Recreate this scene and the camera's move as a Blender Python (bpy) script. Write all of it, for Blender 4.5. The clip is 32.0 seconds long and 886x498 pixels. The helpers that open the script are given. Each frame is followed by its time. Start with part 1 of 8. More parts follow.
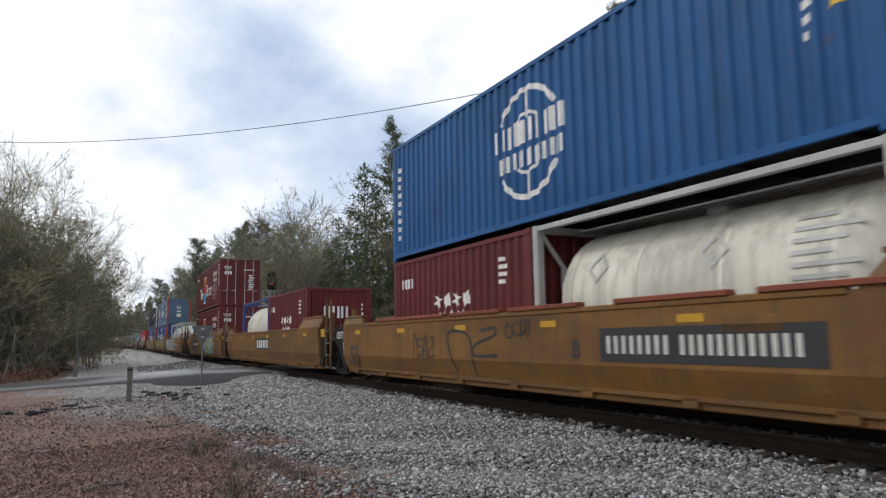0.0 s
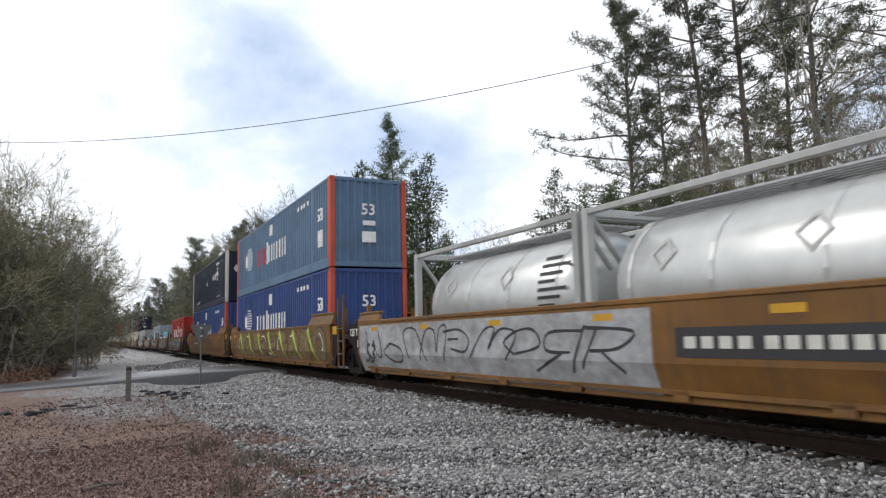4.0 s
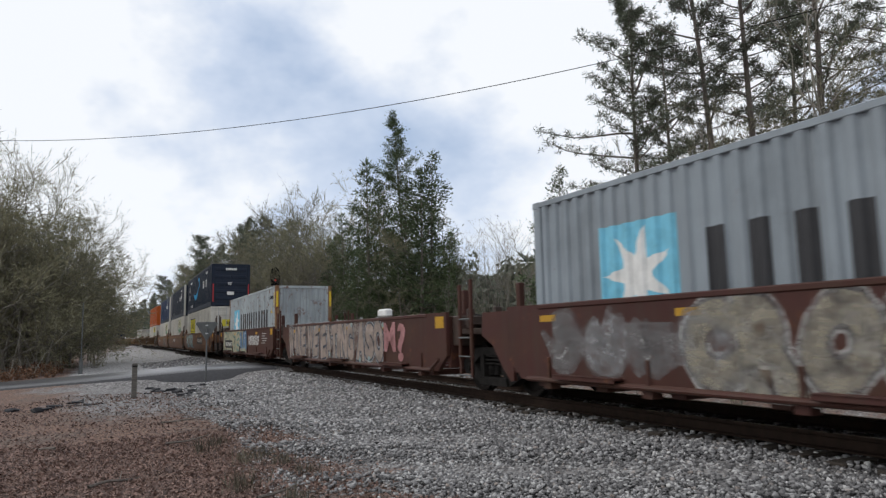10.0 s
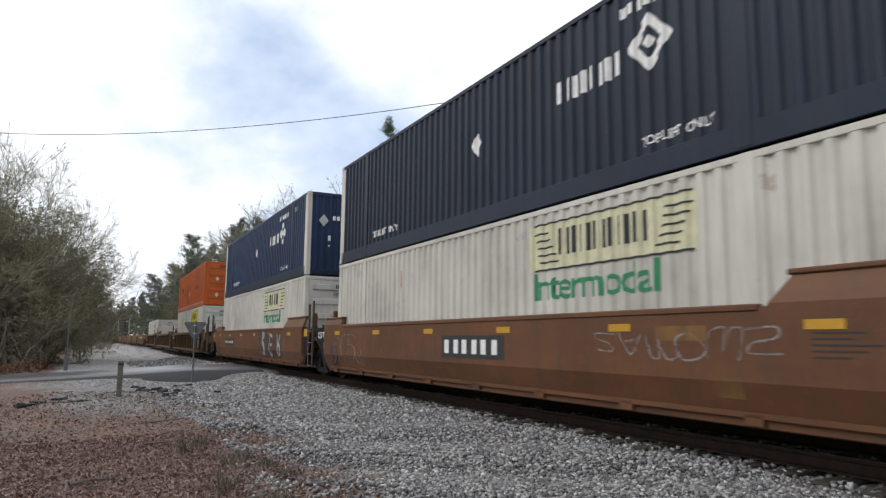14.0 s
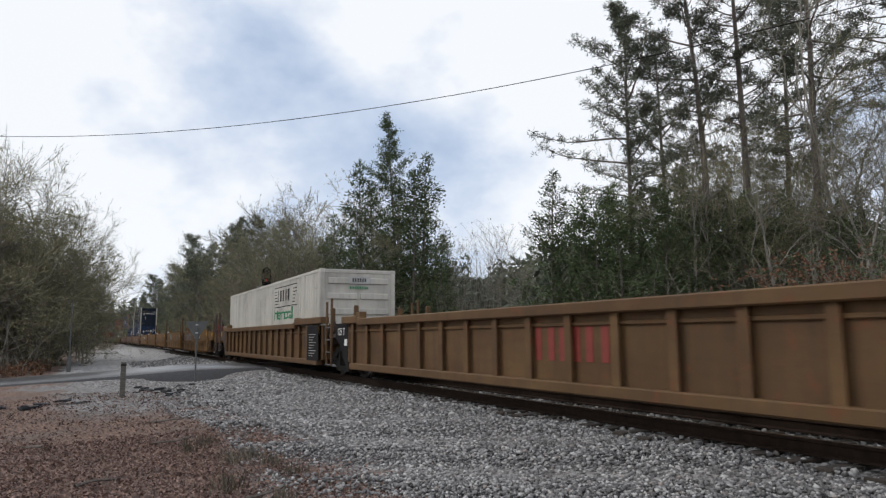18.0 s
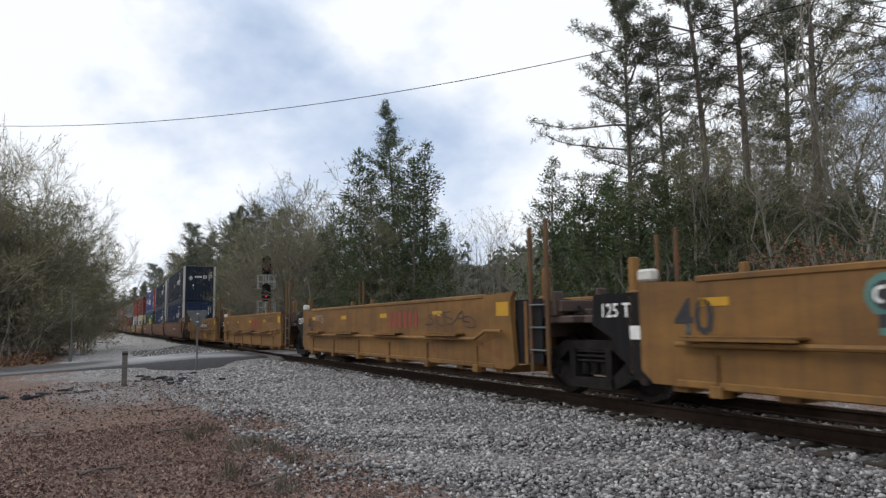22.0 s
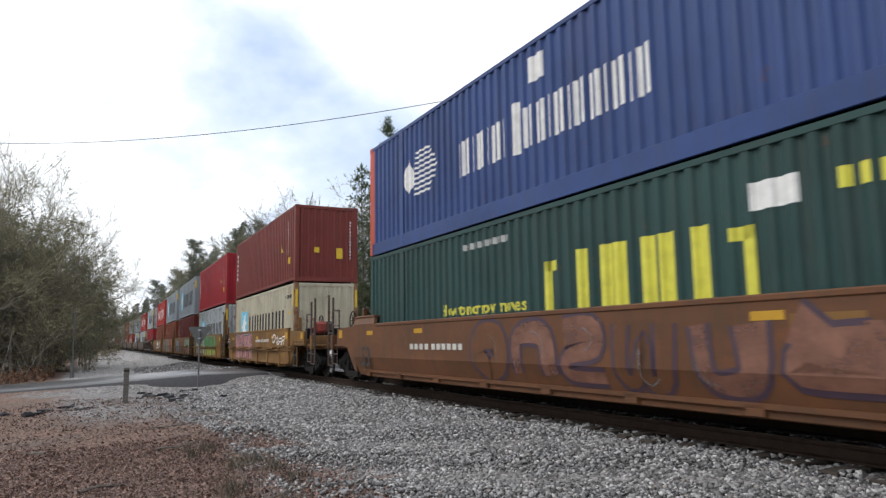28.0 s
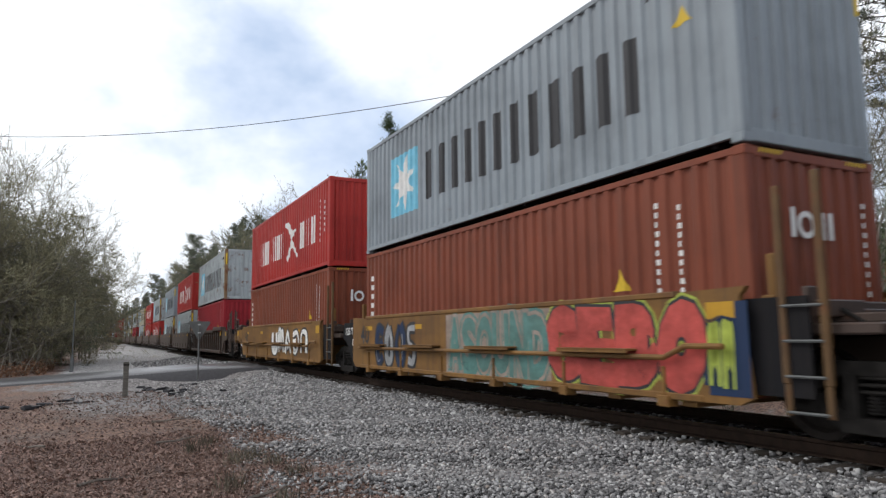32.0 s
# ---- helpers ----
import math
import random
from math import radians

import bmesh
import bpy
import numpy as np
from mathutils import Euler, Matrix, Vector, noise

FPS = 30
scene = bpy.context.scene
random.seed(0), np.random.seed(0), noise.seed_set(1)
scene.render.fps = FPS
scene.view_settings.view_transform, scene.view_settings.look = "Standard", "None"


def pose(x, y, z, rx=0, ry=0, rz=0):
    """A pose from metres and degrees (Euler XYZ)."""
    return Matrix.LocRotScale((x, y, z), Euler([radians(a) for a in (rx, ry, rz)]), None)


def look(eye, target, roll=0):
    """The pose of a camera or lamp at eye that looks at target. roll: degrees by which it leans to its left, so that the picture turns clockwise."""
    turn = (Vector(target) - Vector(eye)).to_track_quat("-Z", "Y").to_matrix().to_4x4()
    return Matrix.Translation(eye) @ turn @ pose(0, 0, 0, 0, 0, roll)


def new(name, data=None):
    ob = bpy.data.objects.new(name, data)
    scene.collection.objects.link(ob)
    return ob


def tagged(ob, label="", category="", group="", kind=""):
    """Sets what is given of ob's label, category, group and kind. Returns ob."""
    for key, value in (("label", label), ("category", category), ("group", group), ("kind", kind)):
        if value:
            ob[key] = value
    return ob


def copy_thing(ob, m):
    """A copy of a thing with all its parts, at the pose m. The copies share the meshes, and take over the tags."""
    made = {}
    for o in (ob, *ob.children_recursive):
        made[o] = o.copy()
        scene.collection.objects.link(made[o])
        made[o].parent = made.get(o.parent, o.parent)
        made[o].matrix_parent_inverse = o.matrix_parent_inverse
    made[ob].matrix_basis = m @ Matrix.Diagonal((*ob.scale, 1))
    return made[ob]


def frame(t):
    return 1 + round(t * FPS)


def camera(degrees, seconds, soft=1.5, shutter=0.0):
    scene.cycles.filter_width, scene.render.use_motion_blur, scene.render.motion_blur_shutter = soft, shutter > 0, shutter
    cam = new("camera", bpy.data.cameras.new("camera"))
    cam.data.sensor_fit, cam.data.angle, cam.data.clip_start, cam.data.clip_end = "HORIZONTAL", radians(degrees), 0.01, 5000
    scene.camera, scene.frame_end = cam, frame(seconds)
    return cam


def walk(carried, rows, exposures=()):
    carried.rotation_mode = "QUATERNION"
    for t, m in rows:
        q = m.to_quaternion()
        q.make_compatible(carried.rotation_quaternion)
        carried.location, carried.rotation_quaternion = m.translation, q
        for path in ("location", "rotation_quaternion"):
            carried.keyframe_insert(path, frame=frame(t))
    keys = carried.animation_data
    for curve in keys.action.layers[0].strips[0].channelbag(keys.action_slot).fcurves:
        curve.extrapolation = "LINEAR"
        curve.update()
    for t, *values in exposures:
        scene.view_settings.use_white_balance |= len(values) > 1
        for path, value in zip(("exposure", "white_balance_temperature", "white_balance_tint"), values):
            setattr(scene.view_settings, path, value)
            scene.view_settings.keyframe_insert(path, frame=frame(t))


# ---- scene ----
cam = camera(65.3, 32.0, soft=1.3, shutter=0.12)
EYE_H = 1.15


def at(rx, ry, rz):
    return pose(0, 0, EYE_H, rx, ry, rz)


walk(cam, [
    (0.0, at(97.38, 0.89, 0.01)), (0.5, at(97.39, 0.97, -0.04)), (1.0, at(97.34, 0.79, -0.04)),
    (1.5, at(97.24, 0.59, -0.17)), (2.0, at(97.26, 0.61, -0.20)), (2.5, at(97.25, 0.86, -0.24)),
    (3.0, at(97.22, 1.22, -0.33)), (3.5, at(97.13, 1.52, -0.18)), (5.5, at(97.16, 0.41, 0.34)),
    (6.0, at(97.13, 0.55, 0.45)), (6.5, at(97.15, 0.70, 0.45)), (7.0, at(97.07, 0.87, 0.48)),
    (7.5, at(96.96, 0.69, 0.44)), (8.0, at(96.92, 0.32, 0.25)), (8.5, at(96.88, 0.48, 0.19)),
    (9.0, at(96.86, 0.54, 0.06)), (9.5, at(96.87, 0.96, 0.09)), (10.0, at(96.97, 1.25, 0.30)),
    (10.5, at(97.02, 1.03, 0.32)), (11.0, at(97.08, 0.72, 0.21)), (11.5, at(97.12, 0.45, 0.09)),
    (12.0, at(97.03, 0.77, -0.06)), (12.5, at(97.05, 0.70, -0.21)), (13.0, at(97.19, -0.01, -0.36)),
    (13.5, at(97.39, -0.28, -0.43)), (14.0, at(97.59, -0.55, -0.59)), (14.5, at(97.67, -0.57, -0.76)),
    (16.5, at(97.29, 0.65, -0.86)), (17.0, at(97.31, 0.70, -0.64)), (17.5, at(97.28, 0.50, -0.53)),
    (18.0, at(97.15, 0.55, -0.44)), (18.5, at(97.01, 1.00, -0.34)), (19.0, at(96.94, 1.09, -0.35)),
    (19.5, at(96.87, 0.89, -0.42)), (20.0, at(96.68, 1.17, -0.46)), (20.5, at(96.39, 1.40, -0.52)),
    (21.0, at(96.16, 1.20, -0.57)), (21.5, at(96.05, 0.99, -0.50)), (22.0, at(96.13, 0.86, -0.41)),
    (22.5, at(96.19, 1.12, -0.29)), (23.0, at(96.19, 1.44, -0.13)), (23.5, at(96.16, 1.88, -0.08)),
    (24.0, at(96.19, 2.43, -0.08)), (24.5, at(96.37, 2.33, -0.13)), (25.0, at(96.61, 1.73, -0.27)),
    (25.5, at(96.94, 1.39, -0.21)), (27.5, at(97.48, 0.82, -0.18)), (28.0, at(97.47, 0.89, -0.22)),
    (28.5, at(97.57, 0.77, -0.26)), (29.0, at(97.63, 0.56, -0.26)), (29.5, at(97.62, 0.47, -0.30)),
    (30.0, at(97.55, 0.45, -0.30)), (30.5, at(97.45, 0.56, -0.30)), (31.0, at(97.32, 0.72, -0.25)),
    (31.5, at(97.19, 0.66, -0.24)), (32.0, at(97.14, 0.56, -0.26)),
], exposures=[(0.0, 0.0), (1.0, -0.05), (2.0, -0.1), (3.0, 0.08), (6.0, 0.25), (7.0, 0.2), (8.0, 0.0), (9.0, -0.1), (11.0, -0.12), (12.0, -0.08), (13.0, 0.03), (14.0, 0.15),
              (17.0, -0.03), (18.0, -0.12), (21.0, -0.08), (24.0, 0.03), (25.0, 0.0), (28.0, 0.3), (29.0, 0.22), (30.0, 0.15), (31.0, 0.2), (32.0, 0.15)])

# ---- daylight: bright broken overcast ----
world = bpy.data.worlds.new("overcast")
scene.world = world
world.use_nodes = True
wn, wl = world.node_tree.nodes, world.node_tree.links
wn.clear()
sky_out = wn.new("ShaderNodeOutputWorld")
sky_bg = wn.new("ShaderNodeBackground")
sky_tex = wn.new("ShaderNodeTexSky")
sky_tex.sky_type = 'NISHITA'
sky_tex.sun_disc = False
sky_tex.sun_elevation, sky_tex.sun_rotation = radians(48), radians(200)
sky_dim = wn.new("ShaderNodeMix")
sky_dim.data_type, sky_dim.blend_type = 'RGBA', 'MULTIPLY'
sky_dim.inputs[0].default_value = 1.0
sky_dim.inputs[7].default_value = (0.12, 0.12, 0.12, 1)
sky_co = wn.new("ShaderNodeTexCoord")
sky_map = wn.new("ShaderNodeMapping")
sky_map.inputs["Scale"].default_value = (1.0, 1.0, 1.5)
sky_map.inputs["Location"].default_value = (1.753, 0.714, 0.70)
sky_map.inputs["Rotation"].default_value = (0, 0, radians(17))
cloud = wn.new("ShaderNodeTexNoise")
cloud.inputs["Scale"].default_value, cloud.inputs["Detail"].default_value = 1.9, 6.0
cloud.inputs["Roughness"].default_value = 0.54
# the cover is thinner, so brighter, towards the veiled sun
lean_to = wn.new("ShaderNodeVectorMath")
lean_to.operation = 'DOT_PRODUCT'
lean_to.inputs[1].default_value = (-0.75, -0.1, 0.65)
thin = wn.new("ShaderNodeMath")
thin.operation = 'MULTIPLY_ADD'
thin.inputs[1].default_value = 0.20
cloud_col = wn.new("ShaderNodeValToRGB")
cloud_col.color_ramp.elements[0].position, cloud_col.color_ramp.elements[0].color = 0.34, (0.54, 0.70, 0.97, 1)
cloud_col.color_ramp.elements[1].position, cloud_col.color_ramp.elements[1].color = 0.52, (1.32, 1.36, 1.42, 1)
mid = cloud_col.color_ramp.elements.new(0.44)
mid.color = (0.89, 1.01, 1.22, 1)
sky_mix = wn.new("ShaderNodeMix")
sky_mix.data_type = 'RGBA'
sky_mix.inputs[0].default_value = 0.93
wl.new(sky_co.outputs["Generated"], sky_map.inputs["Vector"])
wl.new(sky_map.outputs[0], cloud.inputs["Vector"])
wl.new(sky_co.outputs["Generated"], lean_to.inputs[0])
wl.new(lean_to.outputs["Value"], thin.inputs[0])
wl.new(cloud.outputs["Fac"], thin.inputs[2])
wl.new(thin.outputs[0], cloud_col.inputs[0])
wl.new(sky_tex.outputs[0], sky_dim.inputs[6])
wl.new(sky_dim.outputs[2], sky_mix.inputs[6])
wl.new(cloud_col.outputs[0], sky_mix.inputs[7])
wl.new(sky_mix.outputs[2], sky_bg.inputs[0])
sky_bg.inputs[1].default_value = 0.81
wl.new(sky_bg.outputs[0], sky_out.inputs[0])

sun_data = bpy.data.lights.new("sun", 'SUN')
sun_data.energy, sun_data.angle, sun_data.color = 0.95, radians(22), (1.0, 0.96, 0.9)
sun = new("sun", sun_data)
sun.matrix_world = look((-60, 5, 55), (0, 0, 0))

# ---- materials ----
def base_nodes(name):
    m = bpy.data.materials.new(name)
    m.use_nodes = True
    n, l = m.node_tree.nodes, m.node_tree.links
    return m, n, l, n["Principled BSDF"]


def ramp(n, l, src, stops):
    r = n.new("ShaderNodeValToRGB")
    els = r.color_ramp.elements
    els[0].position, els[0].color = stops[0][0], (*stops[0][1], 1)
    els[1].position, els[1].color = stops[-1][0], (*stops[-1][1], 1)
    for p, c in stops[1:-1]:
        els.new(p).color = (*c, 1)
    l.new(src, r.inputs[0])
    return r.outputs[0]


def noise_of(n, l, scale, detail=4.0, rough=0.6, stretch=None, space="Object", apart=False):
    """Noise in a thing's own space; apart: each object has its own stretch of it."""
    co = n.new("ShaderNodeTexCoord")
    t = n.new("ShaderNodeTexNoise")
    t.inputs["Scale"].default_value, t.inputs["Detail"].default_value, t.inputs["Roughness"].default_value = scale, detail, rough
    src = co.outputs[space]
    if apart:
        info, add = n.new("ShaderNodeObjectInfo"), n.new("ShaderNodeVectorMath")
        mul = n.new("ShaderNodeMath")
        mul.operation = 'MULTIPLY'
        mul.inputs[1].default_value = 31.0
        l.new(info.outputs["Random"], mul.inputs[0])
        l.new(src, add.inputs[0])
        l.new(mul.outputs[0], add.inputs[1])
        src = add.outputs[0]
    if stretch:
        mp = n.new("ShaderNodeMapping")
        mp.inputs["Scale"].default_value = stretch
        l.new(src, mp.inputs["Vector"])
        src = mp.outputs[0]
    l.new(src, t.inputs["Vector"])
    return t.outputs["Fac"]


def mixc(n, l, fac, a, b, mode='MIX'):
    m = n.new("ShaderNodeMix")
    m.data_type, m.blend_type = 'RGBA', mode
    for sock, v in ((m.inputs[0], fac), (m.inputs[6], a), (m.inputs[7], b)):
        if isinstance(v, (int, float)):
            sock.default_value = v
        elif isinstance(v, tuple):
            sock.default_value = (*v, 1)
        else:
            l.new(v, sock)
    return m.outputs[2]


def bump(n, l, b, height, strength=0.3, dist=0.02):
    bp = n.new("ShaderNodeBump")
    bp.inputs["Strength"].default_value, bp.inputs["Distance"].default_value = strength, dist
    l.new(height, bp.inputs["Height"])
    l.new(bp.outputs[0], b.inputs["Normal"])


def scaled(c, k):
    return tuple(min(1.0, v * k) for v in c)


def paint(name, col, rust=0.15, dirt=0.35, rough=0.5, rust_col=(0.15, 0.06, 0.028), grime=0.0):
    """Weathered paint on steel: faded patches, vertical grime streaks, rust blooms, road film."""
    m, n, l, b = base_nodes(name)
    patch = ramp(n, l, noise_of(n, l, 0.55, 6, 0.62, None, "Object", True), [(0.3, scaled(col, 0.74)), (0.5, col), (0.72, scaled(col, 1.16))])
    streak = noise_of(n, l, 1.0, 6, 0.65, (5.0, 5.0, 0.35), "Object", True)
    st = n.new("ShaderNodeMapRange")
    st.inputs["From Min"].default_value, st.inputs["From Max"].default_value = 0.46, 0.76
    st.inputs["To Max"].default_value = dirt
    l.new(streak, st.inputs[0])
    c1 = mixc(n, l, st.outputs[0], patch, (0.06, 0.046, 0.036))
    if grime:
        film = n.new("ShaderNodeMapRange")
        film.inputs["From Min"].default_value, film.inputs["From Max"].default_value = 0.36, 0.66
        film.inputs["To Max"].default_value = grime
        l.new(noise_of(n, l, 0.8, 7, 0.66, (0.45, 1.0, 1.6), "Object", True), film.inputs[0])
        c1 = mixc(n, l, film.outputs[0], c1, (0.07, 0.038, 0.022))
    rn = noise_of(n, l, 2.6, 9, 0.74, None, "Object", True)
    rr = n.new("ShaderNodeMapRange")
    rr.inputs["From Min"].default_value, rr.inputs["From Max"].default_value = 0.645 - rust * 0.22, 0.72 - rust * 0.2
    rr.inputs["To Max"].default_value = min(1.0, 0.4 + rust)
    l.new(rn, rr.inputs[0])
    c2 = mixc(n, l, rr.outputs[0], c1, rust_col)
    l.new(c2, b.inputs["Base Color"])
    b.inputs["Roughness"].default_value = rough
    b.inputs["Specular IOR Level"].default_value = 0.22
    bump(n, l, b, noise_of(n, l, 26, 3), 0.12, 0.01)
    return m


def plain(name, col, rough=0.6, metal=0.0, var=0.15, scale=8.0):
    m, n, l, b = base_nodes(name)
    l.new(ramp(n, l, noise_of(n, l, scale, 5), [(0.3, scaled(col, 1 - var)), (0.7, scaled(col, 1 + var))]), b.inputs["Base Color"])
    b.inputs["Roughness"].default_value, b.inputs["Metallic"].default_value = rough, metal
    return m


MAT = {}


def mat(key):
    return MAT[key]


# container paints
MAT["blue"] = paint("blue_paint", (0.012, 0.088, 0.25), 0.05, 0.25)
MAT["royal"] = paint("royal_blue_paint", (0.032, 0.064, 0.19), 0.08, 0.3)
MAT["paleblue"] = paint("faded_blue_paint", (0.10, 0.17, 0.26), 0.1, 0.3)
MAT["navy"] = paint("navy_paint", (0.012, 0.02, 0.038), 0.05, 0.2)
MAT["navyblue"] = paint("navy_blue_paint", (0.016, 0.033, 0.08), 0.05, 0.2)
MAT["rustpost"] = paint("rusted_post_paint", (0.24, 0.15, 0.085), 0.7, 0.5, 0.7)
MAT["maroon"] = paint("maroon_paint", (0.115, 0.019, 0.021), 0.12, 0.3)
MAT["darkred"] = paint("oxide_red_paint", (0.16, 0.035, 0.028), 0.1, 0.3)
MAT["red"] = paint("red_paint", (0.37, 0.031, 0.026), 0.05, 0.2)
MAT["crimson"] = paint("crimson_paint", (0.27, 0.017, 0.026), 0.05, 0.2)
MAT["brown"] = paint("red_brown_paint", (0.205, 0.056, 0.03), 0.12, 0.35)
MAT["grey"] = paint("light_grey_paint", (0.26, 0.297, 0.327), 0.08, 0.25)
MAT["palegrey"] = paint("pale_grey_paint", (0.37, 0.41, 0.425), 0.45, 0.4)
MAT["cream"] = paint("cream_paint", (0.45, 0.42, 0.32), 0.3, 0.3)
MAT["white"] = paint("white_paint", (0.53, 0.51, 0.46), 0.06, 0.25)
MAT["orange"] = paint("orange_paint", (0.41, 0.088, 0.014), 0.07, 0.35)
MAT["green"] = paint("dark_green_paint", (0.022, 0.058, 0.054), 0.08, 0.3)
MAT["oldred"] = paint("old_red_paint", (0.24, 0.05, 0.04), 0.2, 0.4)
MAT["redpost"] = paint("red_orange_paint", (0.45, 0.075, 0.04), 0.05, 0.2)
# car paints
MAT["ochre"] = paint("ochre_car_paint", (0.20, 0.098, 0.026), 0.3, 0.6, 0.55, grime=0.6)
MAT["tan"] = paint("tan_car_paint", (0.235, 0.122, 0.036), 0.3, 0.6, 0.6, grime=0.62)
MAT["ribtan"] = paint("dirty_tan_car_paint", (0.145, 0.084, 0.037), 0.4, 0.6, 0.6, grime=0.7)
MAT["rustbrown"] = paint("rust_brown_car_paint", (0.145, 0.062, 0.028), 0.45, 0.65, 0.55, grime=0.6)
MAT["maroon_car"] = paint("maroon_car_paint", (0.064, 0.023, 0.020), 0.25, 0.55, 0.55, grime=0.6)
MAT["dark_car"] = paint("dark_car_paint", (0.07, 0.05, 0.042), 0.3, 0.5)
MAT["black"] = paint("black_steel_paint", (0.010, 0.010, 0.012), 0.12, 0.22, 0.75)
MAT["truck"] = plain("grimy_cast_steel", (0.017, 0.0155, 0.0145), 0.9, 0.0, 0.45, 6)
MAT["wire"] = plain("dark_stranded_wire", (0.010, 0.009, 0.0085), 0.9, 0.0, 0.3, 6)
MAT["wheel"] = plain("rolled_wheel_steel", (0.022, 0.018, 0.016), 0.7, 0.2, 0.4, 5)
MAT["tread"] = plain("polished_wheel_tread", (0.45, 0.44, 0.43), 0.25, 1.0, 0.1, 5)
MAT["rail"] = plain("rusty_rail_steel", (0.03, 0.019, 0.014), 0.85, 0.0, 0.3, 9)
MAT["railtop"] = plain("polished_rail_head", (0.5, 0.5, 0.5), 0.22, 1.0, 0.1, 5)
for key in ("truck", "wheel", "rail", "black"):
    MAT[key].node_tree.nodes["Principled BSDF"].inputs["Specular IOR Level"].default_value = 0.15
MAT["galv"] = plain("galvanised_steel", (0.42, 0.43, 0.44), 0.45, 0.6, 0.15, 12)
MAT["dullgrey"] = plain("dull_weathered_metal", (0.10, 0.105, 0.105), 0.75, 0.0, 0.2, 4)
MAT["tank"] = plain("tank_steel", (0.52, 0.53, 0.52), 0.35, 0.5, 0.12, 2)
MAT["tank_white"] = paint("tank_white_paint", (0.66, 0.64, 0.55), 0.12, 0.55)
MAT["frame_grey"] = paint("frame_grey_paint", (0.40, 0.41, 0.40), 0.1, 0.3)
# markings
for key, col in (("m_white", (0.72, 0.72, 0.70)), ("m_black", (0.02, 0.02, 0.023)), ("m_stencil", (0.52, 0.51, 0.47)), ("m_yellow", (0.62, 0.42, 0.02)),
                 ("m_lightblue", (0.17, 0.50, 0.66)), ("m_sky", (0.04, 0.33, 0.62)), ("m_green", (0.02, 0.20, 0.085)),
                 ("m_jbyellow", (0.58, 0.50, 0.03)), ("m_csx", (0.60, 0.57, 0.06)), ("m_paleyellow", (0.56, 0.54, 0.36)), ("m_reflect", (0.46, 0.25, 0.01)),
                 ("m_red", (0.5, 0.03, 0.03)), ("m_orange", (0.5, 0.14, 0.03)), ("m_oldred", (0.22, 0.035, 0.025)), ("m_grey", (0.42, 0.42, 0.41)),
                 ("g_green", (0.06, 0.42, 0.09)), ("g_lime", (0.45, 0.55, 0.08)), ("g_pink", (0.5, 0.25, 0.28)), ("g_blue", (0.19, 0.33, 0.5)),
                 ("g_teal", (0.12, 0.33, 0.30)), ("g_red", (0.52, 0.06, 0.055)), ("g_cream", (0.55, 0.5, 0.36)), ("g_mauve", (0.33, 0.24, 0.24)),
                 ("g_silver", (0.42, 0.43, 0.45)), ("g_yellow", (0.6, 0.42, 0.04)), ("g_khaki", (0.17, 0.13, 0.045)), ("g_purple", (0.05, 0.028, 0.045))):
    MAT[key] = plain(key[2:] + "_marking_paint", col, 0.6, 0.0, 0.14, 5.0)


def sprayed(name, col, thin, thick, scale=3.0):
    """Worn or thinly sprayed paint that lets the steel's colour through."""
    m = plain(name, col, 0.65, 0.0, 0.2, 4.0)
    n, l = m.node_tree.nodes, m.node_tree.links
    mr = n.new("ShaderNodeMapRange")
    mr.inputs["From Min"].default_value, mr.inputs["From Max"].default_value = 0.36, 0.62
    mr.inputs["To Min"].default_value, mr.inputs["To Max"].default_value = thin, thick
    l.new(noise_of(n, l, scale, 7, 0.7, (0.8, 1.0, 1.4), "Object", True), mr.inputs[0])
    l.new(mr.outputs[0], n["Principled BSDF"].inputs["Alpha"])
    return m


for key, col in (("f_white", (0.62, 0.62, 0.60)), ("f_silver", (0.34, 0.34, 0.35)), ("f_grey", (0.2, 0.19, 0.19)), ("f_cream", (0.46, 0.42, 0.34)), ("f_mauve", (0.33, 0.28, 0.25)), ("f_cream2", (0.42, 0.38, 0.29)), ("f_blue", (0.2, 0.27, 0.36)), ("f_dark", (0.03, 0.024, 0.026))):
    MAT[key] = sprayed("faded_" + key[2:] + "_spray_paint", col, 0.05, 0.62)
for key, col in (("g_green", (0.05, 0.33, 0.10)), ("g_lime", (0.42, 0.5, 0.08)), ("g_pink", (0.42, 0.2, 0.2)), ("g_blue", (0.14, 0.25, 0.4)), ("g_teal", (0.09, 0.22, 0.2)), ("g_paleteal", (0.28, 0.38, 0.37)),
                 ("g_red", (0.47, 0.065, 0.05)), ("g_darkred", (0.12, 0.02, 0.02)), ("g_brick", (0.19, 0.085, 0.055)), ("g_cream", (0.41, 0.375, 0.26)), ("g_mauve", (0.33, 0.26, 0.22)), ("g_silver", (0.33, 0.34, 0.35)),
                 ("g_sand", (0.46, 0.37, 0.2)), ("g_palelime", (0.38, 0.4, 0.22)), ("g_coral", (0.50, 0.075, 0.06)), ("g_teal2", (0.15, 0.29, 0.31)), ("g_mint", (0.30, 0.40, 0.30)), ("g_khaki", (0.17, 0.13, 0.045)), ("m_navyline", (0.03, 0.04, 0.06))):
    MAT[key] = sprayed(key[2:] + "_spray_paint", col, 0.6, 1.0, 1.6)

# ---- small mesh helpers ----
def mesh_of(name, bm):
    me = bpy.data.meshes.new(name)
    bm.normal_update()
    bm.to_mesh(me)
    bm.free()
    return me


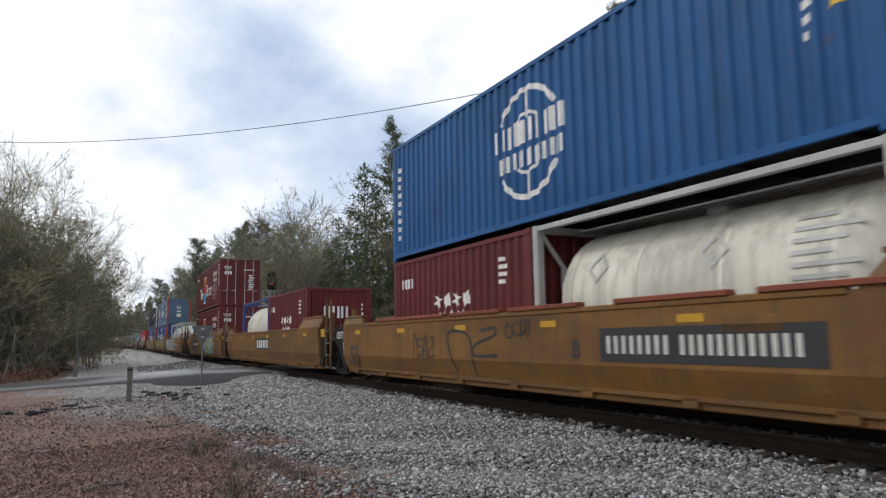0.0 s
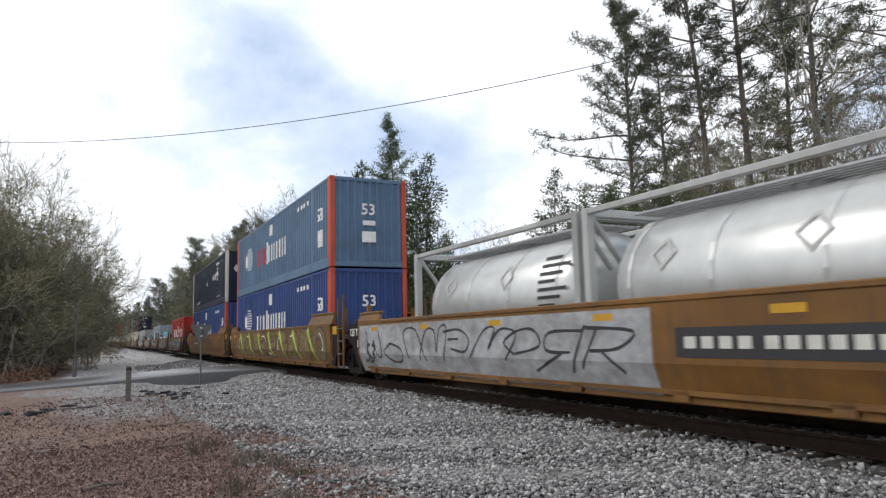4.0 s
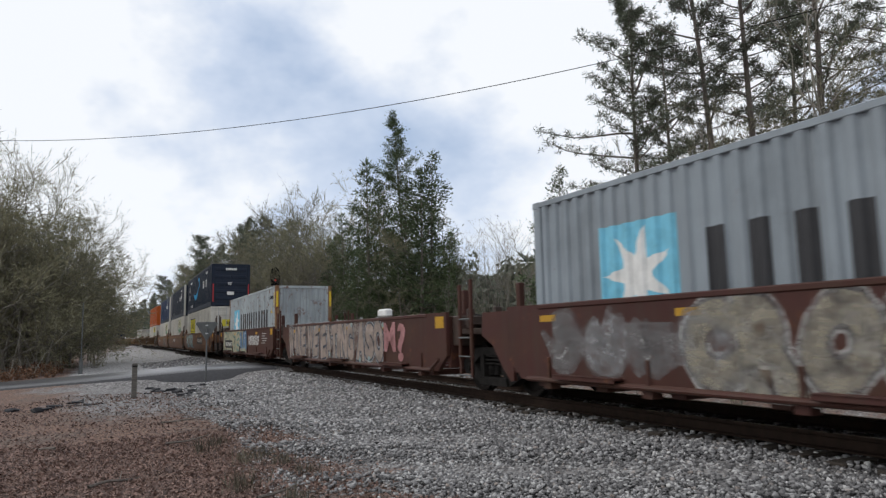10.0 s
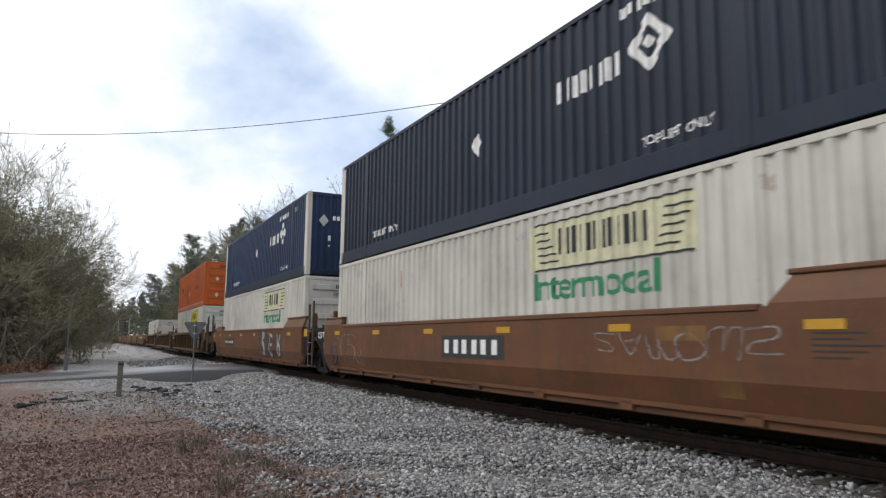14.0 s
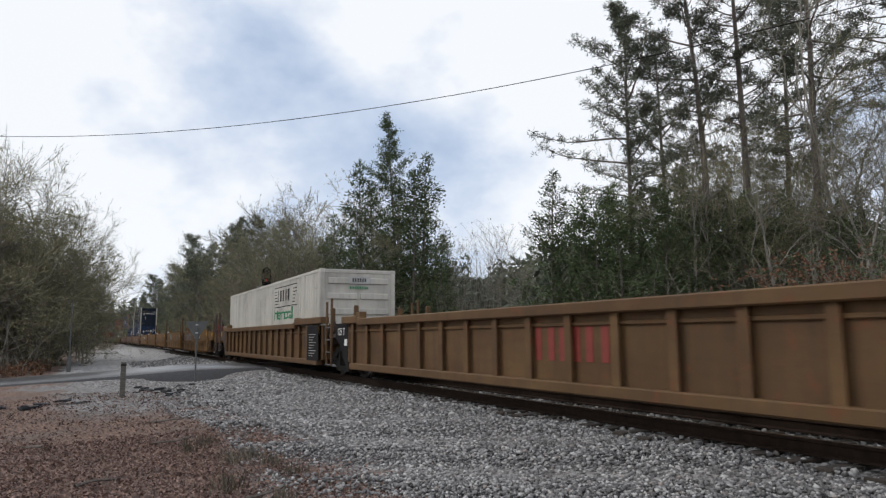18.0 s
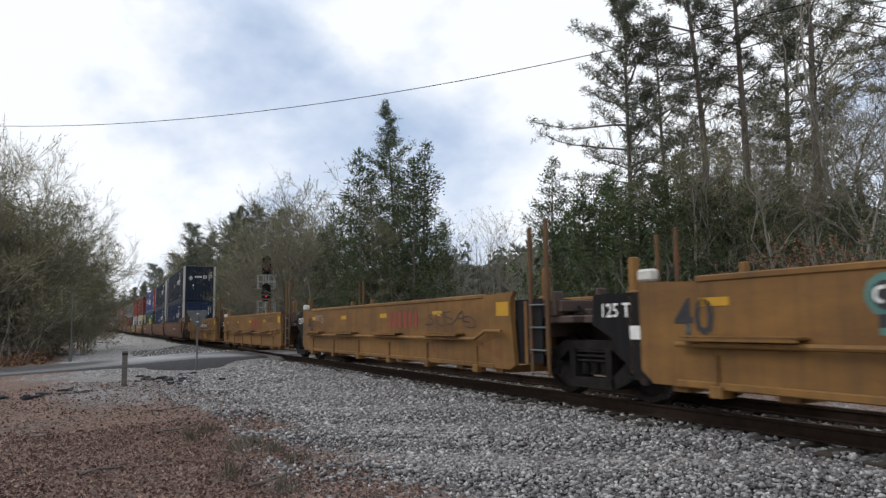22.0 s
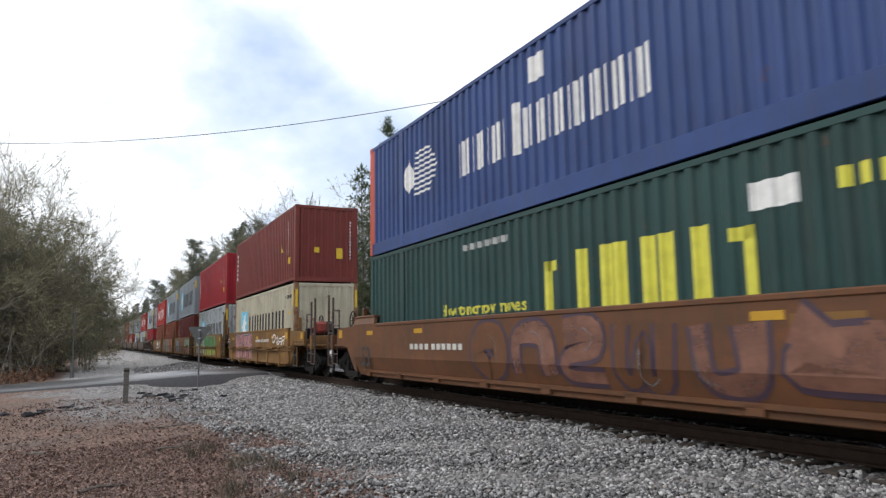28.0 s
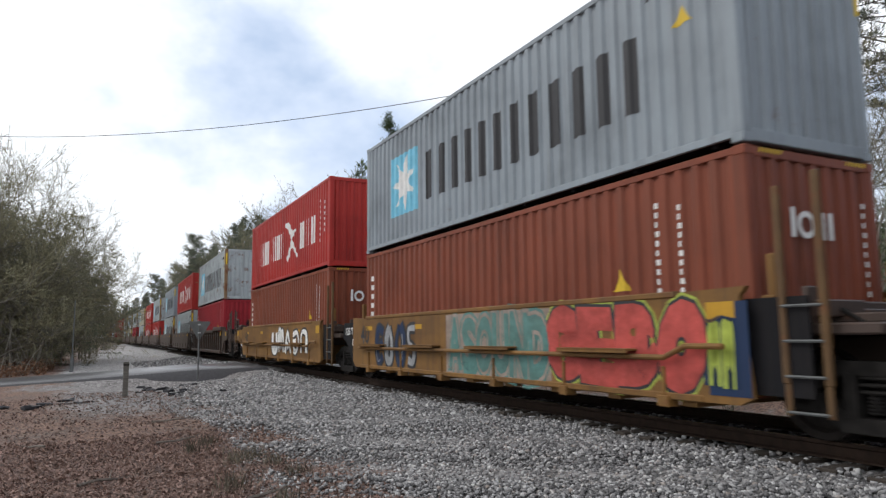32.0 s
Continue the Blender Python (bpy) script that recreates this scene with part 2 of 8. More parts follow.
def part(name, bm, material, parent, label=""):
    """Links a bmesh (or a ready mesh) as one mesh object under a thing or part."""
    me = bm if isinstance(bm, bpy.types.Mesh) else mesh_of(name, bm)
    ob = new(name, me)
    ob.parent = parent
    if not me.materials:
        me.materials.append(material)
    if me.materials[0] is not material:
        ob.material_slots[0].link = 'OBJECT'
        ob.material_slots[0].material = material
    if label:
        tagged(ob, label)
    return ob


def root(name, label, category, group="", kind=""):
    ob = new(name)
    ob.empty_display_size = 0.3
    return tagged(ob, label, category, group, kind)


def box(bm, x0, x1, y0, y1, z0, z1, bevel=0.0):
    vs = [bm.verts.new((x, y, z)) for x in (x0, x1) for y in (y0, y1) for z in (z0, z1)]
    fs = [bm.faces.new([vs[i] for i in f]) for f in ((0, 1, 3, 2), (4, 6, 7, 5), (0, 4, 5, 1), (2, 3, 7, 6), (0, 2, 6, 4), (1, 5, 7, 3))]
    if bevel:
        es = list({e for f in fs for e in f.edges})
        bmesh.ops.bevel(bm, geom=es, offset=bevel, segments=1, affect='EDGES')
    return bm


def boxes(rows, bevel=0.0):
    bm = bmesh.new()
    for r in rows:
        box(bm, *r, bevel=bevel)
    return bm


def rod(bm, a, b, r, n=8, r2=None):
    a, b = Vector(a), Vector(b)
    q = (b - a).to_track_quat('Z', 'Y')
    r2 = r if r2 is None else r2
    rings = []
    for p, rr in ((a, r), (b, r2)):
        rings.append([bm.verts.new(p + q @ Vector((rr * math.cos(2 * math.pi * i / n), rr * math.sin(2 * math.pi * i / n), 0))) for i in range(n)])
    for i in range(n):
        bm.faces.new((rings[0][i], rings[0][(i + 1) % n], rings[1][(i + 1) % n], rings[1][i]))
    bm.faces.new(rings[0][::-1])
    bm.faces.new(rings[1])
    return bm


def rods(rows, n=8):
    bm = bmesh.new()
    for a, b, r in rows:
        rod(bm, a, b, r, n)
    return bm


def slab_xz(bm, pts, y0, y1):
    """A plate with an outline in x and z, from y0 to y1."""
    f = [bm.verts.new((x, y0, z)) for x, z in pts]
    g = [bm.verts.new((x, y1, z)) for x, z in pts]
    n = len(pts)
    bm.faces.new(f)
    bm.faces.new(g[::-1])
    for i in range(n):
        bm.faces.new((f[i], g[i], g[(i + 1) % n], f[(i + 1) % n]))
    bmesh.ops.recalc_face_normals(bm, faces=bm.faces[:])
    return bm


def raw(name, verts, faces, smooth=False):
    me = bpy.data.meshes.new(name)
    me.from_pydata([tuple(v) for v in verts], [], [tuple(f) for f in faces])
    if smooth:
        me.polygons.foreach_set("use_smooth", [True] * len(me.polygons))
    me.update()
    return me


def text_mesh(words, size, name="lettering"):
    """Flat letters in x and z, facing -y, the left end of the base line at 0."""
    cu = bpy.data.curves.new(name, 'FONT')
    cu.body, cu.size, cu.resolution_u, cu.offset = words, size, 2, 0.016 * size
    ob = bpy.data.objects.new(name, cu)
    me = bpy.data.meshes.new_from_object(ob)
    bpy.data.objects.remove(ob)
    me.transform(Matrix.Rotation(radians(90), 4, 'X'))
    me.materials.clear()
    return me


# ---- the line: headings of the track along its length, from the camera's nearest point ----
HEAD_S = (-60, 0, 40, 80, 130, 200, 300, 450, 650, 900)
HEAD_A = (0.474, 0.474, 0.4516, 0.4433, 0.4644, 0.4837, 0.5112, 0.5525, 0.6076, 0.66)
TRACK_D = 7.885
line_s = np.arange(-700, 1000, 1.0)
line_a = np.interp(line_s, HEAD_S, HEAD_A)
line_x = np.concatenate(([0], np.cumsum(-(np.sin(line_a[1:]) + np.sin(line_a[:-1])) / 2)))
line_y = np.concatenate(([0], np.cumsum((np.cos(line_a[1:]) + np.cos(line_a[:-1])) / 2)))
line_x += TRACK_D * math.cos(line_a[700]) - line_x[700]
line_y += TRACK_D * math.sin(line_a[700]) - line_y[700]


def on_line(s, lat=0.0):
    """World x and y of a place s metres along the track, lat metres to its far side."""
    a = np.interp(s, line_s, line_a)
    return np.interp(s, line_s, line_x) + lat * np.cos(a), np.interp(s, line_s, line_y) + lat * np.sin(a)


def to_line(x, y):
    """s and lat of world places (arrays)."""
    x, y = np.atleast_1d(x).astype(float), np.atleast_1d(y).astype(float)
    s, lat = np.empty_like(x), np.empty_like(x)
    for i in range(0, len(x), 4000):
        q = slice(i, i + 4000)
        k = np.argmin((x[q, None] - line_x[::4]) ** 2 + (y[q, None] - line_y[::4]) ** 2, 1) * 4
        dx, dy, a = x[q] - line_x[k], y[q] - line_y[k], line_a[k]
        s[q] = line_s[k] - np.sin(a) * dx + np.cos(a) * dy
        lat[q] = np.cos(a) * dx + np.sin(a) * dy
    return s, lat


def run(t):
    """Metres that the train has run at t seconds."""
    u, k = (t - 16) / 16, (16.528, 0.222, -0.156, -0.321)
    u0 = -1.0
    f = lambda v: 16 * (k[0] * v + k[1] * v ** 2 / 2 + k[2] * v ** 3 / 3 + k[3] * v ** 4 / 4)
    return f(u) - f(u0)


def train_pose(s, half=6.0):
    """The pose of a thing on the train, +x ahead (towards smaller s), its middle at s."""
    x0, y0 = on_line(s - half)
    x1, y1 = on_line(s + half)
    return Matrix.LocRotScale(((x0 + x1) / 2, (y0 + y1) / 2, 0), Euler((0, 0, math.atan2(y0 - y1, x0 - x1))), None)


MOVERS = []

# ---- ground ----
ROAD_S = (31.8, 31.7, 31.5, 31.6, 32.6, 35.0, 39.5, 47.0, 58.0)
ROAD_L = (30.0, 8.0, 0.0, -4.0, -7.5, -11.5, -17.0, -26.0, -40.0)
ROAD_Z = (-0.6, -0.15, -0.03, -0.07, -0.32, -0.62, -0.85, -1.05, -1.3)
ROAD_W = 2.9


def land_z(s, lat):
    """Height of the land beside the track."""
    s, lat = np.asarray(s, float), np.asarray(lat, float)
    z = np.interp(lat, (-300, -60, -30, -16, -8.5, -5.6, -3.4, -1.75, 1.75, 4.5, 7, 10, 14, 22, 60, 300),
                  (-3, -2.2, -1.4, -0.95, -0.62, -0.62, -0.48, -0.24, -0.24, -0.9, -0.9, 0.2, 1.2, 1.8, 3.0, 8.0))
    bank = np.clip((16 - s) / 10, 0, 1) * np.interp(lat, (8, 13, 60), (0, 1.7, 1.0))
    return z + bank


def road_mid(lat):
    return np.interp(-np.asarray(lat, float), [-l for l in ROAD_L], ROAD_S)


def road_z(lat):
    return np.interp(-np.asarray(lat, float), [-l for l in ROAD_L], ROAD_Z)


def ground_z(s, lat):
    z = land_z(s, lat)
    off = np.abs(np.asarray(s) - road_mid(lat))
    reach = np.where(np.asarray(s) < road_mid(lat), 4.4, 7.0)
    w = np.clip((reach - off) / np.where(reach < 6, 1.5, 3.2), 0, 1) * ((np.asarray(lat) > -45) & (np.asarray(lat) < 32))
    w = w * w * (3 - 2 * w)
    return z * (1 - w) + (road_z(lat) - 0.06) * w


def fine(x, y, k, seed):
    return np.array([noise.noise((a * k, b * k, seed)) for a, b in zip(x, y)])


def ground_top(s, lat, x, y):
    """The ground with its small humps."""
    near = np.hypot(x, y) < 60
    soft = np.clip((np.abs(lat) - 2.2) / 3, 0, 1)
    soft = soft * np.clip((np.abs(s - road_mid(lat)) - 3.6) / 2, 0, 1)
    return ground_z(s, lat) + np.where(near, soft * (0.05 * fine(x, y, 0.9, 1) + 0.10 * fine(x, y, 0.23, 2)), 0.0)


def grid_sheet(name, xs, ys):
    gx, gy = np.meshgrid(xs, ys, indexing="ij")
    x, y = gx.ravel(), gy.ravel()
    s, lat = to_line(x, y)
    z = ground_top(s, lat, x, y)
    far = np.hypot(x, y)
    z = np.where(far > 700, np.interp(far, (700, 1500), (0, 1)) * -4 + z * np.interp(far, (700, 1500), (1, 0)), z)
    nx, ny = len(xs), len(ys)
    faces = [(i * ny + j, (i + 1) * ny + j, (i + 1) * ny + j + 1, i * ny + j + 1) for i in range(nx - 1) for j in range(ny - 1)]
    me = raw(name, np.stack([x, y, z], 1), faces, True)
    # how stony each place is: the shoulder by the track and the strip by the road
    stony = np.clip((lat + 5.7 + 0.9 * fine(x, y, 0.35, 5)) / 1.7, 0, 1) * np.clip((9 - lat) / 3, 0, 1)
    past = np.clip((s - 33) / 2, 0, 1) * np.clip((lat + 10.5) / 2, 0, 1) * np.clip((7 - lat) / 3, 0, 1)
    side = np.clip(1 - np.abs(s - road_mid(lat) + 4.5) / 3.5, 0, 1) * np.clip((lat + 13) / 4, 0, 1) * (lat < 0)
    grit = np.clip((s - 14) / 7, 0, 1) * np.clip((lat + 10.5) / 3, 0, 1) * (lat < 0) * 0.92
    st = np.maximum(np.maximum(np.maximum(stony * 0.9, past), side * 0.9), grit)
    col = me.color_attributes.new("stony", 'FLOAT_COLOR', 'POINT')
    col.data.foreach_set("color", np.stack([st, past, st, np.ones_like(st)], 1).ravel())
    return me


def spread(lo, a, b, hi, step):
    """Even steps from a to b and growing ones out to lo and hi."""
    mid = list(np.arange(a, b + step / 2, step))
    up, d = [b], step
    while up[-1] < hi:
        d *= 1.25
        up.append(up[-1] + d)
    dn, d = [a], step
    while dn[-1] > lo:
        d *= 1.25
        dn.append(dn[-1] - d)
    return np.array(dn[:0:-1] + mid + up[1:])


def ground_material():
    m, n, l, b = base_nodes("leaf_litter_and_gravel")
    at_ = n.new("ShaderNodeVertexColor")
    at_.layer_name = "stony"
    vor = n.new("ShaderNodeTexVoronoi")
    co = n.new("ShaderNodeTexCoord")
    vor.inputs["Scale"].default_value = 24
    l.new(co.outputs["Object"], vor.inputs["Vector"])
    leaf = ramp(n, l, vor.outputs["Color"], [(0.15, (0.045, 0.028, 0.022)), (0.5, (0.13, 0.075, 0.055)), (0.85, (0.25, 0.155, 0.115))])
    big = noise_of(n, l, 0.5, 6, 0.65)
    soil = mixc(n, l, ramp(n, l, big, [(0.46, (0, 0, 0)), (0.68, (0.8, 0.8, 0.8))]), leaf, (0.10, 0.08, 0.068))
    v2 = n.new("ShaderNodeTexVoronoi")
    v2.inputs["Scale"].default_value = 17
    l.new(co.outputs["Object"], v2.inputs["Vector"])
    stone = ramp(n, l, v2.outputs["Color"], [(0.1, (0.07, 0.065, 0.064)), (0.5, (0.16, 0.152, 0.15)), (0.9, (0.30, 0.29, 0.285))])
    sep = n.new("ShaderNodeSeparateColor")
    l.new(at_.outputs[0], sep.inputs[0])
    stone = mixc(n, l, sep.outputs[1], stone, ramp(n, l, v2.outputs["Color"], [(0.1, (0.13, 0.125, 0.125)), (0.9, (0.52, 0.505, 0.495))]))
    edge = mixc(n, l, 0.5, sep.outputs[0], noise_of(n, l, 2.3, 7, 0.7))
    mask = ramp(n, l, edge, [(0.48, (0, 0, 0)), (0.62, (1, 1, 1))])
    l.new(mixc(n, l, mask, soil, stone), b.inputs["Base Color"])
    b.inputs["Roughness"].default_value = 0.95
    bump(n, l, b, v2.outputs["Distance"], 0.6, 0.04)
    return m


MAT["ground"] = ground_material()
xs = spread(-1500, -26, 14, 1500, 0.35)
ys = spread(-1500, 2, 44, 1500, 0.35)
ground = new("ground", grid_sheet("ground", xs, ys))
ground.data.materials.append(MAT["ground"])
tagged(ground, "leaf-littered earth and grey gravel beside the railway", "ground", kind="structure")


def asphalt_material():
    m, n, l, b = base_nodes("worn_asphalt")
    c = ramp(n, l, noise_of(n, l, 1.1, 6), [(0.3, (0.04, 0.04, 0.047)), (0.7, (0.095, 0.094, 0.102))])
    g = mixc(n, l, 0.25, c, ramp(n, l, noise_of(n, l, 60, 2), [(0.35, (0.03, 0.03, 0.03)), (0.7, (0.26, 0.26, 0.26))]))
    l.new(g, b.inputs["Base Color"])
    b.inputs["Roughness"].default_value = 0.3
    b.inputs["Specular IOR Level"].default_value = 0.5
    bump(n, l, b, noise_of(n, l, 70, 2), 0.12, 0.005)
    return m


MAT["asphalt"] = asphalt_material()


def road_strip(l0, l1, k, lift=0.0, half=ROAD_W):
    lats = np.linspace(l0, l1, k)
    mid, z = road_mid(lats), road_z(lats) + lift
    verts, faces = [], []
    for off, dz in ((-half - 0.25, -0.3), (-half, 0.0), (0, 0.03), (half, 0.0), (half + 0.25, -0.3)):
        px, py = on_line(mid + off, lats)
        verts += list(zip(px, py, z + dz))
    for r in range(4):
        for i in range(k - 1):
            faces.append((r * k + i, (r + 1) * k + i, (r + 1) * k + i + 1, r * k + i + 1))
    return raw("road", verts, faces, True)


for l0, l1 in ((-40, -1.35), (1.35, 30)):
    rd = new("road", road_strip(l0, l1, 60))
    rd.data.materials.append(MAT["asphalt"])
    tagged(rd, "narrow worn asphalt road that leads to the level crossing", "road", kind="structure")
cross = road_strip(-0.66, 0.66, 6, 0.0)
rd = new("crossing_panel", cross)
cross.materials.append(MAT["asphalt"])
tagged(rd, "asphalt panel of the level crossing between the rails", "level crossing", kind="structure")


def apron():
    """The asphalt slope on the near side of the crossing, thinning out along the road; its black holds the train's
    reflection.
    """
    lats = np.linspace(-22, -1.35, 60)
    mid, z = road_mid(lats), road_z(lats)
    wide, drop = np.interp(lats, (-22, -12, -6, -1.4), (0.3, 0.5, 1.0, 1.8)), np.interp(lats, (-22, -12, -6, -1.4), (0.06, 0.12, 0.28, 0.48))
    verts, faces, k = [], [], len(lats)
    for f, g in ((0.0, 0.004), (0.3, -0.16), (0.75, -0.75), (1.0, -1.2)):
        px, py = on_line(mid - ROAD_W + 0.1 - wide * f, lats)
        verts += list(zip(px, py, z + (g if f == 0 else drop * g)))
    for r in range(3):
        faces += [(r * k + i, r * k + i + 1, (r + 1) * k + i + 1, (r + 1) * k + i) for i in range(k - 1)]
    return raw("apron", verts, faces, True)


# on the apron this black paints in the dark train mirrored by the road
MAT["asphalt_dark"] = plain("near_black_asphalt", (0.021, 0.021, 0.025), 0.85, 0, 0.4, 9)
ap = new("road_apron", apron())
ap.data.materials.append(MAT["asphalt_dark"])
tagged(ap, "sloping shoulder of dark asphalt beside the crossing, blackened for the train's reflection", "road shoulder", kind="structure")


# ---- track: rails and sleepers ----
RAIL_X = ((-0.037, 0), (0.037, 0), (0.037, -0.035), (0.01, -0.05), (0.01, -0.145), (0.07, -0.16), (0.07, -0.178), (-0.07, -0.178), (-0.07, -0.16), (-0.01, -0.145), (-0.01, -0.05), (-0.037, -0.035))


def rail(lat):
    ss = np.concatenate((np.arange(-120, 60, 4.0), np.arange(60, 900, 12.0)))
    verts, faces, n = [], [], len(RAIL_X)
    for s in ss:
        for dy, z in RAIL_X:
            x, y = on_line(s, lat + dy)
            verts.append((x, y, z))
    for i in range(len(ss) - 1):
        for j in range(n):
            faces.append((i * n + j, i * n + (j + 1) % n, (i + 1) * n + (j + 1) % n, (i + 1) * n + j))
    me = raw("rail", verts, faces)
    me.materials.append(MAT["rail"])
    me.materials.append(MAT["railtop"])
    me.polygons.foreach_set("material_index", [1 if k % n == 0 else 0 for k in range(len(me.polygons))])
    return new("rail", me)


for lat in (-0.755, 0.755):
    tagged(rail(lat), "steel rail with a polished head and rusty web", "rail", "rails of the track", "structure")


def wood_material(name, c0, c1):
    m, n, l, b = base_nodes(name)
    g = noise_of(n, l, 2.0, 6, 0.7, (2, 14, 14))
    l.new(ramp(n, l, g, [(0.3, c0), (0.7, c1)]), b.inputs["Base Color"])
    b.inputs["Roughness"].default_value = 0.9
    bump(n, l, b, g, 0.5, 0.02)
    return m


MAT["sleeper"] = wood_material("creosoted_timber", (0.018, 0.014, 0.011), (0.055, 0.042, 0.032))
sleeper_me = mesh_of("sleeper", boxes([(-0.11, 0.11, -1.3, 1.3, -0.36, -0.185)], 0.012))
sleeper_me.materials.append(MAT["sleeper"])
track = root("track_sleepers", "row of dark creosoted timber sleepers under the rails", "railway track", kind="structure")
rs = random.Random(4)
for i in range(180):
    s = -12 + i * 0.5
    ob = new("sleeper", sleeper_me)
    ob.parent = track
    x, y = on_line(s, rs.uniform(-0.05, 0.05))
    ob.matrix_basis = Matrix.LocRotScale((x, y, rs.uniform(-0.012, 0.004)), Euler((0, 0, float(np.interp(s, line_s, line_a)) + math.pi / 2 + rs.uniform(-0.02, 0.02))), None)

# ---- the train: containers ----
MESHES = {}


def cached(key, build):
    if key not in MESHES:
        b = build()
        MESHES[key] = b if isinstance(b, bpy.types.Mesh) else mesh_of(str(key[0]), b)
    return MESHES[key]


PITCH, DEPTH = 0.278, 0.045


def corr_breaks(x0, x1, pitch=PITCH):
    k0, k1 = math.floor(x0 / pitch) - 1, math.ceil(x1 / pitch) + 1
    out = [(k + f) * pitch for k in range(k0, k1) for f in (0.0, 0.34, 0.5, 0.84)]
    return [x for x in out if x0 < x < x1]


def corr(x, pitch=PITCH, depth=DEPTH):
    """How far a pressed wall lies behind its outer face at x."""
    f = (x / pitch) % 1.0
    if f < 0.34:
        return 0.0
    if f < 0.5:
        return depth * (f - 0.34) / 0.16
    if f < 0.84:
        return depth
    return depth * (1 - f) / 0.16


def pressed_wall(x0, x1, z0, z1, pitch=PITCH, depth=DEPTH):
    """A corrugated wall facing -y with its outer face at y = 0."""
    xs = [x0] + corr_breaks(x0, x1, pitch) + [x1]
    verts = [(x, corr(x, pitch, depth), z) for z in (z0, z1) for x in xs]
    n = len(xs)
    return raw("wall", verts, [(i, i + 1, n + i + 1, n + i) for i in range(n - 1)])


def decal_mesh(polys, pitch=PITCH, depth=DEPTH, proud=0.004):
    """Painted shapes in x and z that follow a pressed wall (depth 0: a flat one)."""
    bm = bmesh.new()
    for p in polys:
        bm.faces.new([bm.verts.new((x, 0, z)) for x, z in p])
    return fold(bm, pitch, depth, proud)


def fold(bm, pitch, depth, proud):
    if depth:
        xs = [v.co.x for v in bm.verts]
        for x in corr_breaks(min(xs), max(xs), pitch):
            bmesh.ops.bisect_plane(bm, geom=bm.verts[:] + bm.edges[:] + bm.faces[:], plane_co=(x, 0, 0), plane_no=(1, 0, 0))
        for v in bm.verts:
            v.co.y = corr(v.co.x + 1e-6, pitch, depth) - proud
    else:
        for v in bm.verts:
            v.co.y = -proud
    for f in bm.faces:
        if f.normal.y > 0:
            f.normal_flip()
    return mesh_of("marking", bm)


def word_decal(words, size, x, z, pitch=PITCH, depth=DEPTH, proud=0.004, stretch=1.0):
    me = text_mesh(words, size)
    bm = bmesh.new()
    bm.from_mesh(me)
    bpy.data.meshes.remove(me)
    for v in bm.verts:
        v.co = Vector((v.co.x * stretch + x, 0, v.co.z + z))
    return fold(bm, pitch, depth, proud)


def rect(x0, x1, z0, z1):
    return [(x0, z0), (x1, z0), (x1, z1), (x0, z1)]


def bars(x, z, w, h, n, fill=0.62, lean=0.0):
    """A row of n plain upright bars as wide together as w."""
    step = w / n
    if h < 0.23:
        return [rect(x + i * step, x + i * step + step * fill, z, z + h) for i in range(n)]
    b = step * fill * 0.36
    out = []
    for i in range(n):
        for x0 in (x + i * step, x + i * step + step * (fill + 0.08) - b):
            out.append(rect(x0, x0 + b, z, z + h))
    return out


def rows_of_bars(x, z, w, h, k, fill=0.55):
    step = h / k
    return [rect(x, x + w * (0.6 + 0.4 * ((i * 7) % 3) / 2), z + i * step, z + i * step + step * fill) for i in range(k)]


def star(cx, cz, r, n=7, inner=0.4, turn=0.25):
    pts = []
    for i in range(2 * n):
        a = math.pi * (i / n) + turn
        q = r if i % 2 == 0 else r * inner
        pts.append((cx + q * math.sin(a), cz + q * math.cos(a)))
    c = (cx, cz)
    return [[c, pts[i], pts[(i + 1) % (2 * n)]] for i in range(2 * n)]


def ring(cx, cz, r0, r1, n=28, a0=0.0, a1=2 * math.pi):
    out = []
    for i in range(n):
        t0, t1 = a0 + (a1 - a0) * i / n, a0 + (a1 - a0) * (i + 1) / n
        out.append([(cx + r * math.cos(t), cz + r * math.sin(t)) for r, t in ((r0, t0), (r1, t0), (r1, t1), (r0, t1))])
    return out


def ribbon(pts, widths):
    """A band along points, with a width at each."""
    out, n = [], len(pts)
    side = []
    for i, (x, z) in enumerate(pts):
        a, b = pts[max(0, i - 1)], pts[min(n - 1, i + 1)]
        d = math.hypot(b[0] - a[0], b[1] - a[1]) or 1
        nx, nz = -(b[1] - a[1]) / d, (b[0] - a[0]) / d
        w = widths[i] / 2
        side.append(((x - nx * w, z - nz * w), (x + nx * w, z + nz * w)))
    for p, q in zip(side, side[1:]):
        out.append([p[0], q[0], q[1], p[1]])
    return out


def diamond(cx, cz, r):
    return [[(cx, cz - r), (cx + r * 0.8, cz), (cx, cz + r), (cx - r * 0.8, cz)]]


def triangle(cx, cz, r):
    return [[(cx - r, cz - r * 0.8), (cx + r, cz - r * 0.8), (cx, cz + r)]]


C_GROUP = "containers on the train"


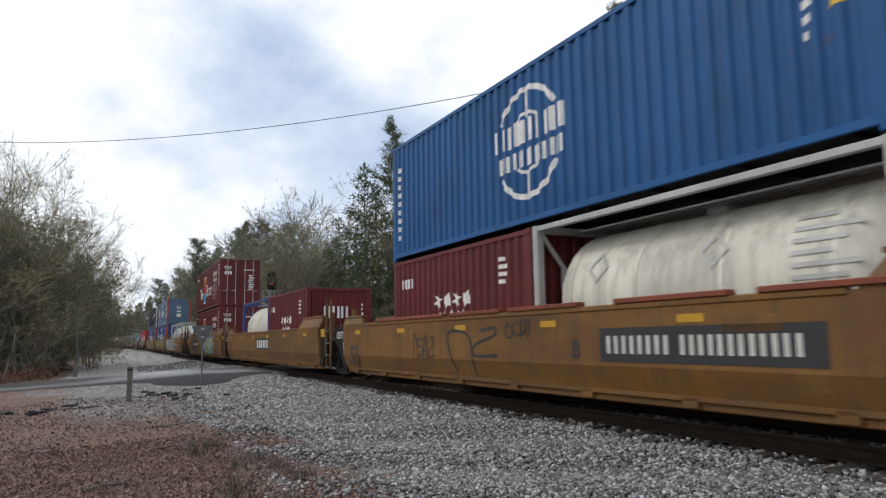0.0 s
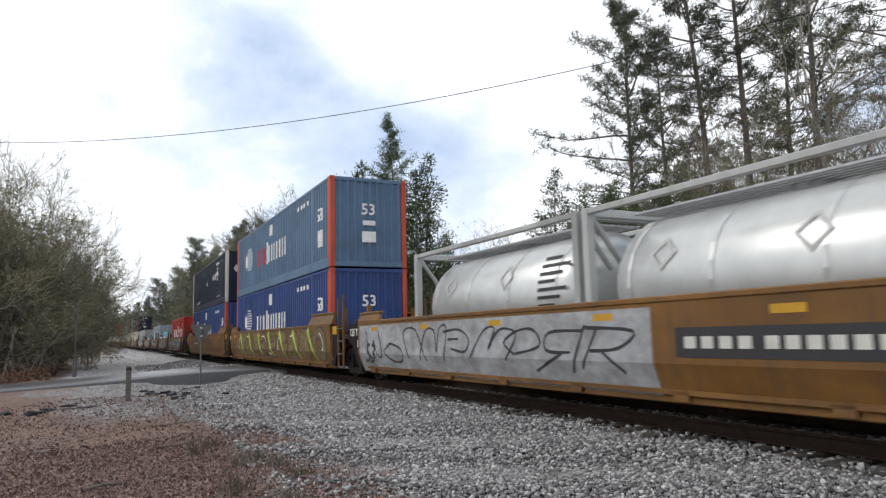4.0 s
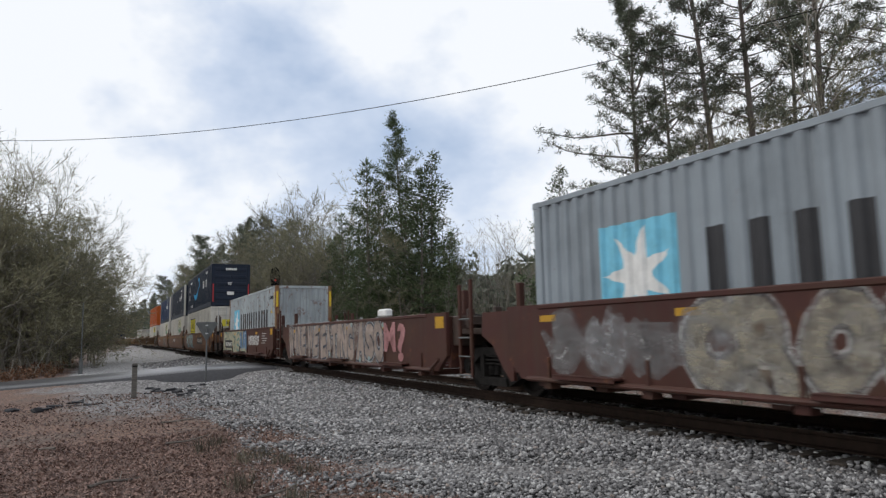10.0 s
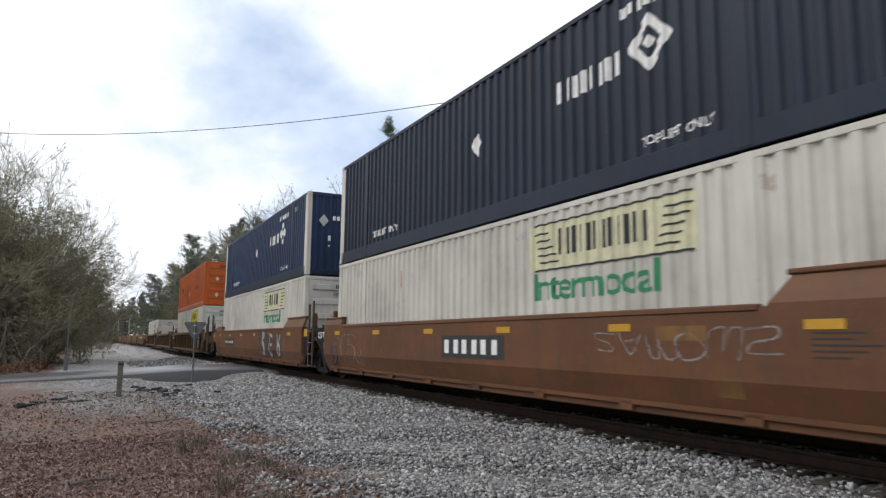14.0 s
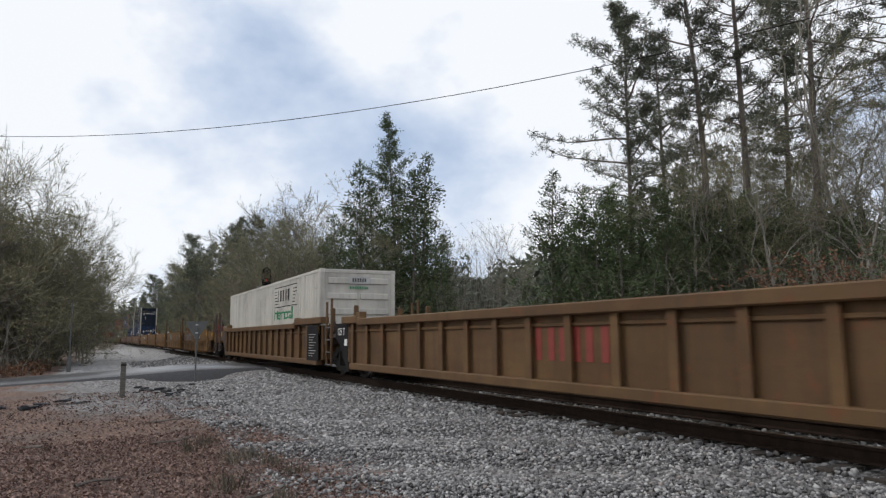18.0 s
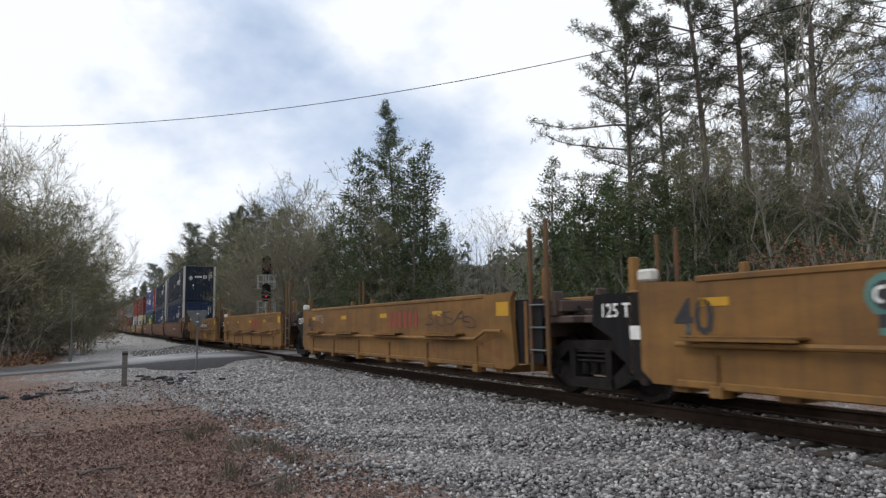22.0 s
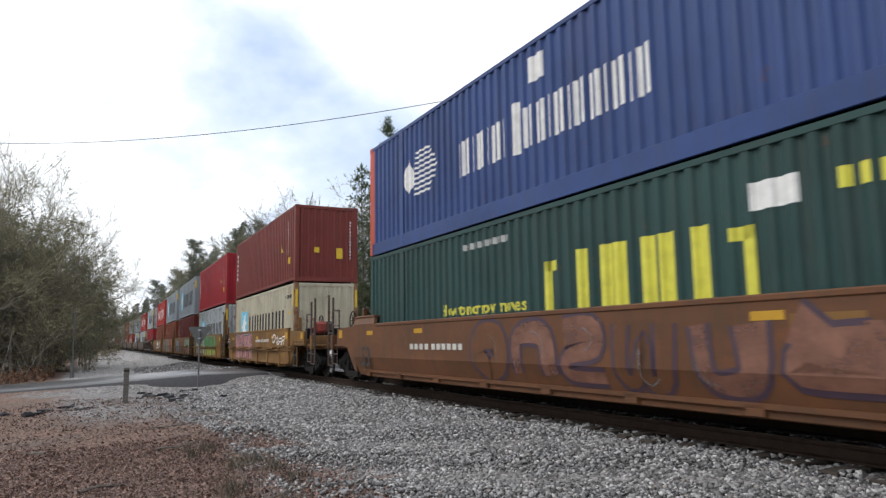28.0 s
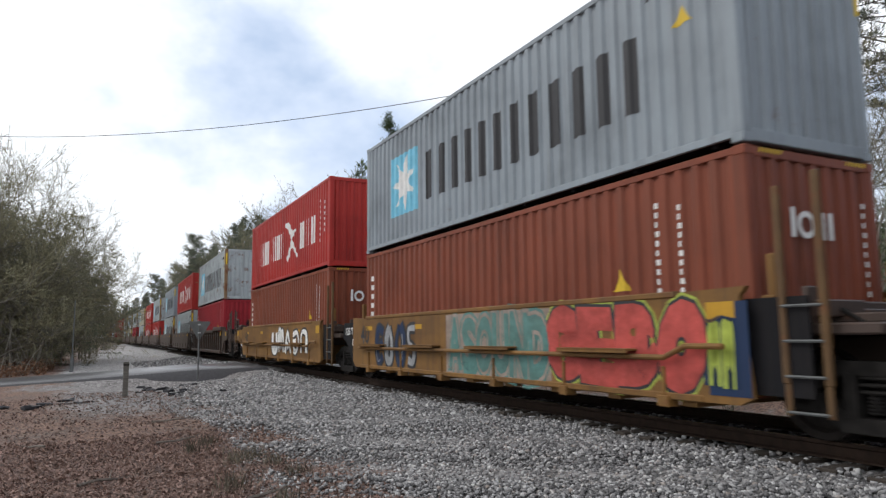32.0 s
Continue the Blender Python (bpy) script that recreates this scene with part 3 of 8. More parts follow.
def container(name, label, length, height, paint_key, width=2.438, end="wall", post_key=None, rail_key=None, long=False):
    """A freight container with its base at z = 0: +x is the end that goes first."""
    th = root(name, label, "shipping container", C_GROUP)
    main, post = mat(paint_key), mat(post_key or paint_key)
    railm = mat(rail_key or paint_key)
    hl, hw, pw = length / 2, width / 2, 0.15
    low = 0.30 if long else 0.16
    key = (length, width, height, long)
    side = cached(("side_wall", *key), lambda: pressed_wall(-hl + pw, hl - pw, low, height - 0.09))
    w0 = part("side_wall", side, main, th)
    w0.location = (0, -hw + 0.012, 0)
    w1 = part("side_wall", side, main, th)
    w1.matrix_basis = pose(0, hw - 0.012, 0, 0, 0, 180)
    endw = cached(("end_wall", *key), lambda: pressed_wall(-hw + pw, hw - pw, 0.16, height - 0.1, 0.25, 0.045))
    back = part("end_wall", endw, main, th)
    back.matrix_basis = pose(-hl + 0.02, 0, 0, 0, 0, -90)
    if end == "wall":
        fr = part("end_wall", endw, main, th)
        fr.matrix_basis = pose(hl - 0.02, 0, 0, 0, 0, 90)
    elif end == "ribs":
        # horizontally pressed doors
        def ribbed():
            bm = bmesh.new()
            box(bm, -0.03, 0.0, -hw + pw, hw - pw, 0.16, height - 0.1)
            return bm
        fr = part("door", cached(("door_pair", *key), ribbed), main, th)
        fr.location = (hl - 0.03, 0, 0)
        for i in range(5):
            for q in (-1, 1):
                rb = part("door_rib", cached(("door_rib", width), lambda: boxes([(0.0, 0.045, -(hw - pw - 0.17) / 2, (hw - pw - 0.17) / 2, 0, 0.2)], 0.02)), main, fr)
                rb.location = (0, q * (0.05 + (hw - pw - 0.17) / 2), 0.42 + i * (height - 0.8) / 4.2)
    else:
        for sgn in (-1, 1):
            def leaf():
                bm = bmesh.new()
                w = hw - pw
                box(bm, -0.04, 0.0, 0.012, w, 0.17, height - 0.11)
                for i in range(5):
                    z = 0.30 + i * (height - 0.62) / 4.6
                    box(bm, 0.0, 0.03, 0.10, w - 0.08, z, z + 0.26, 0.015)
                return bm
            dr = part("door", cached(("door", *key), leaf), main, th)
            dr.matrix_basis = pose(hl - 0.03, 0, 0) @ Matrix.Diagonal((1, sgn, 1, 1))
            for q in (0.28, 0.78):
                bar = part("locking_bar", cached(("locking_bar", height), lambda: rods([((0, 0, 0.12), (0, 0, height - 0.06), 0.019)] + [((-0.03, 0, z), (0.012, 0, z), 0.035) for z in (0.4, 1.2, height - 0.5)] + [((0, 0, 0.95), (0, 0.3, 0.93), 0.014)], 6)), mat("galv"), dr)
                bar.location = (0.06, q, 0)
    roof = part("roof", cached(("roof", *key), lambda: boxes([(-hl + 0.1, hl - 0.1, -hw + 0.06, hw - 0.06, height - 0.05, height - 0.018)])), main, th)
    part("floor_frame", cached(("floor_frame", *key), lambda: boxes([(-hl + 0.12, hl - 0.12, -hw + 0.08, hw - 0.08, 0.1, 0.16)] + [(x - 0.04, x + 0.04, -hw + 0.1, hw - 0.1, 0.03, 0.12) for x in np.linspace(-hl + 0.5, hl - 0.5, 9)])), mat("black"), th)
    for sgn in (-1, 1):
        b = part("bottom_rail", cached(("bottom_rail", *key), lambda: boxes([(-hl + pw, hl - pw, -0.03, 0.03, 0.0 if long else 0.07, low + 0.01)], 0.008)), railm, th)
        b.location = (0, sgn * (hw - 0.035), 0)
        t = part("top_rail", cached(("top_rail", *key), lambda: boxes([(-hl + pw, hl - pw, -0.03, 0.03, height - 0.1, height - 0.012)], 0.008)), main, th)
        t.location = (0, sgn * (hw - 0.035), 0)
        for sx in (-1, 1):
            big = long and post_key
            p = part("corner_post", cached(("corner_post", height, bool(big)), lambda: boxes([(-0.10 if not big else -0.16, 0.10 if not big else 0.16, -0.08, 0.08, 0.1, height - 0.1)], 0.02)), post, th)
            p.location = (sx * (hl - (0.105 if not big else 0.165)), sgn * (hw - 0.085), 0)
            for z in (0.06, height - 0.06):
                c = part("corner_casting", cached(("corner_casting",), lambda: boxes([(-0.09, 0.09, -0.082, 0.082, -0.06, 0.06)], 0.012)), post, th)
                c.location = (sx * (hl - 0.09), sgn * (hw - 0.08), z)
    for sx in (-1, 1):
        e = part("end_header", cached(("end_header", width), lambda: boxes([(-0.06, 0.06, -hw + 0.15, hw - 0.15, -0.07, 0.05)], 0.01)), main, th)
        e.location = (sx * (hl - 0.07), 0, height - 0.06)
        e = part("end_sill", cached(("end_sill", width), lambda: boxes([(-0.06, 0.06, -hw + 0.15, hw - 0.15, -0.06, 0.1)], 0.01)), railm, th)
        e.location = (sx * (hl - 0.07), 0, 0.08)
    if long:
        for sx in (-1, 1):
            for sgn in (-1, 1):
                p = part("lift_post", cached(("lift_post", height), lambda: boxes([(-0.11, 0.11, -0.03, 0.03, 0.02, height - 0.01)], 0.01)), railm, th)
                p.location = (sx * 6.02, sgn * (hw - 0.028), 0)
    return th


def side_mark(th, key, polys, material, width=2.438, name="marking", label="", depth=DEPTH, mirror=False):
    """A painted shape on the near wall, and its like on the far wall."""
    if name == "name_stencil":
        for i, p in enumerate(polys() if callable(polys) else polys):
            m = part(name, cached(("marking", key, i), lambda: decal_mesh([p], PITCH, depth)), mat(material), th, label)
            m.location = (0, -width / 2 + 0.012, 0)
        return m
    me = cached(("marking", key), lambda: decal_mesh(polys() if callable(polys) else polys, PITCH, depth))
    m = part(name, me, mat(material), th, label)
    m.location = (0, -width / 2 + 0.012, 0)
    return m


def side_words(th, words, size, x, z, material, width=2.438, stretch=1.0, depth=DEPTH):
    me = cached(("words", words, size, x, z), lambda: word_decal(words, size, x, z, PITCH, depth, 0.004, stretch))
    m = part("lettering", me, mat(material), th)
    m.location = (0, -width / 2 + 0.012, 0)
    return m


def end_mark(th, key, polys, material, length, name="marking", out=0.035, label=""):
    """Flat paint on the leading end; x in the shapes runs across it."""
    me = cached(("end", key), lambda: decal_mesh(polys() if callable(polys) else polys, 1, 0.0, 0.0))
    m = part(name, me, mat(material), th, label)
    m.matrix_basis = pose(length / 2 + out, 0, 0, 0, 0, 90)
    return m


def end_words(th, words, size, x, z, material, length, out=0.035):
    me = cached(("endwords", words, size, x, z), lambda: word_decal(words, size, x, z, 1, 0.0, 0.0))
    m = part("lettering", me, mat(material), th)
    m.matrix_basis = pose(length / 2 + out, 0, 0, 0, 0, 90)
    return m


L40, L53, L20, HC, STD = 12.192, 16.154, 6.058, 2.896, 2.591
W53 = 2.591


def swoosh():
    k = 22
    pts, ws = [], []
    for i in range(k + 1):
        f = i / k
        pts.append((-2.3 + 4.3 * f, 1.15 - 0.62 * math.sin(math.pi * (0.08 + 0.84 * f)) + 0.55 * f * f))
        ws.append(0.06 + 0.40 * math.sin(math.pi * min(1, f * 1.05)) ** 0.8)
    head = ribbon([(1.25, 1.95), (1.75, 2.12), (2.25, 2.05), (2.4, 1.6), (2.2, 1.05)], [0.1, 0.24, 0.34, 0.26, 0.05])
    return ribbon(pts, ws) + head


def box_maersk(paint_key="grey", end="doors", height=HC, name="shipping_container", label="light grey steel shipping container with a star panel"):
    th = container(name, label, L40, height, paint_key, end=end, post_key="rustpost" if paint_key in ("palegrey", "cream") else None)
    side_mark(th, "sq", lambda: [rect(-4.4, -2.9, 0.72, 2.22)], "m_lightblue", name="logo_panel")
    me = cached(("marking", "sqstar"), lambda: decal_mesh(star(-3.65, 1.47, 0.7), PITCH, DEPTH, 0.008))
    m = part("logo", me, mat("m_white"), th)
    m.location = (0, -1.219 + 0.012, 0)
    side_mark(th, "mword", lambda: bars(-2.4, 0.85, 7.1, 1.1, 6, 0.66), "m_black", name="name_stencil")
    side_mark(th, "mtri", lambda: triangle(5.25, 1.9, 0.16), "m_yellow", name="warning_sticker")
    side_mark(th, "mcode", lambda: bars(4.6, 2.35, 1.1, 0.14, 9), "m_black", name="code_stencil")
    side_mark(th, "mhigh", lambda: [rect(5.73, 5.83, height - 0.85, height - 0.25)], "m_yellow", name="height_sticker", depth=0.0)
    if end == "wall":
        end_mark(th, ("mhighe", height), lambda: [rect(1.10, 1.19, height - 0.9, height - 0.25)], "m_yellow", L40, "height_sticker", 0.004)
        end_mark(th, ("mhighf", height), lambda: [rect(-1.19, -1.10, height - 0.9, height - 0.25)], "m_yellow", L40, "height_sticker", 0.004)
    if end == "doors":
        end_mark(th, "mlogo", lambda: [rect(-0.75, -0.25, 1.5, 2.05)], "m_lightblue", L40, "logo_panel", 0.04)
        end_mark(th, "mstar", lambda: star(-0.5, 1.83, 0.17), "m_white", L40, "logo", 0.044)
        end_mark(th, "mcodes", lambda: bars(0.2, 2.0, 0.75, 0.09, 7) + rows_of_bars(0.45, 1.1, 0.4, 0.7, 6), "m_black", L40, "code_stencil", 0.04)
    return th


def box_umax(paint_key="navy"):
    th = container("domestic_container", "tall navy blue domestic container with white corner posts", L53, HC, paint_key, W53, post_key="white", rail_key="navy", long=True)
    side_mark(th, "umaxbars", lambda: bars(2.5, 1.60, 1.55, 0.36, 4, 0.74), "m_white", W53, "name_stencil")
    side_mark(th, "umaxlogo", lambda: ring(4.55, 1.88, 0.24, 0.42, 4) + ring(4.55, 1.88, 0.0, 0.1, 4), "m_white", W53, "logo")
    side_mark(th, "umaxdia", lambda: diamond(-0.1, 1.6, 0.24), "m_white", W53, "placard")
    side_mark(th, "umaxcode", lambda: bars(4.0, 2.42, 1.6, 0.16, 10) + bars(6.35, 2.42, 0.4, 0.16, 2), "m_white", W53, "code_stencil")
    side_words(th, "TOP LIFT ONLY", 0.18, 4.35, 0.44, "m_white", W53)
    side_words(th, "TOP LIFT ONLY", 0.22, -5.5, 0.46, "m_white", W53)
    end_mark(th, "umaxdia", lambda: diamond(-0.72, 1.9, 0.22), "m_grey", L53, "placard", 0.01)
    end_mark(th, "umaxbars", lambda: bars(-0.4, 1.93, 0.6, 0.15, 4, 0.72) + ring(0.42, 2.0, 0.09, 0.18, 4, math.pi / 4, 2.25 * math.pi), "m_white", L53, "logo", 0.01)
    end_mark(th, "umaxplate", lambda: [rect(-0.55, -0.46, 1.2, 1.38), rect(-0.53, -0.48, 1.0, 1.06)], "m_white", L53, "data_plate", 0.01)
    end_mark(th, "umaxcode", lambda: rows_of_bars(0.72, 1.7, 0.09, 0.75, 7) + rows_of_bars(0.88, 1.9, 0.09, 0.55, 5), "m_white", L53, "code_stencil", 0.01)
    return th


def box_pacer(paint_key="royal", post="redpost", tint="m_white"):
    th = container("domestic_container", "royal blue domestic container with orange corner posts", L53, HC, paint_key, W53, post_key=post, rail_key=paint_key, long=True)
    side_mark(th, "pacerdia", lambda: [[(-5.6, 1.15), (-5.25, 1.5), (-5.6, 2.05), (-5.95, 1.55)]], "m_white", W53, "logo")
    side_mark(th, "pacerwaves", lambda: [rect(-5.35 + 0.02 * i, -4.1 - 0.09 * abs(i - 4), 1.1 + 0.12 * i, 1.15 + 0.12 * i) for i in range(9)], "m_white", W53, "logo_stripe")
    side_mark(th, "pacerbars", lambda: bars(-3.15, 1.05, 1.9, 0.72, 5, 0.6), tint, W53, "name_stencil")
    side_mark(th, "stackbars", lambda: bars(-1.1, 1.05, 3.5, 0.72, 10, 0.62) + [rect(-1.1, -0.85, 1.0, 1.95)], "m_white", W53, "name_stencil")
    side_mark(th, "pacersq", lambda: [rect(-0.6, -0.15, 2.15, 2.6), rect(6.6, 7.2, 0.75, 1.3)], "m_white", W53, "data_panel")
    side_words(th, "53", 0.62, 6.55, 1.6, "m_white", W53)
    side_mark(th, "pacercode", lambda: bars(4.0, 2.4, 1.5, 0.15, 9), "m_white", W53, "code_stencil")
    end_words(th, "53", 0.5, -0.28, 1.7, "m_white", L53, 0.01)
    end_mark(th, "pacersq", lambda: [rect(-0.25, 0.22, 0.8, 1.15), rect(-0.22, 0.2, 1.35, 1.5)], "m_white", L53, "data_panel", 0.01)
    return th


def box_jb(yellow=False, end="ribs", panel=True):
    th = container("domestic_container", "white domestic container with a framed name panel", L53, HC, "white", W53, end=end, rail_key="white", long=True)
    if yellow:
        side_mark(th, "jbyel", lambda: [rect(-5.3, -1.65, 1.12, 2.38)], "m_black", W53, "panel_edge")
        me = cached(("marking", "jbyel2"), lambda: decal_mesh([rect(-5.22, -1.73, 1.2, 2.30)], PITCH, DEPTH, 0.008))
        px = -3.47
        pm = "m_jbyellow"
    else:
        me = cached(("marking", "jbwh2"), lambda: decal_mesh([rect(1.7, 5.3, 1.86, 2.62)], PITCH, DEPTH, 0.006))
        px = 3.5
        pm = "m_jbyellow" if panel == "yellow" else "m_grey"
    m = part("name_panel", me, mat(pm if (yellow or panel == "yellow") else "white" if panel == "white" else "m_paleyellow"), th)
    m.location = (0, -W53 / 2 + 0.012, 0)
    k = "y" if yellow else "w"
    z = 2.08 if not yellow else 1.55

    def jb():
        out = []
        for q in (-1, 1):
            for i in range(5):
                out.append(rect(px + q * (1.28 + 0.05 * i) - 0.22, px + q * (1.28 + 0.05 * i) + 0.22, z - 0.1 + i * 0.12, z - 0.07 + i * 0.12))
        return out + bars(px - 1.0, z, 2.0, 0.42, 6, 0.6) + [rect(px - 1.7, px + 1.7, z - 0.22, z - 0.19), rect(px - 1.7, px + 1.7, z + 0.53, z + 0.56)]
    me = cached(("marking", "jbbars" + k), lambda: decal_mesh(jb(), PITCH, DEPTH, 0.012))
    m = part("name_stencil", me, mat("m_black"), th)
    m.location = (0, -W53 / 2 + 0.012, 0)
    if not yellow:
        side_words(th, "Intermodal", 0.62, 1.75, 1.40, "m_green", W53, 1.05)
    side_mark(th, "jbtag", lambda: [rect(-3.63, -3.57, 1.95, 2.35)], "m_red", W53, "seal_tag")
    side_mark(th, "jbdia", lambda: ring(-3.6, 1.55, 0.2, 0.24, 4), "m_grey", W53, "placard_holder")
    side_mark(th, "jbtop", lambda: bars(1.3, 2.45, 0.9, 0.14, 6) + bars(-6.6, 2.45, 0.5, 0.13, 5), "m_grey", W53, "code_stencil")
    end_mark(th, "jbe" + k, lambda: [rect(-0.55, 0.55, 1.55, 2.0)] if yellow else [rect(-0.35, 0.4, 2.42, 2.66)], "m_jbyellow" if yellow else "m_grey", L53, "name_panel", 0.03)
    end_mark(th, "jbf" + k, lambda: bars(-0.3, 1.68, 0.62, 0.18, 6, 0.6) if yellow else bars(-0.22, 2.48, 0.5, 0.12, 6, 0.6), "m_black", L53, "name_stencil", 0.034)
    if not yellow:
        end_mark(th, "jbg", lambda: bars(-0.3, 2.25, 0.65, 0.09, 8, 0.6), "m_green", L53, "slogan_stencil", 0.03)
    return th


def box_smile():
    th = container("domestic_container", "dark navy domestic container with a blue arrow curve", L53, HC, "navy", W53, end="ribs", rail_key="navy", long=True)
    me = cached(("marking", "swoosh"), lambda: decal_mesh([[(x * 0.84 - 1.35, z * 0.92 + 0.52) for x, z in p] for p in swoosh()]))
    m = part("logo", me, mat("m_sky"), th)
    m.location = (0, -W53 / 2 + 0.012, 0)
    side_mark(th, "smdia", lambda: diamond(-6.6, 2.0, 0.26) + diamond(-6.6, 1.3, 0.26), "m_white", W53, "placard")
    side_mark(th, "smcode", lambda: bars(-6.0, 2.4, 1.6, 0.18, 9) + bars(5.0, 2.4, 1.2, 0.2, 6), "m_white", W53, "code_stencil")
    side_mark(th, "smword", lambda: bars(2.9, 1.5, 2.4, 0.55, 5, 0.6), "m_white", W53, "name_stencil")
    side_words(th, "TOP LIFT ONLY", 0.27, -5.9, 0.42, "m_white", W53)
    end_mark(th, "smword", lambda: bars(-0.35, 2.45, 0.75, 0.16, 6, 0.7), "m_white", L53, "name_stencil", 0.05)
    end_words(th, "53'", 0.24, -0.2, 1.45, "m_white", L53, 0.05)
    end_mark(th, "smplate", lambda: [rect(-0.25, 0.2, 0.75, 0.98)], "m_white", L53, "data_plate", 0.05)
    end_mark(th, "smred", lambda: [rect(-1.2, -1.14, 0.3, 1.5), rect(1.14, 1.2, 0.3, 1.5)], "m_red", L53, "reflector_strip", 0.02)
    return th


def box_orange():
    th = container("domestic_container", "orange domestic container with ribbed doors", L53, HC, "orange", W53, end="ribs", rail_key="orange", long=True)
    side_mark(th, "orbars", lambda: bars(-6.4, 1.5, 1.9, 0.35, 9, 0.66), "m_black", W53, "name_stencil")
    side_mark(th, "ordia", lambda: diamond(-0.25, 1.15, 0.27), "m_grey", W53, "placard")
    for i, x in enumerate(np.arange(-7.5, 7.6, 1.05)):
        tp = part("reflector_strip", cached(("ortape",), lambda: decal_mesh([rect(-0.22, 0.22, 0.20, 0.26)], 1, 0, 0)), mat("m_stencil"), th)
        tp.location = (float(x), -W53 / 2 + 0.002, 0)
    side_mark(th, "orcode", lambda: bars(3.5, 1.3, 1.6, 0.16, 8), "m_black", W53, "code_stencil")
    end_mark(th, "orbars", lambda: bars(-0.4, 2.5, 0.9, 0.14, 9, 0.66), "m_black", L53, "name_stencil", 0.03)
    end_mark(th, "ordia", lambda: diamond(-0.5, 1.75, 0.16) + diamond(-0.5, 0.7, 0.16), "m_grey", L53, "placard", 0.05)
    return th


def box_csx():
    th = container("domestic_container", "dark green domestic container with yellow brackets", L53, HC, "green", W53, rail_key="green", long=True)
    side_mark(th, "csx", lambda: [rect(-0.3, -0.12, 0.6, 1.95), rect(-0.3, 0.05, 0.6, 0.76), rect(-0.3, 0.05, 1.79, 1.95), rect(3.55, 3.73, 0.6, 1.95), rect(3.38, 3.73, 0.6, 0.76), rect(3.38, 3.73, 1.79, 1.95)], "m_csx", W53, "logo_outline")
    side_mark(th, "csxbars", lambda: bars(0.5, 0.95, 2.65, 1.1, 3, 0.86), "m_csx", W53, "name_stencil")
    side_words(th, "How tomorrow moves", 0.33, -4.0, 1.2, "m_csx", W53, 1.0)
    side_mark(th, "csxbox", lambda: [rect(3.7, 4.3, 2.1, 2.42)], "m_white", W53, "data_panel")
    side_mark(th, "csxcode", lambda: bars(4.75, 2.15, 1.2, 0.22, 6), "m_csx", W53, "code_stencil")
    side_mark(th, "csxcode2", lambda: bars(-3.0, 2.45, 1.7, 0.12, 12), "m_grey", W53, "code_stencil")
    end_mark(th, "csxpanel", lambda: [rect(-0.75, 0.75, 1.45, 2.25)], "g_cream", L53, "logo_panel", 0.01)
    end_mark(th, "csxpb", lambda: bars(-0.6, 1.72, 1.25, 0.42, 3, 0.8), "m_csx", L53, "name_stencil", 0.014)
    return th


def box_blue():
    th = container("shipping_container", "bright blue shipping container with a white globe emblem", L40, HC, "blue")
    side_mark(th, "glr", lambda: ring(-0.1, 1.5, 0.92, 1.02, 32, 0.55, 2.6) + ring(-0.1, 1.5, 0.92, 1.02, 32, 3.7, 5.75) + ring(-0.1, 1.5, 0.5, 0.56, 20, 0.9, 2.3) + ring(-0.1, 1.5, 0.5, 0.56, 20, 4.05, 5.4) + [rect(-0.13, -0.07, 1.95, 2.45), rect(-0.13, -0.07, 0.5, 1.0)], "m_white", name="emblem")
    side_mark(th, "glb", lambda: bars(-1.15, 1.5, 2.2, 0.42, 5, 0.76) + bars(-1.0, 1.08, 2.0, 0.3, 8, 0.7), "m_white", name="name_stencil")
    side_mark(th, "blcode", lambda: rows_of_bars(-5.75, 0.5, 0.1, 1.9, 9) + rows_of_bars(5.2, 1.2, 0.14, 1.4, 8), "m_white", name="code_stencil")
    side_mark(th, "bltri", lambda: triangle(5.7, 1.6, 0.2), "m_yellow", name="warning_sticker")
    return th


def stars7(x, z, k):
    out = []
    for i in range(4):
        out += star(x + i * 0.42 * k, z + 0.36 * k, 0.19 * k, 6, 0.5)
    for i in range(3):
        out += star(x + (i + 0.5) * 0.42 * k, z, 0.19 * k, 6, 0.5)
    return out


def box_factor():
    th = container("shipping_container", "maroon shipping container with a white slogan and stars", L40, HC, "maroon", end="doors")
    side_words(th, "The", 1.05, -3.95, 0.9, "m_white")
    side_mark(th, "fac_pic", lambda: [rect(-1.8, -0.62, 0.5, 2.35)], "m_white", name="picture_edge")
    for k, (a, b, c) in enumerate(((0.58, 1.2, "m_sky"), (1.2, 1.7, "m_red"), (1.7, 2.27, "m_orange"))):
        me = cached(("marking", "facp%d" % k), lambda: decal_mesh([rect(-1.72, -0.7, a, b)], PITCH, DEPTH, 0.008))
        m = part("picture", me, mat(c), th)
        m.location = (0, -1.207, 0)
    side_words(th, "Factor", 1.1, -0.35, 0.95, "m_white")
    side_mark(th, "facbars", lambda: bars(2.95, 0.55, 1.65, 0.95, 3, 0.74), "m_white", name="name_stencil")
    side_mark(th, "facstars", lambda: stars7(3.05, 1.8, 1.1), "m_white", name="star_emblem")
    side_mark(th, "faccode", lambda: rows_of_bars(5.35, 1.3, 0.1, 1.4, 8) + bars(-5.7, 2.4, 0.6, 0.12, 5), "m_white", name="code_stencil")
    end_mark(th, "facbars", lambda: bars(-0.95, 1.95, 0.45, 0.2, 3, 0.74) + stars7(-0.95, 2.3, 0.3), "m_white", L40, "name_stencil", 0.04)
    end_mark(th, "faccodes", lambda: bars(0.2, 2.2, 0.7, 0.08, 8) + rows_of_bars(0.5, 1.0, 0.35, 1.0, 7), "m_white", L40, "code_stencil", 0.04)
    return th


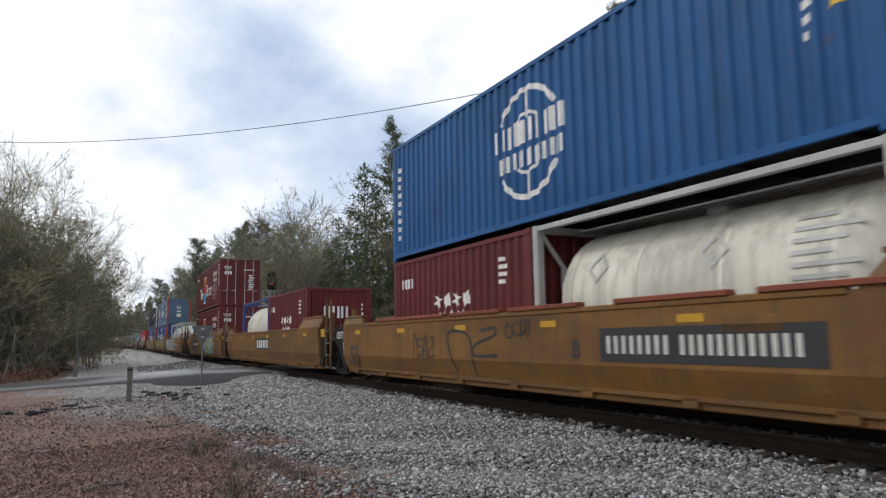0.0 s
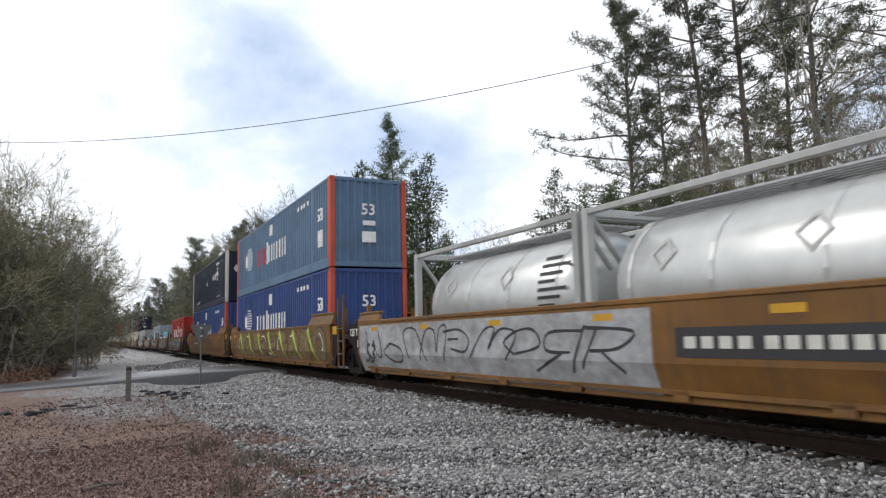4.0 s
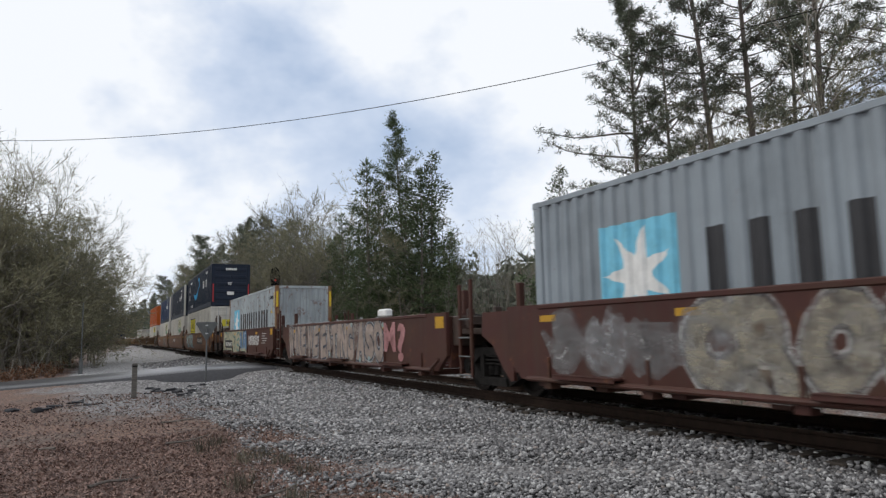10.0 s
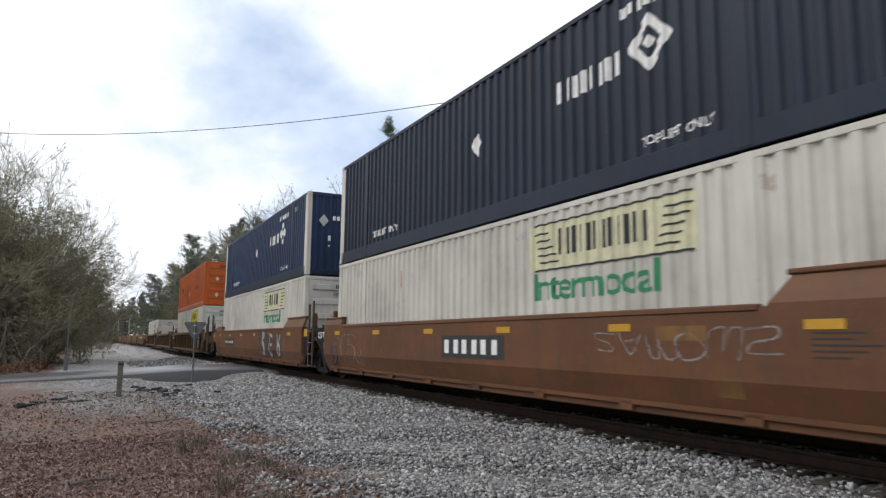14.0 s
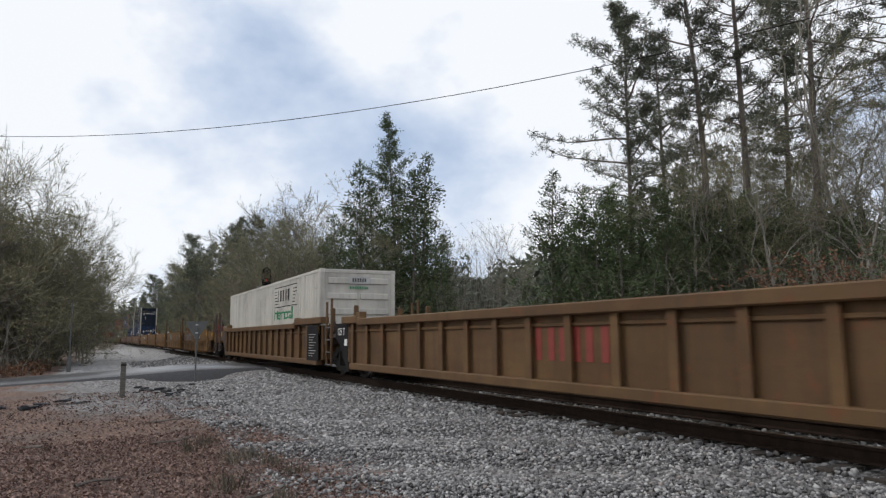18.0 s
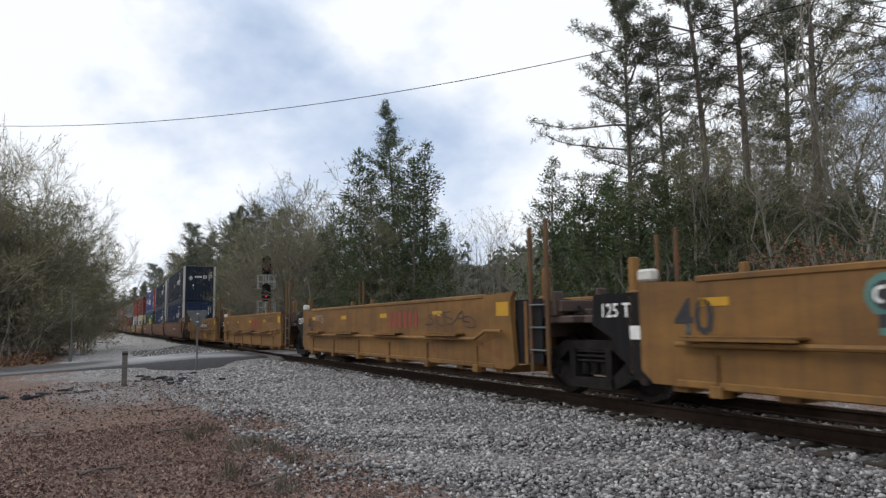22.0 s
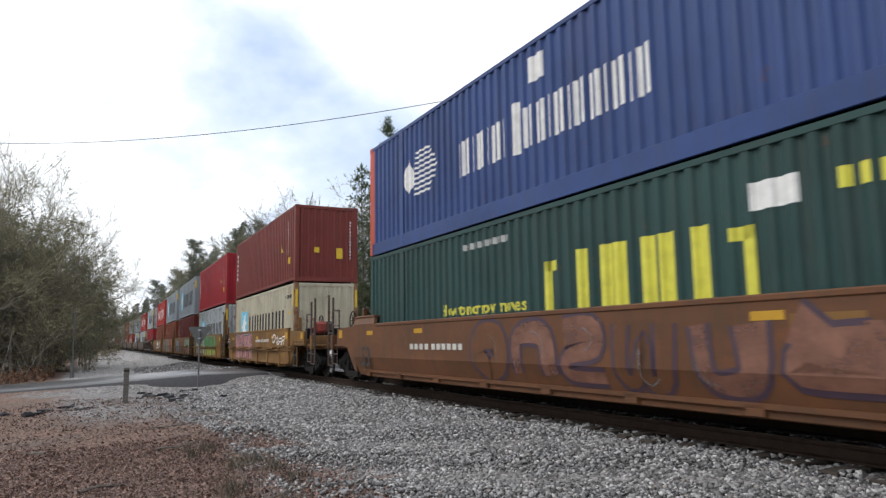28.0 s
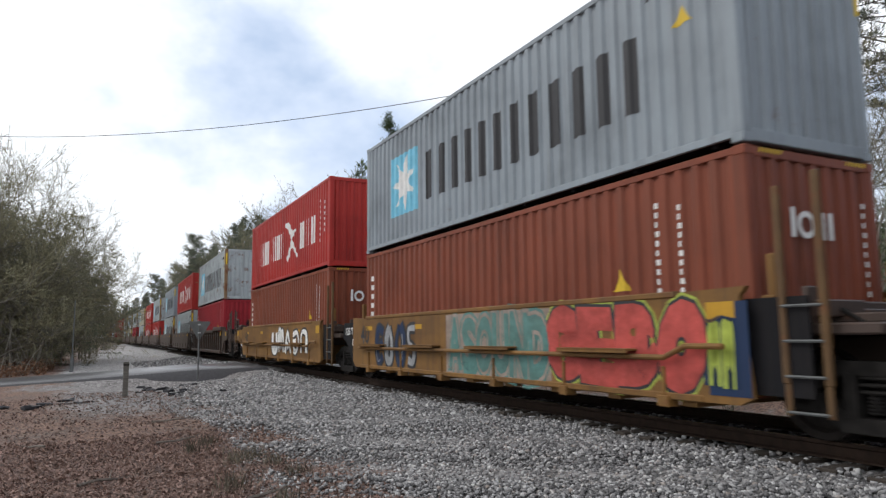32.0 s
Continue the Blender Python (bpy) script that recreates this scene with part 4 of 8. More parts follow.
def box_star20(near=True):
    th = container("shipping_container", "maroon twenty-foot shipping container with a white star cluster", L20, STD, "maroon")
    side_mark(th, "st20", lambda: stars7(-0.6, 1.15, 1.0), "m_white", name="star_emblem")
    side_mark(th, "st20c", lambda: bars(-2.6, 1.9, 0.75, 0.22, 7) + rows_of_bars(1.9, 1.7, 0.35, 0.55, 4), "m_white", name="code_stencil")
    end_mark(th, "st20e", lambda: bars(-0.6, 1.5, 0.95, 0.42, 3, 0.74), "m_white", L20, "name_stencil", 0.0)
    end_mark(th, "st20ec", lambda: rows_of_bars(0.8, 0.8, 0.08, 1.3, 8), "m_white", L20, "code_stencil", 0.0)
    return th


def box_red(word=True, height=HC):
    th = container("shipping_container", "bright red shipping container with a white figure emblem", L40, height, "red")
    side_mark(th, "hbars", lambda: bars(-4.3, 0.9, 4.5, 1.0, 7, 0.62) + bars(2.5, 0.95, 2.2, 0.95, 3, 0.5), "m_white", name="name_stencil")
    side_mark(th, "hfig", lambda: ribbon([(0.2, 2.15), (0.75, 2.05), (1.3, 1.6), (1.8, 1.75)], [0.12, 0.3, 0.34, 0.1]) + ribbon([(0.65, 0.7), (1.3, 1.35), (2.1, 0.75)], [0.3, 0.3, 0.12]), "m_white", name="emblem")
    side_mark(th, "hcode", lambda: rows_of_bars(5.0, 0.9, 0.09, 1.5, 8) + rows_of_bars(5.4, 1.2, 0.09, 1.1, 6), "m_white", name="code_stencil")
    return th


def box_plain(paint_key, label, height=HC, end="wall", mark="m_white"):
    th = container("shipping_container", label, L40, height, paint_key, end=end)
    side_mark(th, "plcode" + mark, lambda: rows_of_bars(4.58, 0.6, 0.065, 1.9, 15, 0.6) + rows_of_bars(5.02, 1.1, 0.065, 1.3, 11, 0.6) + rows_of_bars(-5.75, 1.0, 0.15, 1.4, 6), mark, name="code_stencil")
    side_mark(th, "pltri", lambda: triangle(3.9, 1.45, 0.17), "m_yellow", name="warning_sticker")
    side_mark(th, "plyel", lambda: [rect(5.0, 5.35, 0.75, 1.0)], "m_yellow", name="data_plate")
    if paint_key in ("maroon", "brown"):
        end_mark(th, "pltape", lambda: [[(x0 + 0.02, height - 0.075), (x0 + 0.06, height - 0.075), (x0 + 0.09, height - 0.02), (x0 + 0.05, height - 0.02)] for q in (-1.0, 0.62) for x0 in np.arange(q, q + 0.38, 0.07)], "m_yellow", L40, "hazard_tape", 0.0)
        side_mark(th, "pltapes", lambda: [[(x0, height - 0.07), (x0 + 0.05, height - 0.07), (x0 + 0.08, height - 0.025), (x0 + 0.03, height - 0.025)] for x0 in np.arange(5.3, 5.9, 0.09)], "m_yellow", name="hazard_tape", depth=0.0)
        end_mark(th, "plname", lambda: ring(-0.22, 2.0, 0.1, 0.17, 12) + [rect(-0.5, -0.42, 1.84, 2.2), rect(0.05, 0.13, 1.83, 2.17), rect(0.2, 0.28, 1.83, 2.17)], "m_white", L40, "logo", 0.004)
    else:
        end_mark(th, "ply", lambda: [rect(-0.5, -0.3, 1.1, 1.3), rect(0.35, 0.6, 0.9, 1.3)], "m_yellow", L40, "data_plate", 0.01)
    end_mark(th, "plcol", lambda: rows_of_bars(0.88, 0.9, 0.06, 1.5, 12), mark, L40, "code_stencil", 0.004)
    return th


def tank(paint_key, frame_key, label):
    """A twenty-foot tank container: a domed barrel in a steel frame."""
    th = root("tank_container", label, "tank container", C_GROUP)
    hl, hw, h = L20 / 2, 1.219, STD

    def barrel():
        verts, faces, n = [], [], 28
        prof = [(-2.86, 0.0), (-2.84, 0.35), (-2.76, 0.7), (-2.6, 0.95), (-2.4, 1.08), (2.4, 1.08), (2.6, 0.95), (2.76, 0.7), (2.84, 0.35), (2.86, 0.0)]
        for x, r in prof:
            for i in range(n):
                a = 2 * math.pi * i / n
                verts.append((x, r * math.cos(a), 1.33 + r * math.sin(a)))
        for k in range(len(prof) - 1):
            for i in range(n):
                faces.append((k * n + i, (k + 1) * n + i, (k + 1) * n + (i + 1) % n, k * n + (i + 1) % n))
        return raw("barrel", verts, faces, True)
    part("barrel", cached(("barrel",), barrel), mat(paint_key), th)
    fm = mat(frame_key)
    for sx in (-1, 1):
        f = part("end_frame", cached(("end_frame",), lambda: boxes([(-0.07, 0.07, -hw, -hw + 0.14, 0, h), (-0.07, 0.07, hw - 0.14, hw, 0, h), (-0.06, 0.06, -hw + 0.14, hw - 0.14, h - 0.13, h), (-0.06, 0.06, -hw + 0.14, hw - 0.14, 0.02, 0.18)], 0.012)), fm, th)
        f.location = (sx * (hl - 0.08), 0, 0)
        for k, (p0, p1) in enumerate((((0, -hw + 0.1, 0.15), (0, -0.35, 1.1)), ((0, hw - 0.1, 0.15), (0, 0.35, 1.1)), ((0, -hw + 0.1, h - 0.1), (0, -0.5, 1.7)), ((0, hw - 0.1, h - 0.1), (0, 0.5, 1.7)))):
            b = part("brace", cached(("tbrace", k), lambda: rods([(p0, p1, 0.045)], 6)), fm, th)
            b.location = (sx * (hl - 0.1), 0, 0)
    for sy in (-1, 1):
        r = part("side_rail", cached(("tside",), lambda: boxes([(-hl + 0.15, hl - 0.15, -0.05, 0.05, h - 0.1, h - 0.01), (-hl + 0.15, hl - 0.15, -0.05, 0.05, 0.03, 0.15)], 0.01)), fm, th)
        r.location = (0, sy * (hw - 0.06), 0)
    part("walkway", cached(("twalk",), lambda: boxes([(-2.6, 2.6, -0.55 + 0.13 * i, -0.46 + 0.13 * i, 2.46, 2.49) for i in range(8)])), mat("galv"), th)
    part("manlid", cached(("tlid",), lambda: rods([((0.0, 0, 2.35), (0.0, 0, 2.52), 0.28)], 14)), mat("galv"), th)
    part("valve", cached(("tvalve",), lambda: rods([((0.9, 0.2, 2.35), (0.9, 0.2, 2.5), 0.12)], 14)), mat("galv"), th)
    for x in (-2.2, -0.75, 0.75, 2.2):
        bnd = part("band", cached(("tband",), lambda: raw("band", [(dx, 1.088 * math.cos(2 * math.pi * i / 28), 1.33 + 1.088 * math.sin(2 * math.pi * i / 28)) for dx in (-0.035, 0.035) for i in range(28)], [(i, (i + 1) % 28, 28 + (i + 1) % 28, 28 + i) for i in range(28)])), mat(paint_key), th)
        bnd.location = (x, 0, 0)

    def bent(polys):
        bm = bmesh.new()
        for p in polys:
            bm.faces.new([bm.verts.new((x, 0, z)) for x, z in p])
        for z in np.arange(0.5, 2.3, 0.09):
            bmesh.ops.bisect_plane(bm, geom=bm.verts[:] + bm.edges[:] + bm.faces[:], plane_co=(0, 0, z), plane_no=(0, 0, 1))
        for v in bm.verts:
            v.co.y = -math.sqrt(max(0.01, 1.092 ** 2 - (v.co.z - 1.33) ** 2))
        return mesh_of("placard", bm)
    dk = "m_grey" if paint_key == "tank_white" else "m_white"
    for x in (-1.6, 0.6):
        pl = part("placard", cached(("tplac", x), lambda: bent(ring(x, 1.75, 0.17, 0.24, 4))), mat("m_grey"), th)
    part("code_stencil", cached(("tcode",), lambda: bent(rows_of_bars(1.7, 1.15, 0.8, 0.95, 7, 0.4))), mat("m_grey" if paint_key == "tank_white" else "m_black"), th)
    return th


# ---- the train: well cars ----
CAR_GROUP = "well cars of the train"


def side_frame():
    """A cast side frame: arched top, two raking members, columns and a spring seat."""
    bm = bmesh.new()
    y0, y1 = -0.11, 0.10
    slab_xz(bm, [(-1.22, 0.42), (-1.25, 0.58), (-0.95, 0.70), (-0.62, 0.86), (0.62, 0.86), (0.95, 0.70), (1.25, 0.58), (1.22, 0.42), (1.02, 0.40), (0.72, 0.58), (0.5, 0.72), (-0.5, 0.72), (-0.72, 0.58), (-1.02, 0.40)], y0, y1)
    slab_xz(bm, [(-0.52, 0.16), (0.52, 0.16), (0.48, 0.31), (-0.48, 0.31)], y0 - 0.05, y1)
    for q in (-1, 1):
        slab_xz(bm, [(q * 1.06, 0.40), (q * 0.82, 0.58), (q * 0.40, 0.30), (q * 0.52, 0.16)], y0, y1)
        slab_xz(bm, [(q * 0.35, 0.30), (q * 0.48, 0.30), (q * 0.48, 0.74), (q * 0.35, 0.74)], y0 - 0.02, y1)
        slab_xz(bm, [(q * 0.76, 0.34), (q * 1.08, 0.34), (q * 1.1, 0.52), (q * 0.74, 0.52)], -0.14, -0.05)
    return bm


def springs():
    bm = bmesh.new()
    for x in (-0.22, 0.0, 0.22):
        for k in range(6):
            z = 0.35 + k * 0.036
            rod(bm, (x, 0, z), (x, 0, z + 0.022), 0.085, 10)
            rod(bm, (x, 0, z + 0.022), (x, 0, z + 0.036), 0.06, 10)
    return bm


def wheel_set():
    verts, faces, n = [], [], 32
    # profile along the axle: y, radius
    prof = [(-0.98, 0.0), (-0.98, 0.08), (-0.83, 0.08), (-0.825, 0.13), (-0.80, 0.15), (-0.78, 0.36), (-0.83, 0.40), (-0.83, 0.475), (-0.71, 0.483), (-0.70, 0.51), (-0.67, 0.51), (-0.67, 0.40), (-0.72, 0.36), (-0.70, 0.13), (-0.66, 0.09),
            (0.66, 0.09), (0.70, 0.13), (0.72, 0.36), (0.67, 0.40), (0.67, 0.51), (0.70, 0.51), (0.71, 0.483), (0.83, 0.475), (0.83, 0.40), (0.78, 0.36), (0.80, 0.15), (0.825, 0.13), (0.83, 0.08), (0.98, 0.08), (0.98, 0.0)]
    for y, r in prof:
        for i in range(n):
            a = 2 * math.pi * i / n
            verts.append((r * math.cos(a), y, r * math.sin(a)))
    for k in range(len(prof) - 1):
        for i in range(n):
            faces.append((k * n + i, k * n + (i + 1) % n, (k + 1) * n + (i + 1) % n, (k + 1) * n + i))
    me = raw("wheelset", verts, faces)
    me.materials.append(MAT["wheel"])
    me.materials.append(MAT["tread"])
    tread = (7, 21)
    me.polygons.foreach_set("material_index", [1 if (k // n) in tread else 0 for k in range(len(me.polygons))])
    return me


WHEELSETS = []


def truck(car, x):
    """A two-axle truck under a car, as a part of it."""
    tr = part("truck", cached(("bolster",), lambda: boxes([(-0.22, 0.22, -1.0, 1.0, 0.5, 0.72), (-0.3, 0.3, -0.3, 0.3, 0.72, 0.86)] + [(-0.33, 0.33, q, q + 0.12, z, z + 0.035) for q in (-1.09, 0.97) for z in (0.54, 0.61, 0.68)], 0.012)), mat("truck"), car)
    tr.location = (x, 0, 0)
    for sy in (-1, 1):
        f = part("side_frame", cached(("side_frame",), side_frame), mat("truck"), tr)
        f.matrix_basis = pose(0, sy * 0.98, 0) @ Matrix.Diagonal((1, -sy, 1, 1))
        sp = part("spring_nest", cached(("springs",), springs), mat("truck"), tr)
        sp.location = (0, sy * 0.98, 0)
        for q in (-1, 1):
            cap = part("bearing_cap", cached(("bearing_cap",), lambda: rods([((0, 0, 0), (0, 0.1, 0), 0.1), ((0, 0.1, 0), (0, 0.125, 0), 0.06)], 12)), mat("truck"), tr)
            cap.matrix_basis = pose(q * 0.915, sy * 1.02, 0.483) @ Matrix.Diagonal((1, sy, 1, 1))
    for q in (-1, 1):
        w = part("wheelset", cached(("wheelset",), wheel_set), mat("wheel"), tr)
        w.location = (q * 0.915, 0, 0.483)
        WHEELSETS.append((w, q))
    return tr


BEND, TUCK = 0.74, 0.36


def side_outline(kind, xe):
    if kind == "smooth":
        return [(-xe, 0.40), (-xe + 0.14, 0.27), (xe - 0.02, 0.27), (xe, 0.32), (xe - 0.14, 1.40), (xe - 0.14, 1.55), (xe, 1.58), (xe, 1.90), (xe - 2.35, 1.86), (xe - 2.6, 1.55), (-xe + 1.5, 1.55), (-xe + 1.35, 1.78), (-xe, 1.74)]
    if kind == "ledge":
        return [(-xe, 0.52), (-xe + 0.2, 0.36), (xe - 0.1, 0.36), (xe + 0.06, 0.44), (xe - 0.06, 1.40), (xe - 0.03, 1.56), (xe + 0.06, 1.66), (xe - 0.9, 1.64), (-xe + 0.9, 1.60), (-xe, 1.64)]
    return [(-xe, 0.70), (-xe + 0.4, 0.38), (xe - 0.4, 0.38), (xe, 0.70), (xe, 1.58), (-xe, 1.58)]


def well_car(kind, hp, paint_key, front="joint", rear="joint", label="", number_x=None, plate_key="m_black"):
    """One well unit: its middle at 0, trucks at -hp (its own) and hp (of the unit ahead, or its own at a car's head)."""
    car = root("well_car", label, "railway car", CAR_GROUP)
    if kind == "smooth":
        car["bent"] = 1
    pm, bk = mat(paint_key), mat("black")
    inset = 1.50 if kind == "ledge" else 1.17
    more = inset - 1.17
    xe = hp - inset
    hw = 1.46
    if kind != "ribbed":
        def side():
            bm = bmesh.new()
            slab_xz(bm, side_outline(kind, xe), -0.04, 0.04)
            if kind == "smooth":
                bmesh.ops.bisect_plane(bm, geom=bm.verts[:] + bm.edges[:] + bm.faces[:], plane_co=(0, 0, BEND), plane_no=(0, 0, 1))
                bmesh.ops.bisect_plane(bm, geom=bm.verts[:] + bm.edges[:] + bm.faces[:], plane_co=(0, 0, 1.58), plane_no=(0, 0, 1))
                for v in bm.verts:
                    v.co.y += max(0.0, BEND - v.co.z) * TUCK + max(0.0, v.co.z - 1.58) * 0.38
            return bm
        for sy in (-1, 1):
            s = part("side_plate", cached(("side_plate", kind, hp), side), pm, car)
            s.matrix_basis = pose(0, sy * hw, 0) @ Matrix.Diagonal((1, -sy, 1, 1))
            c = part("top_chord", cached(("top_chord", kind, hp), lambda: boxes([(-xe + (1.6 if kind == "smooth" else 0.95), xe - (2.7 if kind == "smooth" else 0.95), -0.06, 0.06, (1.50 if kind != "ledge" else 1.58), (1.58 if kind != "ledge" else 1.66))] + ([(xe - 2.4, xe, 0.04, 0.20, 1.87, 1.93), (-xe, -xe + 1.4, 0.0, 0.16, 1.74, 1.80)] if kind == "smooth" else []), 0.015)), pm, car)
            c.matrix_basis = pose(0, sy * hw, 0) @ Matrix.Diagonal((1, -sy, 1, 1))
            b = part("bottom_chord", cached(("bottom_chord", kind, hp), lambda: boxes([(-xe + 0.6, xe - 0.6, 0.10 if kind == "smooth" else -0.06, 0.26 if kind == "smooth" else 0.12, 0.25 if kind == "smooth" else 0.35, 0.34 if kind == "smooth" else 0.44)], 0.015)), pm, car)
            b.matrix_basis = pose(0, sy * hw, 0) @ Matrix.Diagonal((1, -sy, 1, 1))
            if kind == "ledge":
                w = part("walkway_ledge", cached(("ledge", hp), lambda: rods([((-xe + 0.7, -0.14, 0.86), (xe - 1.1, -0.14, 0.86), 0.035), ((xe - 1.1, -0.14, 0.86), (xe - 0.75, -0.14, 1.0), 0.035), ((xe - 0.75, -0.14, 1.0), (xe - 0.2, -0.14, 1.0), 0.035)], 8)), pm, car)
                w.matrix_basis = pose(0, sy * hw, 0) @ Matrix.Diagonal((1, -sy, 1, 1))
                for x in np.linspace(-xe + 1.6, xe - 2.4, 4):
                    st = part("step_plate", cached(("step_plate",), lambda: boxes([(-0.75, 0.75, -0.24, -0.04, 0.93, 0.96), (-0.75, 0.75, -0.24, -0.22, 0.90, 0.96)], 0.006)), mat("frame_grey" if paint_key == "none" else paint_key), car)
                    st.matrix_basis = pose(x, sy * hw, 0) @ Matrix.Diagonal((1, -sy, 1, 1))
            if kind == "flat" and paint_key != "dark_car":
                w = part("sill_pipe", cached(("sill_pipe", hp), lambda: rods([((-xe + 0.7, -0.13, 0.40), (xe - 0.6, -0.13, 0.40), 0.035), ((xe - 0.6, -0.13, 0.40), (xe - 0.2, -0.13, 0.62), 0.035)], 8)), pm, car)
                w.matrix_basis = pose(0, sy * hw, 0) @ Matrix.Diagonal((1, -sy, 1, 1))
                for x in np.linspace(-xe + 2.2, xe - 2.6, 3):
                    st = part("step_plate", cached(("low_step",), lambda: boxes([(-0.7, 0.7, -0.23, -0.04, 0.47, 0.50), (-0.7, 0.7, -0.23, -0.21, 0.43, 0.50)], 0.006)), pm, car)
                    st.matrix_basis = pose(x, sy * hw, 0) @ Matrix.Diagonal((1, -sy, 1, 1))
            if kind in ("ledge", "flat"):
                for x in np.linspace(-xe + 1.2, xe - 1.2, 6):
                    st = part("side_bracket", cached(("side_bracket",), lambda: boxes([(-0.09, 0.09, -0.10, 0.1, 0.26, 0.40), (-0.03, 0.03, -0.075, -0.03, 0.40, 0.75)], 0.01)), pm, car)
                    st.matrix_basis = pose(x, sy * hw, 0) @ Matrix.Diagonal((1, -sy, 1, 1))
    else:
        def sheet():
            bm = bmesh.new()
            slab_xz(bm, [(-xe, 0.66), (-xe + 0.4, 0.42), (xe - 0.4, 0.42), (xe, 0.66), (xe, 1.5), (-xe, 1.5)], -0.02, 0.02)
            return bm
        for sy in (-1, 1):
            s = part("side_plate", cached(("ribsheet", hp), sheet), pm, car)
            s.matrix_basis = pose(0, sy * (hw - 0.1), 0) @ Matrix.Diagonal((1, -sy, 1, 1))
            c = part("top_chord", cached(("ribtop", hp), lambda: boxes([(-xe + 1.0, xe - 2.9, -0.14, 0.14, 1.44, 1.62), (xe - 2.9, xe + 0.2, -0.14, 0.14, 1.55, 1.76), (-xe - 0.2, -xe + 1.0, -0.14, 0.14, 1.5, 1.70)], 0.02)), pm, car)
            c.matrix_basis = pose(0, sy * (hw - 0.06), 0) @ Matrix.Diagonal((1, -sy, 1, 1))
            b = part("bottom_chord", cached(("ribbot", hp), lambda: boxes([(-xe + 0.35, xe - 0.35, -0.10, 0.1, 0.28, 0.45)], 0.02)), pm, car)
            b.matrix_basis = pose(0, sy * (hw - 0.06), 0) @ Matrix.Diagonal((1, -sy, 1, 1))
            sm = part("side_stiffener", cached(("rib_seam", hp), lambda: boxes([(-xe + 0.1, xe - 0.1, -0.06, 0.0, 1.27, 1.33)], 0.015)), pm, car)
            sm.matrix_basis = pose(0, sy * (hw - 0.1), 0) @ Matrix.Diagonal((1, -sy, 1, 1))
            for x in (xe - 2.9, -xe + 1.0):
                cg = part("corner_guide", cached(("corner_guide",), lambda: boxes([(-0.14, 0.14, -0.1, 0.1, 1.60, 1.80), (-0.2, 0.2, -0.13, 0.0, 1.58, 1.66)], 0.02)), pm, car)
                cg.matrix_basis = pose(x, sy * (hw - 0.06), 0) @ Matrix.Diagonal((1, -sy, 1, 1))
            for x in np.linspace(-xe + 0.5, xe - 0.5, 17):
                r = part("side_rib", cached(("side_rib",), lambda: boxes([(-0.035, 0.035, -0.10, 0.04, 0.42, 1.5), (-0.08, 0.08, -0.115, -0.09, 0.42, 1.5)], 0.006)), pm, car)
                r.matrix_basis = pose(x, sy * (hw - 0.1), 0) @ Matrix.Diagonal((1, -sy, 1, 1))
    # well floor: cross members and slatted edges
    part("well_floor", cached(("well_floor", hp), lambda: boxes([(x - 0.12, x + 0.12, -1.42, 1.42, 0.28, 0.40) for x in np.linspace(-xe + 0.9, xe - 0.9, 9)] + [(-xe + 0.5, xe - 0.5, -1.42, -1.15, 0.36, 0.42), (-xe + 0.5, xe - 0.5, 1.15, 1.42, 0.36, 0.42)])), pm, car)
    for sx, how in ((1, front), (-1, rear)):
        flip = Matrix.Diagonal((sx, 1, 1, 1))
        bh = part("bulkhead", cached(("bulkhead", hp), lambda: boxes([(xe - 0.12, xe - 0.02, -1.41, 1.41, 0.45, 1.5)], 0.02)), pm, car)
        bh.matrix_basis = flip
        dk = part("end_platform", cached(("end_platform", hp), lambda: boxes([(xe - 0.02, hp - 0.12, -1.3, 1.3, 1.12, 1.24), (xe - 0.02, hp + 0.1, -0.35, 0.35, 0.82, 1.12), (xe - 0.02, xe + 0.3, -1.35, 1.35, 0.9, 1.5)], 0.02)), mat("dark_car") if how == "joint" else pm, car)
        dk.matrix_basis = flip
        for sy in (-1, 1):
            g = part("guide_post", cached(("guide_post", hp), lambda: boxes([(xe + 0.08, xe + 0.20, -0.06, 0.06, 1.5, 2.02), (xe + 0.02, xe + 0.2, -0.1, 0.1, 1.46, 1.56)], 0.015)), pm, car)
            g.matrix_basis = pose(0, sy * 1.12, 0) @ flip
        if how == "joint" and paint_key != "dark_car":
            cb = part("cross_beam", cached(("cross_beam", hp), lambda: boxes([(xe + 0.46, xe + 0.60, -1.32, 1.32, 1.24, 1.40), (xe + 0.66, xe + 0.78, -1.3, -0.55, 1.30, 1.48), (xe + 0.62, xe + 0.70, -1.36, -1.2, 1.24, 1.62), (xe + 0.1, hp - 0.15, -0.95, -0.85, 1.24, 1.34), (xe + 0.1, hp - 0.15, 0.6, 0.7, 1.24, 1.36)], 0.015)), mat("dark_car"), car, "rusty beam and brackets over the truck")
            cb.matrix_basis = flip
            hs = part("air_hose", cached(("air_hose", hp), lambda: rods([((xe + 0.25 + 0.5 * math.sin(a) * k, -1.12 + 0.1 * k, 1.36 + 0.16 * math.cos(a * 2)), (xe + 0.25 + 0.5 * math.sin(a + 0.4) * k, -1.12 + 0.1 * k, 1.36 + 0.16 * math.cos((a + 0.4) * 2)), 0.024) for k in (1, 1.6) for a in np.arange(0.0, 2.8, 0.4)], 6)), mat("truck"), car)
            hs.matrix_basis = flip
